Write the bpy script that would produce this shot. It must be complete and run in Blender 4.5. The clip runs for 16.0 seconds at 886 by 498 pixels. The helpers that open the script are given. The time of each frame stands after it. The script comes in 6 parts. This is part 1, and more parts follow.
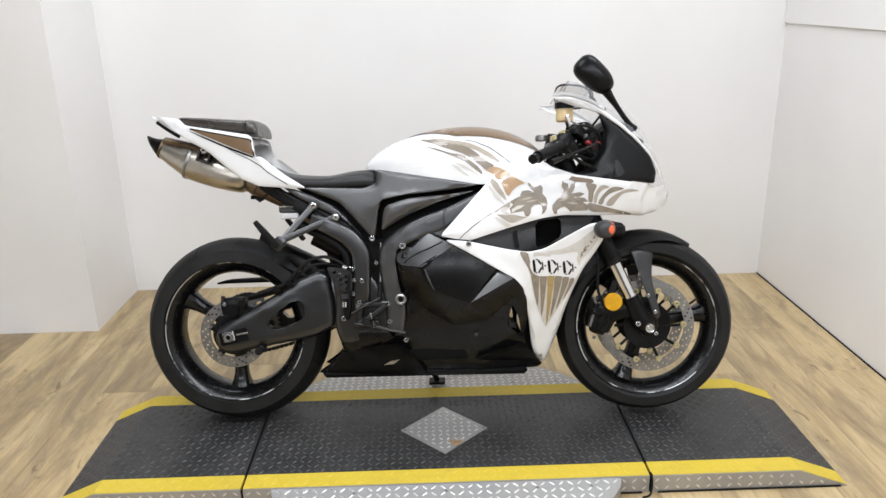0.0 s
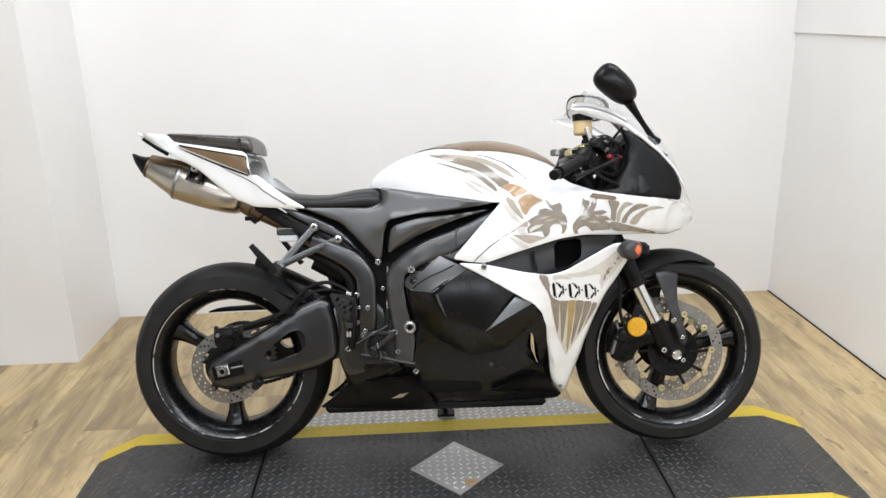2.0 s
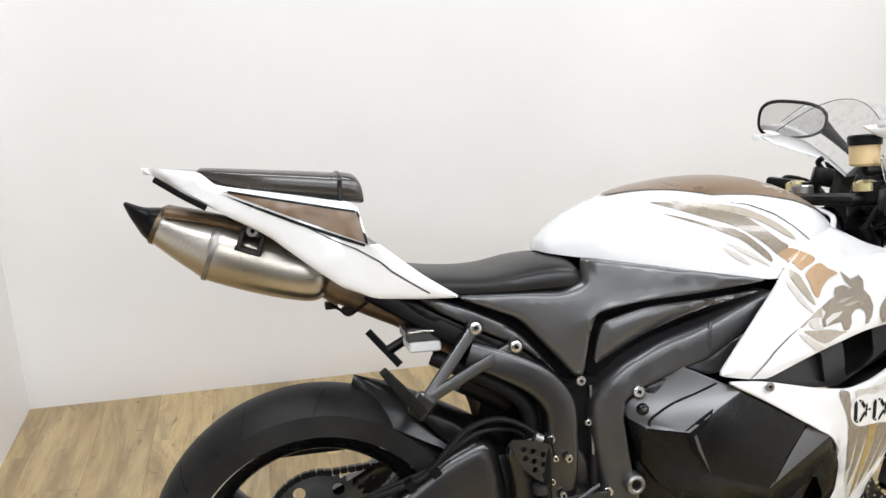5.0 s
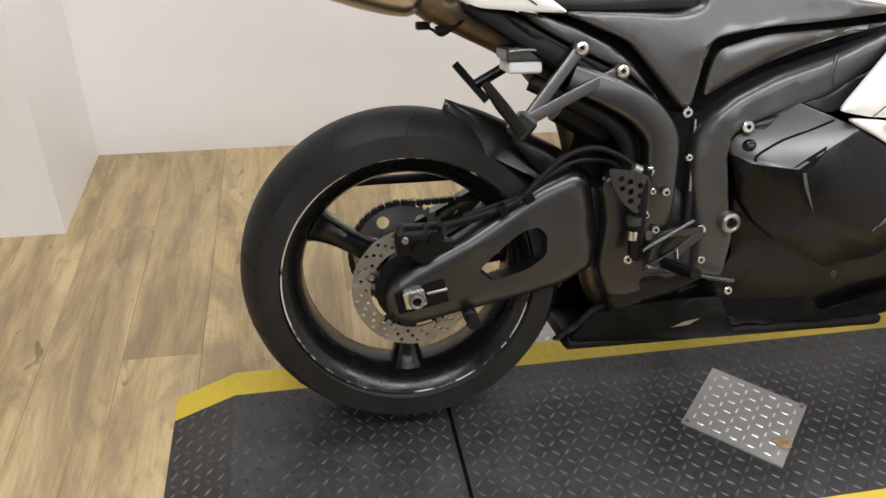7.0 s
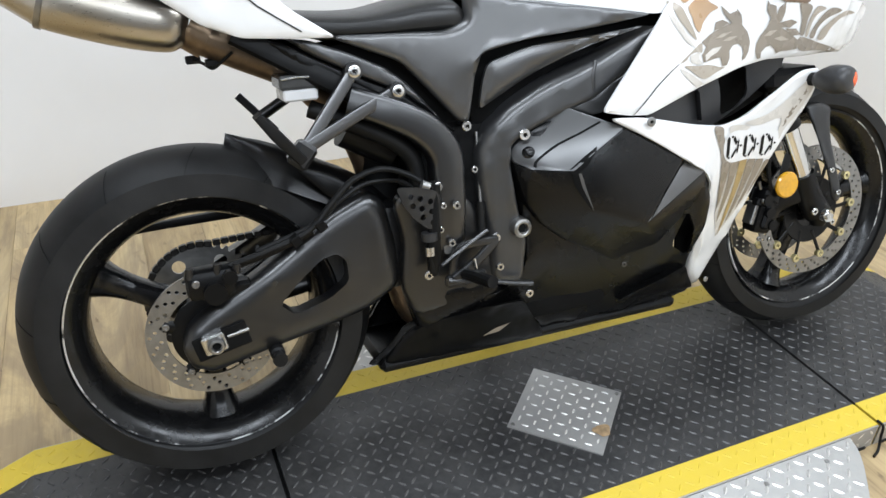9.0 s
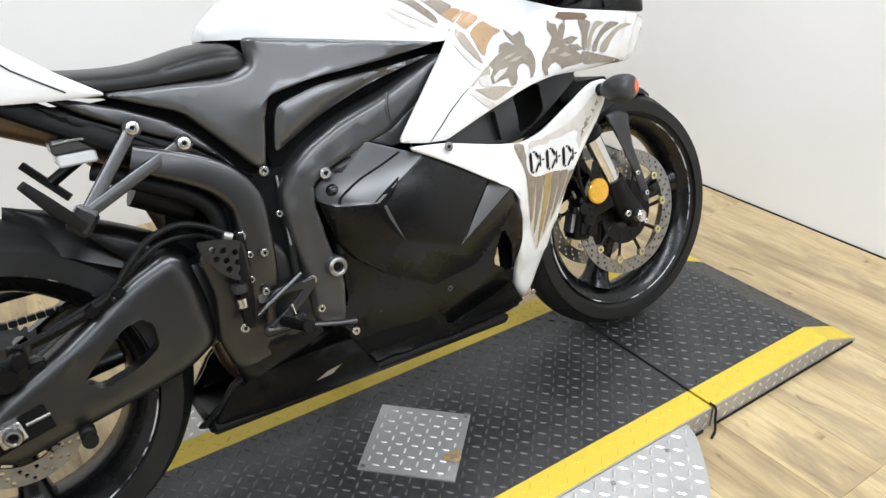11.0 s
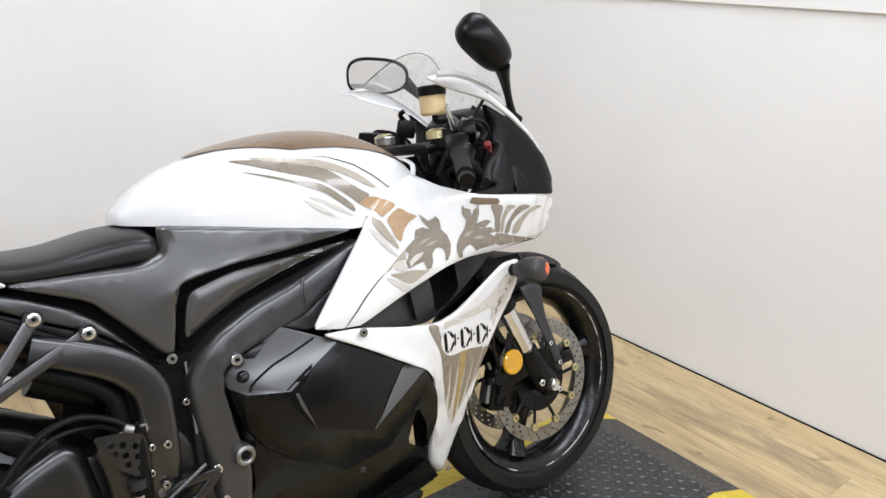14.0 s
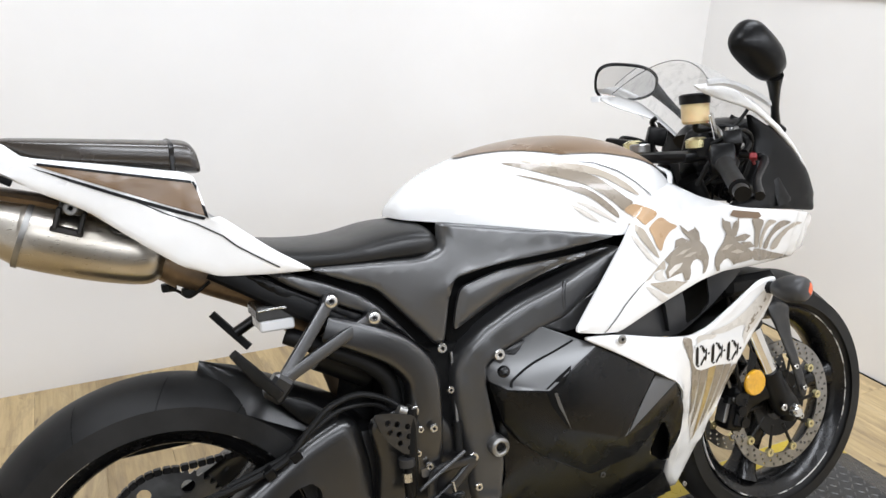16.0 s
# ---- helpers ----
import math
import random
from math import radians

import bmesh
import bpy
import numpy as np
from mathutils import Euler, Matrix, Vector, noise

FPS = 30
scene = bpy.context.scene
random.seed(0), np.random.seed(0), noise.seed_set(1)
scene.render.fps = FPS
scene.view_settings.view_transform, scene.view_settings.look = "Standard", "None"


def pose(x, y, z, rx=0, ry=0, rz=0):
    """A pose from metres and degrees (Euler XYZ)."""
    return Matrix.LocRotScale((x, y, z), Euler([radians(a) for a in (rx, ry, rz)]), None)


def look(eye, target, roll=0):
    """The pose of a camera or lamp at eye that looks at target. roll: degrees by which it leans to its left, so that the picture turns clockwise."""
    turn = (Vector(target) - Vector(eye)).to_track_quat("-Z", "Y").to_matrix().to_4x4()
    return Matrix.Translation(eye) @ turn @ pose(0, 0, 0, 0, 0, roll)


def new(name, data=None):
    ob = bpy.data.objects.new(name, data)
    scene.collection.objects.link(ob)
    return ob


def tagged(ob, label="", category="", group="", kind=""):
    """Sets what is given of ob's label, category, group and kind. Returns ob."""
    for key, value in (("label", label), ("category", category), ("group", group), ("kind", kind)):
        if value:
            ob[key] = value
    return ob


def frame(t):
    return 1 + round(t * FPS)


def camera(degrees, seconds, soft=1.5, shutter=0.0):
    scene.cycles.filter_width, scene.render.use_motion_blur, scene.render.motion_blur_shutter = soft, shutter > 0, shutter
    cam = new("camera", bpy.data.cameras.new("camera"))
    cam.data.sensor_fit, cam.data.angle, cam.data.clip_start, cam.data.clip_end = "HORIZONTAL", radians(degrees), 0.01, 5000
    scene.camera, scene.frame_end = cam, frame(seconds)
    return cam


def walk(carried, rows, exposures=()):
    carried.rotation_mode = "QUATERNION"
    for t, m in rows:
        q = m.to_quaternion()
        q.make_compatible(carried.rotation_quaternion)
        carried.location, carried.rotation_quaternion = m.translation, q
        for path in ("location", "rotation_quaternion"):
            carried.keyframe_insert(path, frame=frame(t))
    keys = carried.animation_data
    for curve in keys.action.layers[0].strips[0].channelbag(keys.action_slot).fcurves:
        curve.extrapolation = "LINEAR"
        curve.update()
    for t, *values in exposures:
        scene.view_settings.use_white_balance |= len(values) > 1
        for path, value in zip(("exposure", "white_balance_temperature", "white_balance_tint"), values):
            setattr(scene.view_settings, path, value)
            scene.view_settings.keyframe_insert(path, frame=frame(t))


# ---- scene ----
cam = camera(60.4, 16.0)
PATH = [
    (0, (0.656, -2.341, 1.439), (0.696, -0.445, 0.804), -1.2),
    (0.5, (0.661, -2.334, 1.422), (0.715, -0.453, 0.744), -0.9),
    (1, (0.645, -2.322, 1.407), (0.704, -0.443, 0.723), -0.1),
    (1.5, (0.598, -2.276, 1.425), (0.663, -0.368, 0.829), -0.9),
    (2, (0.574, -2.164, 1.405), (0.661, -0.256, 0.81), -1.4),
    (2.5, (0.531, -1.999, 1.413), (0.652, -0.065, 0.916), -1.2),
    (3, (0.425, -1.845, 1.407), (0.52, 0.065, 0.824), -1.2),
    (3.2, (0.362, -1.759, 1.43), (0.55, 0.148, 0.855), -1.8),
    (5.3, (-0.078, -1.104, 1.363), (0.386, 0.715, 0.672), 0.7),
    (5.5, (-0.078, -1.1, 1.378), (0.365, 0.703, 0.634), 1.3),
    (6, (-0.134, -1.086, 1.319), (0.28, 0.637, 0.391), -0.4),
    (6.5, (-0.157, -1.093, 1.251), (0.23, 0.577, 0.222), -0.5),
    (7, (-0.17, -1.123, 1.206), (0.168, 0.514, 0.108), 2.1),
    (7.5, (-0.154, -1.133, 1.199), (0.201, 0.484, 0.077), 0.9),
    (8, (-0.124, -1.132, 1.205), (0.316, 0.489, 0.12), 1.3),
    (8.5, (-0.102, -1.133, 1.199), (0.487, 0.466, 0.152), 1.9),
    (9, (-0.067, -1.134, 1.205), (0.636, 0.425, 0.168), 2.0),
    (9.5, (-0.039, -1.138, 1.208), (0.726, 0.394, 0.174), 1.7),
    (10, (-0.003, -1.148, 1.209), (0.846, 0.352, 0.195), 1.0),
    (10.2, (0.011, -1.165, 1.199), (0.897, 0.337, 0.22), 0.3),
    (12.3, (0.095, -1.186, 1.243), (1.212, 0.188, 0.314), -0.5),
    (12.5, (0.099, -1.181, 1.254), (1.248, 0.191, 0.362), -0.7),
    (13, (0.105, -1.178, 1.281), (1.292, 0.212, 0.47), -0.0),
    (13.5, (0.11, -1.164, 1.31), (1.317, 0.241, 0.555), 1.2),
    (14, (0.09, -1.154, 1.322), (1.304, 0.284, 0.645), 2.7),
    (14.5, (0.049, -1.139, 1.319), (1.178, 0.358, 0.623), 2.4),
    (15, (0.005, -1.117, 1.325), (1.056, 0.443, 0.644), 2.2),
    (15.5, (-0.04, -1.088, 1.329), (0.896, 0.54, 0.639), 2.2),
    (16, (-0.07, -1.075, 1.331), (0.78, 0.596, 0.636), 2.0),
]
# the film camera brightens and cools its picture while it looks along the deck, and warms it over the floor
EXPOSURES = [(0.0, -0.05, 6400, 14), (1.5, 0.05, 6400, 13), (3.0, 0.06, 6400, 13), (5.5, 0.03, 6550, 14), (6.5, -0.05, 6800, 16), (7.5, 0.0, 6700, 14), (8.5, 0.1, 6250, 11), (9.5, 0.23, 6020, 11), (10.2, 0.25, 6100, 11), (12.5, 0.0, 6350, 14), (14.0, -0.05, 6350, 14), (16.0, 0.12, 6350, 14)]
walk(cam, [(t, look(eye, target, roll)) for t, eye, target, roll in PATH], EXPOSURES)

# ---- light ----
world = bpy.data.worlds.new("world")
scene.world = world
world.use_nodes = True
world.node_tree.nodes["Background"].inputs[0].default_value = (0.9, 0.93, 1.0, 1)
world.node_tree.nodes["Background"].inputs[1].default_value = 0.3
scene.view_settings.exposure = 0.0


def area_lamp(x, y, z, sx, sy, watts, colour):
    data = bpy.data.lights.new("tube_light", "AREA")
    data.shape, data.size, data.size_y, data.energy, data.color = "RECTANGLE", sx, sy, watts, colour
    ob = new("tube_light", data)
    ob.matrix_world = pose(x, y, z)
    return ob


# overhead rows are assumed; the unseen row at y = -4 is added fill
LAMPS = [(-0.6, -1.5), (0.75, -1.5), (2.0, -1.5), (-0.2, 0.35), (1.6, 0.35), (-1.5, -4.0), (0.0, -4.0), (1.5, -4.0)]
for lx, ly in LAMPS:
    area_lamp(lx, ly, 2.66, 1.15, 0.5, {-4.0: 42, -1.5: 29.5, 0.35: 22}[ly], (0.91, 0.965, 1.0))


# ---- materials ----
class Mat:
    """Small builder for a principled material with helper nodes."""

    def __init__(self, name, colour=(0.5, 0.5, 0.5), rough=0.5, metal=0.0, **extra):
        self.m = bpy.data.materials.new(name)
        self.m.use_nodes = True
        self.nt = self.m.node_tree
        self.b = self.nt.nodes["Principled BSDF"]
        self.set("Base Color", (*colour, 1))
        self.set("Roughness", rough)
        self.set("Metallic", metal)
        for k, v in extra.items():
            self.set(k.replace("_", " "), v)

    def set(self, key, value):
        self.b.inputs[key].default_value = value

    def node(self, kind, **inputs):
        n = self.nt.nodes.new(kind)
        for k, v in inputs.items():
            n.inputs[k.replace("_", " ")].default_value = v
        return n

    def link(self, a, b):
        self.nt.links.new(a, b)

    def coords(self, scale=(1, 1, 1), which="Object", shift=False):
        tc = self.node("ShaderNodeTexCoord")
        mp = self.node("ShaderNodeMapping")
        mp.inputs["Scale"].default_value = scale
        self.link(tc.outputs[which], mp.inputs["Vector"])
        if shift:
            info = self.node("ShaderNodeObjectInfo")
            mul = self.node("ShaderNodeMath")
            mul.operation = "MULTIPLY"
            mul.inputs[1].default_value = 37.0
            self.link(info.outputs["Random"], mul.inputs[0])
            comb = self.node("ShaderNodeCombineXYZ")
            for k in ("X", "Y", "Z"):
                self.link(mul.outputs[0], comb.inputs[k])
            self.link(comb.outputs[0], mp.inputs["Location"])
        return mp.outputs[0]

    def noise(self, vec, scale, detail=4.0, rough=0.55, distort=0.0):
        n = self.node("ShaderNodeTexNoise", Scale=scale, Detail=detail, Roughness=rough, Distortion=distort)
        self.link(vec, n.inputs["Vector"])
        return n.outputs["Fac"]

    def ramp(self, fac, stops):
        r = self.node("ShaderNodeValToRGB")
        el = r.color_ramp.elements
        while len(el) < len(stops):
            el.new(0.5)
        for e, (p, c) in zip(el, stops):
            e.position = p
            e.color = (*c, 1) if len(c) == 3 else c
        self.link(fac, r.inputs[0])
        return r.outputs[0]

    def mix(self, fac, a, b, mode="MIX"):
        n = self.node("ShaderNodeMix")
        n.data_type, n.blend_type = "RGBA", mode
        for sock, v in ((n.inputs[0], fac), (n.inputs[6], a), (n.inputs[7], b)):
            if isinstance(v, (int, float)):
                sock.default_value = v
            elif isinstance(v, tuple):
                sock.default_value = (*v, 1)
            else:
                self.link(v, sock)
        return n.outputs[2]

    def colour(self, out):
        self.link(out, self.b.inputs["Base Color"])

    def roughness(self, fac, lo, hi):
        r = self.ramp(fac, [(0.3, (lo,) * 3), (0.7, (hi,) * 3)])
        self.link(r, self.b.inputs["Roughness"])

    def bump(self, fac, strength, distance):
        n = self.node("ShaderNodeBump", Strength=strength, Distance=distance)
        self.link(fac, n.inputs["Height"])
        self.link(n.outputs[0], self.b.inputs["Normal"])


def worn(name, colour, rough, metal=0.0, spread=0.25, scale=14.0, bump=0.0, grain=350.0, gloss=0.4, **extra):
    """A surface with broad stains and fine grain."""
    m = Mat(name, colour, rough, metal, **extra)
    if max(colour) < 0.1 and not metal:
        m.set("Specular IOR Level", gloss)
    v = m.coords()
    big = m.noise(v, scale, 5.0)
    lo = tuple(c * (1 - spread) for c in colour)
    hi = tuple(min(1.0, c * (1 + spread)) for c in colour)
    m.colour(m.ramp(big, [(0.3, lo), (0.7, hi)]))
    vary = 0.06 if max(colour) < 0.1 and not metal else 0.2
    m.roughness(m.noise(v, scale * 2.3, 6.0), max(0.03, rough * (1 - vary)), min(1, rough * (1 + vary)))
    if bump:
        m.bump(m.noise(v, grain, 2.0), 0.4, bump)
    return m.m


def wood_mat():
    m = Mat("wood_plank", (0.45, 0.33, 0.2), 0.42)
    v = m.coords((1, 1, 1), shift=True)
    tone = m.ramp(m.noise(m.coords((6.5, 0.75, 1), shift=True), 1.2, 6.0, 0.62, 0.9), [(0.30, (0.20, 0.140, 0.074)), (0.42, (0.37, 0.270, 0.140)), (0.54, (0.52, 0.395, 0.212)), (0.72, (0.60, 0.480, 0.280))])
    fine = m.noise(m.coords((48, 1.9, 1), shift=True), 3.0, 4.0, 0.6)
    tone = m.mix(0.30, tone, m.ramp(fine, [(0.3, (0.22, 0.150, 0.085)), (0.55, (0.53, 0.41, 0.23))]), "MIX")
    info = m.node("ShaderNodeObjectInfo")
    shade = m.ramp(info.outputs["Random"], [(0.0, (0.82, 0.80, 0.76)), (0.5, (0.99, 0.98, 0.96)), (1.0, (1.10, 1.08, 1.02))])
    tone = m.mix(1.0, tone, shade, "MULTIPLY")
    smear = m.ramp(m.noise(m.coords((3.4, 0.9, 1), shift=True), 2.2, 7.0, 0.7, 1.2), [(0.46, (0, 0, 0)), (0.62, (1, 1, 1))])
    tone = m.mix(smear, tone, m.mix(0.55, tone, (0.19, 0.140, 0.090)))
    knots = m.ramp(m.noise(m.coords((9.0, 4.0, 1), shift=True), 2.6, 3.0, 0.5, 0.8), [(0.66, (0, 0, 0)), (0.74, (1, 1, 1))])
    tone = m.mix(knots, tone, m.mix(0.65, tone, (0.11, 0.07, 0.035)))
    m.colour(tone)
    m.roughness(m.noise(v, 20, 4.0), 0.36, 0.5)
    m.bump(fine, 0.15, 0.0006)
    return m.m


def wall_mat():
    m = Mat("white_wall_paint", (0.8, 0.79, 0.77), 0.55)
    v = m.coords(which="Object")
    big = m.noise(v, 1.6, 4.0)
    m.colour(m.ramp(big, [(0.3, (0.79, 0.775, 0.755)), (0.7, (0.83, 0.82, 0.805))]))
    m.bump(m.noise(v, 260, 2.0), 0.12, 0.0006)
    return m.m


def tread_mat(name, base, worn_to, metal, rough, scale=7.0, lo=0.45, hi=0.75):
    m = Mat(name, base, rough, metal)
    v = m.coords()
    dirt = m.noise(v, scale, 6.0, 0.65)
    fine = m.noise(v, 90, 3.0, 0.6)
    c = m.ramp(dirt, [(lo, base), (hi, worn_to)])
    m.colour(m.mix(0.35, c, m.ramp(fine, [(0.35, tuple(x * 0.6 for x in base)), (0.65, worn_to)])))
    m.roughness(dirt, rough * 0.85, min(1.0, rough * 1.25))
    m.bump(fine, 0.25, 0.0005)
    return m.m


def exhaust_mat():
    m = Mat("brushed_titanium", (0.5, 0.46, 0.38), 0.3, 1.0)
    v = m.coords((1, 1, 1))
    heat = m.noise(v, 5, 2.0, 0.5)
    c = m.ramp(heat, [(0.3, (0.40, 0.355, 0.28)), (0.55, (0.50, 0.465, 0.41)), (0.75, (0.58, 0.555, 0.52))])
    brush = m.noise(m.coords((8, 300, 300)), 2.0, 3.0)
    m.colour(c)
    m.roughness(brush, 0.27, 0.31)
    return m.m


def rim_mat():
    m = Mat("gloss_black_rim", (0.004, 0.004, 0.0042), 0.24, 0.0)
    m.set("Specular IOR Level", 0.35)
    v = m.coords()
    m.roughness(m.noise(v, 30, 4.0), 0.16, 0.32)
    return m.m


def scuffed_edge_mat():
    m = Mat("scuffed_rim_edge", (0.6, 0.6, 0.6), 0.35, 0.6)
    v = m.coords()
    n = m.noise(v, 8, 7.0, 0.7)
    fac = m.ramp(n, [(0.49, (0, 0, 0)), (0.54, (1, 1, 1))])
    m.colour(m.mix(fac, (0.02, 0.02, 0.021), (0.62, 0.62, 0.61)))
    return m.m


def tyre_mat():
    m = Mat("tyre_rubber", (0.022, 0.022, 0.023), 0.62)
    v = m.coords()
    n = m.noise(v, 9, 6.0, 0.7)
    m.set("Specular IOR Level", 0.28)
    m.colour(m.ramp(n, [(0.35, (0.004, 0.004, 0.0041)), (0.7, (0.014, 0.0138, 0.0135))]))
    m.roughness(n, 0.42, 0.6)
    m.bump(m.noise(v, 240, 3.0), 0.2, 0.0004)
    return m.m


def glass_mat(name, colour, rough, opacity):
    m = Mat(name, colour, rough)
    m.set("Alpha", opacity)
    return m.m


WOOD, WALL = wood_mat(), wall_mat()


# for the unseen ceiling and front wall, dark only to deepen reflections
CEILING = worn("unseen_dark_ceiling", (0.11, 0.11, 0.112), 0.8, spread=0.15, scale=2.0)
SHADEWALL = worn("unseen_dark_wall", (0.08, 0.08, 0.082), 0.6, spread=0.15, scale=1.5)
WHITE = worn("white_gloss_paint", (0.74, 0.74, 0.735), 0.22, spread=0.02, Coat_Weight=0.6, Coat_Roughness=0.05)
# side cover plastic; also paints two fairing facets paler, as if lit
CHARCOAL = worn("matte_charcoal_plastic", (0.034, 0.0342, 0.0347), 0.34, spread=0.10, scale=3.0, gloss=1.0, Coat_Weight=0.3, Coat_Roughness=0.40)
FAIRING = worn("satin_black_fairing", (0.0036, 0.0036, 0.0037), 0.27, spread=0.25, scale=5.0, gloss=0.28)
# the fairing black again, darker and duller to paint in underside shade
BELLY = worn("scuffed_shaded_belly_plastic", (0.003, 0.003, 0.0031), 0.36, spread=0.3, scale=8.0, gloss=0.14)
ARM = worn("semi_gloss_black_alloy", (0.006, 0.006, 0.0062), 0.30, spread=0.15, scale=4.0, gloss=0.8)
FENDER = worn("dark_grey_fender_plastic", (0.016, 0.016, 0.0165), 0.42, spread=0.1, scale=4.0, gloss=0.5)
BLACK = worn("satin_black_plastic", (0.0035, 0.0035, 0.0036), 0.34, spread=0.25, gloss=0.18)
SPAR = worn("satin_charcoal_aluminium", (0.022, 0.0223, 0.023), 0.36, spread=0.08, scale=3.0, gloss=1.0)
PADVINYL = worn("brown_black_gloss_vinyl", (0.030, 0.024, 0.019), 0.27, spread=0.15, scale=6.0, bump=0.0002, grain=900, gloss=0.8)
VINYL = worn("black_seat_vinyl", (0.008, 0.0078, 0.0075), 0.36, spread=0.2, bump=0.0004, grain=900)
# near-black that paints shade into gaps, slots and bores; also colours buried parts
DARK = worn("recess_shade_black", (0.0025, 0.0025, 0.0025), 0.8, gloss=0.15)
RUBBER = worn("black_rubber", (0.0045, 0.0045, 0.0045), 0.55, bump=0.0004, gloss=0.22)
TYRE, RIM, EDGE = tyre_mat(), rim_mat(), scuffed_edge_mat()
STEEL = worn("brushed_disc_steel", (0.27, 0.265, 0.255), 0.34, metal=0.9, spread=0.2, scale=30)
CHROME = worn("zinc_bolt", (0.62, 0.62, 0.61), 0.24, metal=1.0, spread=0.1, scale=60)
FORK = worn("fork_tube_chrome", (0.72, 0.72, 0.72), 0.14, metal=1.0, spread=0.05)
TITAN = exhaust_mat()
PIPE = worn("heat_stained_pipe", (0.16, 0.115, 0.075), 0.42, metal=0.8, spread=0.4, scale=20)
TAUPE = worn("taupe_graphic_film", (0.225, 0.19, 0.147), 0.28, spread=0.05, scale=9, Coat_Weight=0.4)
BROWN = worn("bronze_gloss_paint", (0.150, 0.092, 0.048), 0.30, spread=0.2, scale=4, Coat_Weight=0.35, Coat_Roughness=0.28)
OCHRE = worn("ochre_graphic_film", (0.33, 0.235, 0.095), 0.3, spread=0.06, Coat_Weight=0.4)
MIDFILM = worn("fading_taupe_film", (0.37, 0.325, 0.265), 0.28, spread=0.06, scale=8)
TAN = worn("copper_graphic_film", (0.42, 0.275, 0.155), 0.3, spread=0.06, Coat_Weight=0.4)
GREYFILM = worn("pale_grey_graphic_film", (0.55, 0.52, 0.475), 0.28, spread=0.03, scale=8)
ORANGE = worn("orange_lens", (0.75, 0.12, 0.03), 0.2, spread=0.1, Coat_Weight=0.5)
AMBER = worn("amber_reflector", (0.60, 0.31, 0.012), 0.18, spread=0.15, scale=90, Coat_Weight=0.6)
ELBOW = worn("satin_black_subframe_alloy", (0.006, 0.006, 0.0063), 0.29, spread=0.1, scale=3.0, gloss=1.0)
SIGNAL = worn("grey_signal_plastic", (0.035, 0.035, 0.036), 0.4, spread=0.15)
RED = worn("red_switch", (0.22, 0.014, 0.018), 0.4)
GOLD = worn("gold_bobbin", (0.62, 0.55, 0.30), 0.3, metal=0.8)
FLUID = worn("yellowed_reservoir_plastic", (0.66, 0.50, 0.27), 0.35, spread=0.12, Subsurface_Weight=0.15)
MIRROR = Mat("mirror_glass", (0.82, 0.82, 0.82), 0.02, 1.0).m
SCREEN = glass_mat("clear_screen", (0.75, 0.77, 0.78), 0.04, 0.16)
GREYBOX = worn("smoked_grey_plastic", (0.045, 0.045, 0.044), 0.25, spread=0.3)
DARKSTEEL = worn("oiled_dark_steel", (0.03, 0.028, 0.026), 0.38, metal=0.5, spread=0.4, scale=40)
SMOKE = worn("milky_plastic", (0.62, 0.62, 0.62), 0.25, spread=0.05)
DECK = tread_mat("black_tread_plate", (0.018, 0.018, 0.0184), (0.052, 0.050, 0.048), 0.0, 0.42)
# bars paler than the deck: wear, plus their specular glint painted in
DECKBAR = tread_mat("worn_glinting_tread_bar", (0.028, 0.028, 0.0285), (0.125, 0.122, 0.118), 0.1, 0.36, 5.0, 0.42, 0.78)
YELLOW = tread_mat("yellow_tread_paint", (0.68, 0.50, 0.035), (0.42, 0.31, 0.05), 0.0, 0.5, 5.0, 0.55, 0.85)
PLATE = tread_mat("steel_tread_plate", (0.46, 0.455, 0.44), (0.34, 0.325, 0.30), 0.6, 0.45, 9.0, 0.5, 0.85)
# brighter than its plate, so the colour carries the lozenges' glint
PLATEBAR = tread_mat("glinting_steel_tread_bar", (0.86, 0.85, 0.83), (0.70, 0.69, 0.66), 0.75, 0.30, 9.0, 0.5, 0.85)
RUST = worn("rust_stain", (0.28, 0.19, 0.10), 0.7, spread=0.4, scale=60)


# ---- mesh helpers ----
def link_mesh(name, bm, mat, parent=None, label="", smooth=35.0):
    me = bpy.data.meshes.new(name)
    bmesh.ops.recalc_face_normals(bm, faces=bm.faces)
    bm.to_mesh(me)
    bm.free()
    me.materials.append(mat)
    if smooth:
        me.shade_smooth()
        me.set_sharp_from_angle(angle=radians(smooth))
    ob = new(name, me)
    if parent is not None:
        ob.parent = parent
    if label:
        ob["label"] = label
    return ob


def part(name, bm, mat, parent, label="", smooth=35.0):
    return link_mesh(name, bm, mat, parent, label, smooth)


def add_box(bm, lo, hi, bevel=0.0, m=None, seg=1):
    r = bmesh.ops.create_cube(bm, size=1)
    vs = r["verts"]
    lo, hi = Vector(lo), Vector(hi)
    for v in vs:
        v.co = Vector((lo[k] + (v.co[k] + 0.5) * (hi[k] - lo[k]) for k in range(3)))
    if bevel:
        es = list({e for v in vs for e in v.link_edges})
        out = bmesh.ops.bevel(bm, geom=es, offset=bevel, segments=seg, affect="EDGES", profile=0.5)
        vs = list({v for f in out["faces"] for v in f.verts} | {v for v in vs if v.is_valid})
    if m is not None:
        bmesh.ops.transform(bm, matrix=m, verts=vs)
    return bm


def box(lo, hi, bevel=0.0, m=None, seg=1):
    return add_box(bmesh.new(), lo, hi, bevel, m, seg)


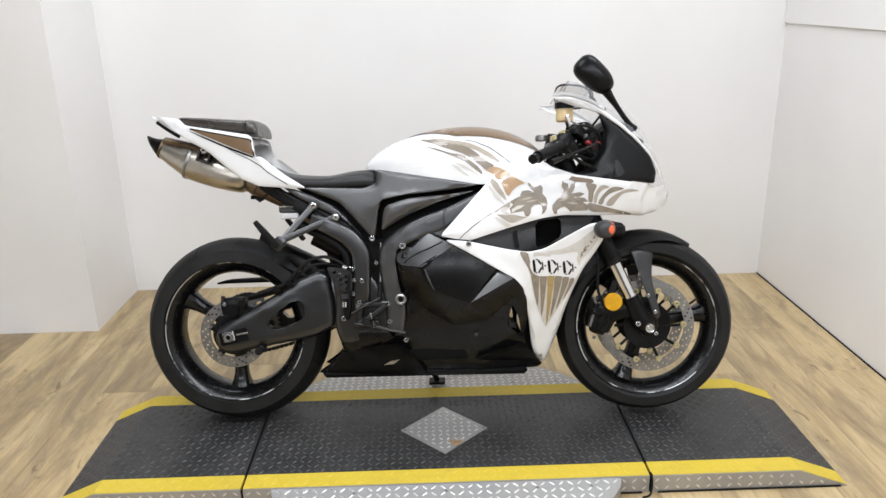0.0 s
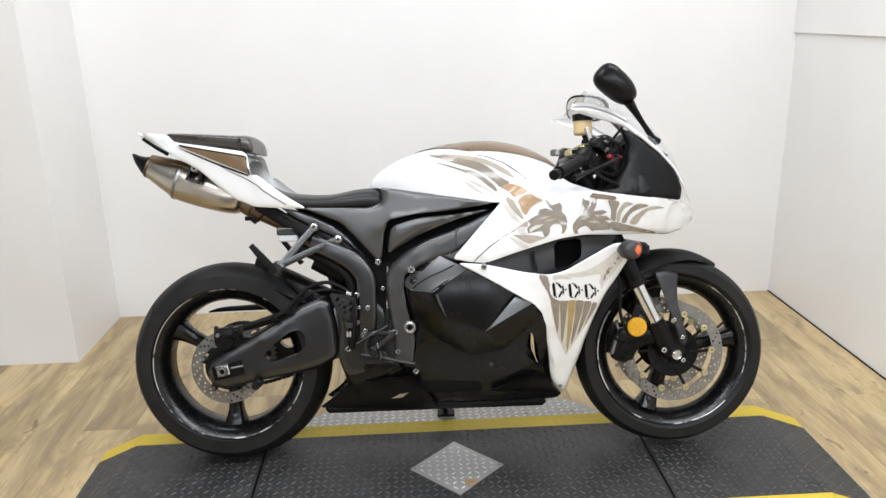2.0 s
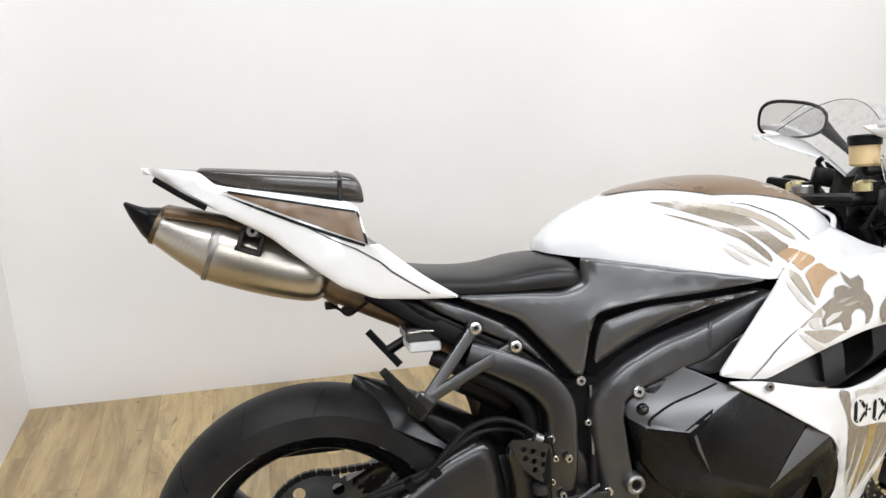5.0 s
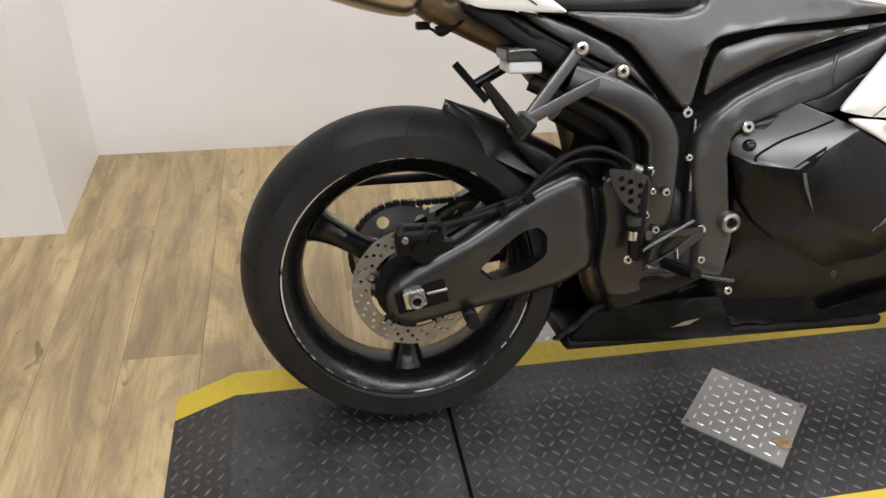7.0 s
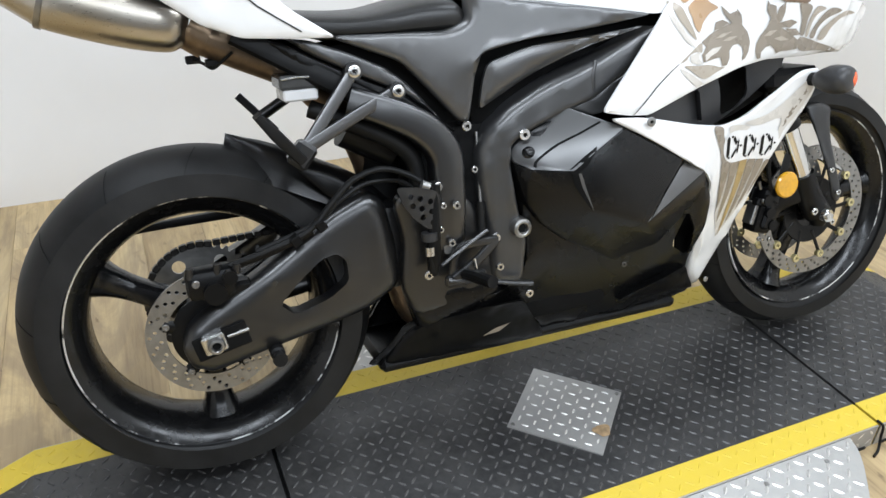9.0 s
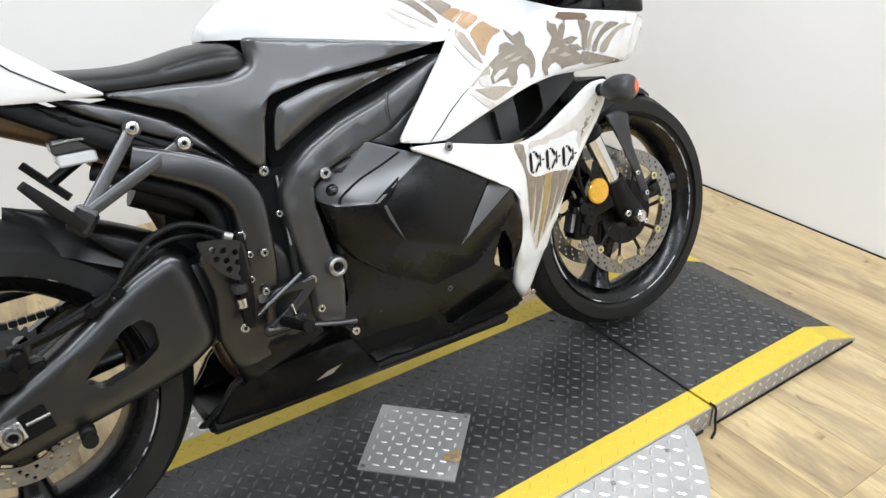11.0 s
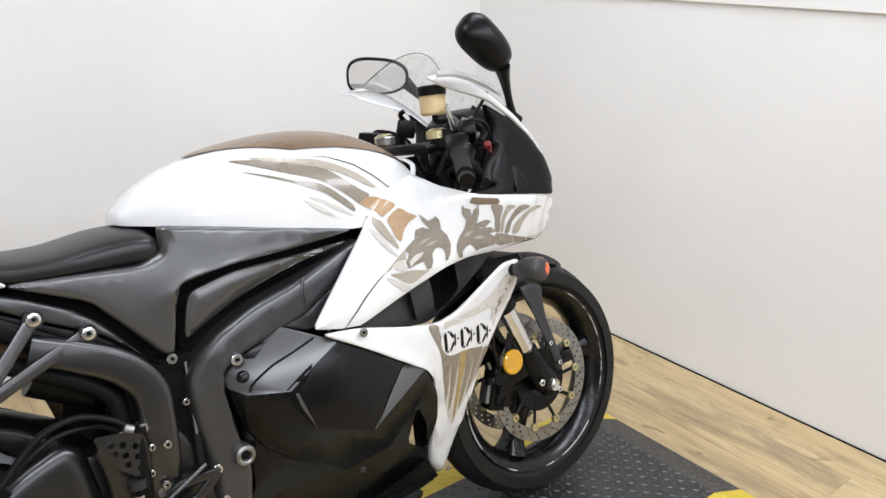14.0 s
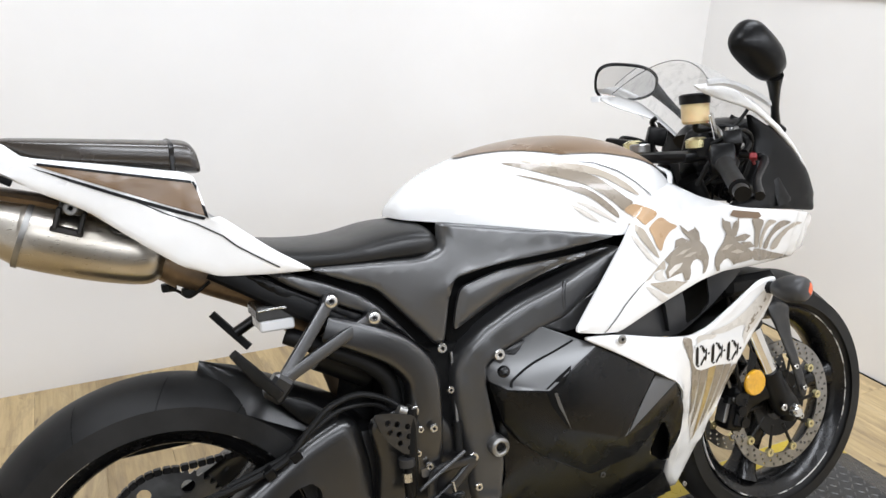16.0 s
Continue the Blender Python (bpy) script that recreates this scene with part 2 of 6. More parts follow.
def smooth_line(pts, n=6, closed=False):
    """Catmull-Rom through the points (tuples of any length)."""
    P = [np.array(p, float) for p in pts]
    out, m = [], len(P)
    for i in range(m if closed else m - 1):
        p0 = P[(i - 1) % m] if closed or i > 0 else 2 * P[0] - P[1]
        p1, p2 = P[i], P[(i + 1) % m]
        p3 = P[(i + 2) % m] if closed or i + 2 < m else 2 * P[-1] - P[-2]
        for k in range(n):
            u = k / n
            out.append(0.5 * (2 * p1 + (p2 - p0) * u + (2 * p0 - 5 * p1 + 4 * p2 - p3) * u * u + (3 * p1 - p0 - 3 * p2 + p3) * u ** 3))
    if not closed:
        out.append(P[-1])
    return out


def add_sweep(bm, path, sizes, n=12, power=2.0, steps=5, side=(0, 1, 0), caps=True, straight=False):
    """A tube along the path. sizes: half-sizes (across 'side', across the other way), one for all or one a point."""
    if isinstance(sizes, (int, float)):
        sizes = (sizes, sizes)
    if isinstance(sizes[0], (int, float)):
        sizes = [sizes] * len(path)
    rows = [(*p, *s) for p, s in zip(path, sizes)]
    rows = [np.array(r) for r in rows] if straight else smooth_line(rows, steps)
    side = Vector(side)
    rings = []
    for i, r in enumerate(rows):
        a, b = rows[max(0, i - 1)], rows[min(len(rows) - 1, i + 1)]
        d = Vector(b[:3] - a[:3]).normalized()
        s = (side - d * side.dot(d))
        s = s.normalized() if s.length > 1e-4 else d.orthogonal().normalized()
        u = d.cross(s)
        ring = []
        for k in range(n):
            an = 2 * math.pi * k / n
            ca, sa = math.cos(an), math.sin(an)
            ca = math.copysign(abs(ca) ** (2 / power), ca)
            sa = math.copysign(abs(sa) ** (2 / power), sa)
            ring.append(bm.verts.new(Vector(r[:3]) + s * (ca * r[3]) + u * (sa * r[4])))
        rings.append(ring)
    for a, b in zip(rings, rings[1:]):
        for k in range(n):
            bm.faces.new((a[k], a[(k + 1) % n], b[(k + 1) % n], b[k]))
    if caps:
        bm.faces.new(rings[0][::-1])
        bm.faces.new(rings[-1])
    return bm


def sweep(path, sizes, **k):
    return add_sweep(bmesh.new(), path, sizes, **k)


def add_lathe(bm, profile, segs=48, m=None, closed=True, turn=1.0):
    """Turn (radius, y) about the y axis; closed joins the last profile point to the first."""
    rings = []
    count = segs if turn == 1.0 else segs + 1
    for k in range(count):
        an = 2 * math.pi * turn * k / segs
        ring = []
        for r, y in profile:
            v = Vector((r * math.cos(an), y, r * math.sin(an)))
            ring.append(bm.verts.new(m @ v if m is not None else v))
        rings.append(ring)
    k = len(profile)
    for i in range(segs):
        a, b = rings[i], rings[(i + 1) % count]
        for j in range(k if closed else k - 1):
            bm.faces.new((a[j], a[(j + 1) % k], b[(j + 1) % k], b[j]))
    return bm


def lathe(profile, segs=48, m=None, closed=True):
    return add_lathe(bmesh.new(), profile, segs, m, closed)


def disc_profile(r, y0, y1, edge=0.0):
    """A solid turned disc from y0 to y1, as an open profile from axis to axis."""
    return [(1e-4, y0), (r - edge, y0), (r, y0 + edge), (r, y1 - edge), (r - edge, y1), (1e-4, y1)]


def between(a, b, radius, n=12):
    return add_sweep(bmesh.new(), [a, b], radius, n=n, straight=True, side=(0.2, 1, 0.1))


def inside(p, poly):
    c, n = False, len(poly)
    for i in range(n):
        (x1, y1), (x2, y2) = poly[i][:2], poly[i - 1][:2]
        if (y1 > p[1]) != (y2 > p[1]) and p[0] < (x2 - x1) * (p[1] - y1) / (y2 - y1) + x1:
            c = not c
    return c


def rounded(pts, cut=0.3, rounds=2):
    """Corner cutting on a closed outline."""
    P = [np.array(p, float) for p in pts]
    for _ in range(rounds):
        Q = []
        for i, p in enumerate(P):
            a, b = P[i - 1], P[(i + 1) % len(P)]
            Q += [p + (a - p) * cut / 2, p + (b - p) * cut / 2]
        P = Q
    return P


def dense(loop, step):
    out = []
    for i, p in enumerate(loop):
        q = loop[(i + 1) % len(loop)]
        k = max(1, int(np.linalg.norm(q[:2] - p[:2]) / step))
        out += [p + (q - p) * j / k for j in range(k)]
    return out


from mathutils.geometry import delaunay_2d_cdt


def sheet(outline, holes=(), step=0.014, cut=0.3, rounds=2, reach=0.0):
    """Triangles that fill an outline of (x, z, y) points, and the smooth y of each vertex, with its distance from the edge."""
    loop = dense(rounded(outline, cut, rounds), step)
    loops = [loop] + [dense(rounded(h, cut, 1), step) for h in holes]
    pts, edges = [], []
    for lp in loops:
        k = len(pts)
        pts += [(p[0], p[1]) for p in lp]
        edges += [(k + i, k + (i + 1) % len(lp)) for i in range(len(lp))]
    L = np.array([p[:2] for p in loop])
    H = np.array([p[:2] for lp in loops for p in lp])
    Y = np.array([p[2] for p in loop])
    lo, hi = L.min(0), L.max(0)
    # rows of points along the rim, so that a rounded edge stays even
    for lp in (loops if reach else ()):
        Q = np.array([p[:2] for p in lp])
        tan = np.roll(Q, -1, 0) - np.roll(Q, 1, 0)
        nrm = np.stack([-tan[:, 1], tan[:, 0]], 1) / (np.linalg.norm(tan, axis=1, keepdims=True) + 1e-9)
        for share in (0.12, 0.35, 0.65, 1.0):
            last = None
            for q, n in zip(Q, nrm):
                for side in (1, -1):
                    p = q + n * side * reach * share
                    if inside(p, L) and np.min(np.hypot(H[:, 0] - p[0], H[:, 1] - p[1])) > reach * share * 0.96 and (last is None or np.hypot(*(p - last)) > step * 0.35):
                        pts.append((p[0], p[1]))
                        last = p
    room = max(step * 0.6, reach * 1.0 + step * 0.4)
    for i, x in enumerate(np.arange(lo[0], hi[0], step)):
        for z in np.arange(lo[1] + (i % 2) * step / 2, hi[1], step):
            if inside((x, z), L) and np.min(np.hypot(H[:, 0] - x, H[:, 1] - z)) > room:
                pts.append((x, z))
    res = delaunay_2d_cdt([Vector(p) for p in pts], edges, [], 1, 1e-6)
    V, F = res[0], res[2]
    for lp in loops[1:]:
        F = [f for f in F if not inside(sum((V[i] for i in f), Vector((0, 0))) / len(f), lp)]
    ys, ds = [], []
    for v in V:
        d = np.hypot(L[:, 0] - v[0], L[:, 1] - v[1])
        w = 1 / (d + 0.002) ** 3.0
        ys.append(float(Y[d.argmin()]) if d.min() < 1e-5 else float((w * Y).sum() / w.sum()))
        ds.append(float(d.min()))
    if max(Y) - min(Y) > 1e-6:
        # relax the inner points, so that the sheet is as taut as a film over its rim
        pairs = np.array(sorted({(min(f[i - 1], f[i]), max(f[i - 1], f[i])) for f in F for i in range(len(f))}))
        Yv, fixed = np.array(ys), np.array(ds) < 1e-5
        deg = np.maximum(1, np.bincount(pairs.ravel(), minlength=len(V)))
        for _ in range(400):
            acc = np.bincount(pairs[:, 0], Yv[pairs[:, 1]], len(V)) + np.bincount(pairs[:, 1], Yv[pairs[:, 0]], len(V))
            Yv = np.where(fixed, Yv, acc / deg)
        ys = [float(y) for y in Yv]
    return V, F, ys, ds


def add_shell(bm, V, F, front, back):
    a = [bm.verts.new((v[0], y, v[1])) for v, y in zip(V, front)]
    b = [bm.verts.new((v[0], y, v[1])) for v, y in zip(V, back)]
    count = {}
    for f in F:
        bm.faces.new([a[i] for i in f])
        bm.faces.new([b[i] for i in reversed(f)])
        for i in range(len(f)):
            e = (f[i], f[(i + 1) % len(f)])
            if (e[1], e[0]) in count:
                del count[(e[1], e[0])]
            else:
                count[e] = 1
    for i, j in count:
        bm.faces.new((a[j], a[i], b[i], b[j]))
    return bm


PANELS = {}
TUCK = 0.037      # the bodywork narrows towards the nose by this much a metre


def panel(name, outline, mat, parent, bulge=0.01, reach=0.05, thick=0.005, holes=(), step=0.014, cut=0.3, label="", both=True, solid=None, smooth=40.0, keep=None, tuck=TUCK, facet=False, over=None):
    """A curved body panel on the right (y < 0), and its mirror image on the left. outline: (x, z, y)."""
    outline = [(x, z, y + tuck * x) for x, z, y in outline]
    V, F, Y, D = sheet(outline, holes, step, cut, 2, reach if bulge > 0 else 0.0)
    if over is not None:
        base = np.array([surface_y(v[0], v[1], y) for v, y in zip(V, Y)])
        Yv = base - over
        pairs = np.array(sorted({(min(f[i - 1], f[i]), max(f[i - 1], f[i])) for f in F for i in range(len(f))}))
        deg = np.maximum(1, np.bincount(pairs.ravel(), minlength=len(V)))
        for _ in range(30):
            acc = np.bincount(pairs[:, 0], Yv[pairs[:, 1]], len(V)) + np.bincount(pairs[:, 1], Yv[pairs[:, 0]], len(V))
            Yv = np.minimum(acc / deg, base - 0.75 * over)
        Y = [float(y) for y in Yv]
    if facet:
        front = [y - bulge * (lambda s: s * s * (3 - 2 * s))(min(d / reach, 1)) for y, d in zip(Y, D)]
    else:
        front = [y - bulge * math.sqrt(max(0.0, 1 - (1 - min(d / reach, 1)) ** 2)) for y, d in zip(Y, D)]
    back = [solid if solid is not None else y + thick for y in front]
    made = []
    for s in ((1, -1) if both else (1,)):
        bm = add_shell(bmesh.new(), V, F, [s * y for y in front], [s * y for y in back])
        made.append(part(name, bm, mat, parent, label, smooth))
    if keep is not None:
        me = made[0].data
        PANELS[keep] = BVHTree.FromPolygons([v.co.copy() for v in me.vertices], [tuple(p.vertices) for p in me.polygons])
    return made


from mathutils.bvhtree import BVHTree


def surface_y(x, z, default=-0.2):
    best = None
    for tree in PANELS.values():
        hit = tree.ray_cast(Vector((x, -0.6, z)), Vector((0, 1, 0)))
        if hit[0] is not None and hit[0].y < 0.02 and (best is None or hit[0].y < best):
            best = hit[0].y
    return best if best is not None else default


def decal(name, outline, mat, parent, lift=0.0008, step=0.009, label="", n=5, both=True, cut=0.0):
    """A thin film that lies on the body panels. outline: (x, z)."""
    loop = [(p[0], p[1], 0.0) for p in (smooth_line(outline, n, True) if n else outline)]
    V, F, _, _ = sheet(loop, (), step, cut, 1 if cut else 0)
    ys = [surface_y(v[0], v[1], None) for v in V]
    ok = [i for i, y in enumerate(ys) if y is not None]
    if not ok:
        return
    F = [f for f in F if all(ys[i] is not None for i in f) and max(ys[i] for i in f) - min(ys[i] for i in f) < 0.03]
    for s in ((1, -1) if both else (1,)):
        bm = bmesh.new()
        vs = {i: bm.verts.new((V[i][0], s * (ys[i] - lift), V[i][1])) for i in ok}
        for f in F:
            bm.faces.new([vs[i] for i in f])
        bmesh.ops.delete(bm, geom=[v for v in bm.verts if not v.link_faces], context="VERTS")
        part(name, bm, mat, parent, label, 0).data.shade_smooth()


def bolt(parent, x, y, z, r=0.008, mat=None, h=0.006, name="bolt", outward=-1):
    """A socket-head bolt whose head faces outward along y."""
    m = Matrix.Translation((x, y + (TUCK * x if x < 1.1 and parent.name.startswith("motorcycle") else 0), z))
    s = outward
    prof = [(1e-4, 0), (r, 0), (r, s * h * 0.8), (r * 0.85, s * h), (r * 0.42, s * h), (r * 0.38, s * h * 0.4), (1e-4, s * h * 0.4)]
    ob = part(name, lathe(prof, 16, m, closed=False), mat or CHROME, parent)
    if parent is bike_root.get("bike") and r > 0.0055:
        # dark hexagon paints the shade at the bottom of the recess
        part("socket", lathe([(1e-4, s * h * 0.45), (r * 0.34, s * h * 0.45), (r * 0.34, s * h * 0.6), (r * 0.32, s * h * 0.62), (1e-4, s * h * 0.5)], 6, m, closed=False), DARK, ob)
    return ob


bike_root = {}


# ---- room ----
def structure(name, bm, mat, label, category, smooth=0):
    ob = link_mesh(name, bm, mat, None, label, smooth)
    return tagged(ob, label, category, kind="structure")


BACK, RIGHT, LEFT, STEP_Y = 1.415, 2.405, -0.868, 0.905
TOP = 2.72
structure("wall_back", box((LEFT - 0.1, BACK, -0.05), (RIGHT + 0.1, BACK + 0.1, TOP)), WALL, "plain white painted wall behind the motorcycle", "wall")
wall_right = structure("wall_right", box((RIGHT, -5.2, -0.05), (RIGHT + 0.1, BACK, TOP)), WALL, "white painted side wall with an upper panel", "wall")
structure("wall_left", box((LEFT - 0.1, STEP_Y + 0.1, -0.05), (LEFT, BACK, TOP)), WALL, "short white return wall beside the bay", "wall")
structure("wall_left_front", box((-3.2, STEP_Y, -0.05), (LEFT, STEP_Y + 0.1, TOP)), WALL, "white painted wall stepping forward", "wall")
# unseen closing surfaces, added with tones that shape reflections
structure("wall_left_far", box((-3.3, -5.2, -0.05), (-3.2, STEP_Y + 0.1, TOP)), WALL, "unseen closing wall, white for the far mirror to reflect", "wall")
structure("wall_front", box((-3.3, -5.3, -0.05), (RIGHT + 0.1, -5.2, TOP)), SHADEWALL, "unseen closing wall, dark grey to deepen reflections", "wall")
structure("ceiling", box((-3.3, -5.3, TOP), (RIGHT + 0.1, BACK + 0.1, TOP + 0.1)), CEILING, "unseen closing ceiling, dark to deepen reflections", "ceiling")
structure("wall_panel", box((RIGHT - 0.012, -5.19, 1.275), (RIGHT, BACK - 0.002, TOP - 0.002), 0.002), WALL, "white upper wall panel with a thin joint line", "wall panel")

# plain housings for the assumed lamps, all out of view
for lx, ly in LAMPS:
    lamp = tagged(new("ceiling_light"), "assumed flat white ceiling light, out of view", "ceiling light", "ceiling lights")
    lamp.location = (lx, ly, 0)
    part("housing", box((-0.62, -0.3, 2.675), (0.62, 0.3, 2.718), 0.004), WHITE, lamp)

floor_slab = structure("floor", box((-3.3, -5.3, -0.06), (RIGHT + 0.1, BACK + 0.1, -0.004)), WOOD, "light distressed wood plank flooring", "floor")

# dark strip that paints the shadow gap between wall and floor
structure("trim_right", box((RIGHT - 0.008, -5.19, 0.0), (RIGHT - 0.0005, BACK - 0.004, 0.0028)), DARK, "thin dark strip standing for the shadow gap at the wall foot", "trim")

# ---- motorcycle lift ----
Y_FRONT, Y_BACK = -0.412, 0.168
IN_FRONT, IN_BACK = -0.342, 0.096
X0, X1, X2, X3 = -0.482, 0.084, 1.306, 1.908
BEVEL_L, BEVEL_R = -0.352, 1.758
TOPZ = 0.06


def deck_z(x):
    if x < BEVEL_L:
        return 0.004 + (TOPZ - 0.004) * max(0.0, (x - X0) / (BEVEL_L - X0))
    if x > BEVEL_R:
        return 0.004 + (TOPZ - 0.004) * max(0.0, (X3 - x) / (X3 - BEVEL_R))
    return TOPZ + 0.0 if BEVEL_L + 0.01 < x < BEVEL_R - 0.01 else TOPZ


def tread(name, x0, x1, y0, y1, mat, parent, pitch=0.0285, length=0.0265, width=0.0078, height=0.0021, zf=deck_z, keep=None, label=""):
    """Raised lozenges in alternating directions on a plate, one joined mesh."""
    vs, fs = [], []
    nx, ny = int((x1 - x0) / pitch), int((y1 - y0) / pitch)
    for i in range(nx):
        for j in range(ny):
            cx, cy = x0 + (i + 0.5) * (x1 - x0) / nx, y0 + (j + 0.5) * (y1 - y0) / ny
            if keep is not None and not keep(cx, cy):
                continue
            an = radians(45 if (i + j) % 2 else -45)
            ca, sa = math.cos(an), math.sin(an)
            k = len(vs)
            for (u, v, h) in ((-0.5, 0, 0), (-0.2, -0.5, 0), (0.2, -0.5, 0), (0.5, 0, 0), (0.2, 0.5, 0), (-0.2, 0.5, 0), (-0.3, 0, 1), (0.3, 0, 1)):
                a, b = u * length, v * width
                x, y = cx + a * ca - b * sa, cy + a * sa + b * ca
                vs.append((x, y, zf(x) + 0.0002 + h * height if h else zf(x) - 0.0004))
            fs += [(k, k + 1, k + 6), (k + 1, k + 2, k + 7, k + 6), (k + 2, k + 3, k + 7), (k + 3, k + 4, k + 7), (k + 4, k + 5, k + 6, k + 7), (k + 5, k, k + 6)]
    me = bpy.data.meshes.new(name)
    me.from_pydata(vs, [], fs)
    me.materials.append(mat)
    ob = new(name, me)
    ob.parent = parent
    ob["kind"] = "stuff"
    if label:
        ob["label"] = label
    return ob


def slab(xs, y0, y1, drop=0.0, base=0.0):
    """A plate along x whose top follows deck_z, with its underside at base."""
    bm = bmesh.new()
    rows = []
    for x in xs:
        z = deck_z(x) - drop
        rows.append([bm.verts.new(p) for p in ((x, y0, base), (x, y0, z), (x, y1, z), (x, y1, base))])
    for a, b in zip(rows, rows[1:]):
        for k in range(4):
            bm.faces.new((a[k], a[(k + 1) % 4], b[(k + 1) % 4], b[k]))
    bm.faces.new(rows[0])
    bm.faces.new(rows[-1])
    return bm


lift = tagged(new("motorcycle_lift"), "low black tread-plate motorcycle lift with yellow edges on the wood floor", "motorcycle lift")
GAP = 0.004
SECTIONS = [("end_deck", [X0, BEVEL_L, X1 - GAP]), ("middle_deck", [X1 + GAP, X2 - GAP]), ("end_deck", [X2 + GAP, BEVEL_R, X3])]
for name, xs in SECTIONS:
    deck = part(name, slab(xs, IN_FRONT, IN_BACK), DECK, lift, smooth=0)
    x0, x1 = xs[0], xs[-1]
    hole = (lambda x, y: abs(x - 0.694) / 0.152 + abs(y + 0.123) / 0.152 > 1.0)
    tread("tread_pattern", x0 + 0.004, x1 - 0.004, IN_FRONT, IN_BACK, DECKBAR, deck, 0.0235, 0.0215, 0.0062, 0.0018, keep=hole)
    for nm, y0, y1 in (("front_edge_strip", Y_FRONT + 0.003, IN_FRONT), ("back_edge_strip", IN_BACK, Y_BACK - 0.003)):
        strip = part(nm, slab(xs, y0, y1), YELLOW, lift, "worn yellow painted tread strip", smooth=0)
        tread("tread_pattern", x0 + 0.004, x1 - 0.004, y0 + 0.003, y1 - 0.003, YELLOW, strip, 0.0235, 0.0215, 0.0062, 0.0011)
    # dark strip painting the shadow gap under the side plate
    part("base_seal", box((x0 + 0.02, Y_FRONT - 0.004, 0.0), (x1 - 0.02, Y_FRONT - 0.0005, 0.005)), RUBBER, lift)
    for nm, y0, y1 in (("front_side_plate", Y_FRONT, Y_FRONT + 0.003), ("back_side_plate", Y_BACK - 0.003, Y_BACK)):
        plate = part(nm, slab(xs, y0, y1, 0.0015), PLATE, lift, "bright steel tread plate side", smooth=0)
        if "front" in nm:
            # lozenges on the upright side
            vs, fs = [], []
            nx = int((x1 - x0) / 0.03)
            for i in range(nx):
                for j in range(2):
                    cx, cz = x0 + (i + 0.5) * (x1 - x0) / nx, 0.017 + 0.026 * j
                    if cz > deck_z(cx) - 0.014:
                        continue
                    an = radians(45 if (i + j) % 2 else -45)
                    k = len(vs)
                    for u, v, h in ((-0.5, 0, 0), (0, -0.5, 0), (0.5, 0, 0), (0, 0.5, 0), (0, 0, 1)):
                        a, b = u * 0.026, v * 0.009
                        vs.append((cx + a * math.cos(an) - b * math.sin(an), y0 - 0.0016 * h + 0.0003, cz + a * math.sin(an) + b * math.cos(an)))
                    fs += [(k, k + 1, k + 4), (k + 1, k + 2, k + 4), (k + 2, k + 3, k + 4), (k + 3, k, k + 4)]
            me = bpy.data.meshes.new("tread_pattern")
            me.from_pydata(vs, [], fs)
            me.materials.append(PLATEBAR)
            ob = new("tread_pattern", me)
            ob.parent = plate
            ob["kind"] = "stuff"
# steel insert in the middle of the deck
bm = bmesh.new()
cx, cy, hw = 0.694, -0.123, 0.1435
r4 = [(cx - hw, cy), (cx, cy - hw), (cx + hw, cy), (cx, cy + hw)]
lo4 = [bm.verts.new((x, y, TOPZ - 0.001)) for x, y in r4]
hi4 = [bm.verts.new((x, y, TOPZ + 0.0035)) for x, y in r4]
bm.faces.new(hi4)
for k in range(4):
    bm.faces.new((lo4[k], lo4[(k + 1) % 4], hi4[(k + 1) % 4], hi4[k]))
insert = part("insert_plate", bm, PLATE, lift, "square bright steel tread plate insert", smooth=0)
inner = (lambda x, y: abs(x - cx) + abs(y - cy) < hw - 0.014)
tread("tread_pattern", cx - hw, cx + hw, cy - hw, cy + hw, PLATEBAR, insert, 0.0225, 0.0185, 0.0055, 0.0013, lambda x: TOPZ + 0.0035, inner)
for sx, sy in ((-1, 0), (1, 0)):
    add = lathe([(1e-4, 0), (0.005, 0), (0.004, 0.0025), (1e-4, 0.003)], 12, Matrix.Translation((cx + sx * (hw - 0.013), cy, TOPZ + 0.0035)) @ pose(0, 0, 0, 90), closed=False)
    part("screw", add, STEEL, insert)
bm = bmesh.new()
ring = [bm.verts.new((0.73 + 0.018 * (1 + 0.3 * math.sin(3 * a)) * math.cos(a), -0.21 + 0.02 * (1 + 0.2 * math.cos(2 * a)) * math.sin(a), TOPZ + 0.0056)) for a in np.linspace(0, 2 * math.pi, 22)[:-1]]
bm.faces.new(ring)
part("rust_stain", bm, RUST, insert, smooth=0)


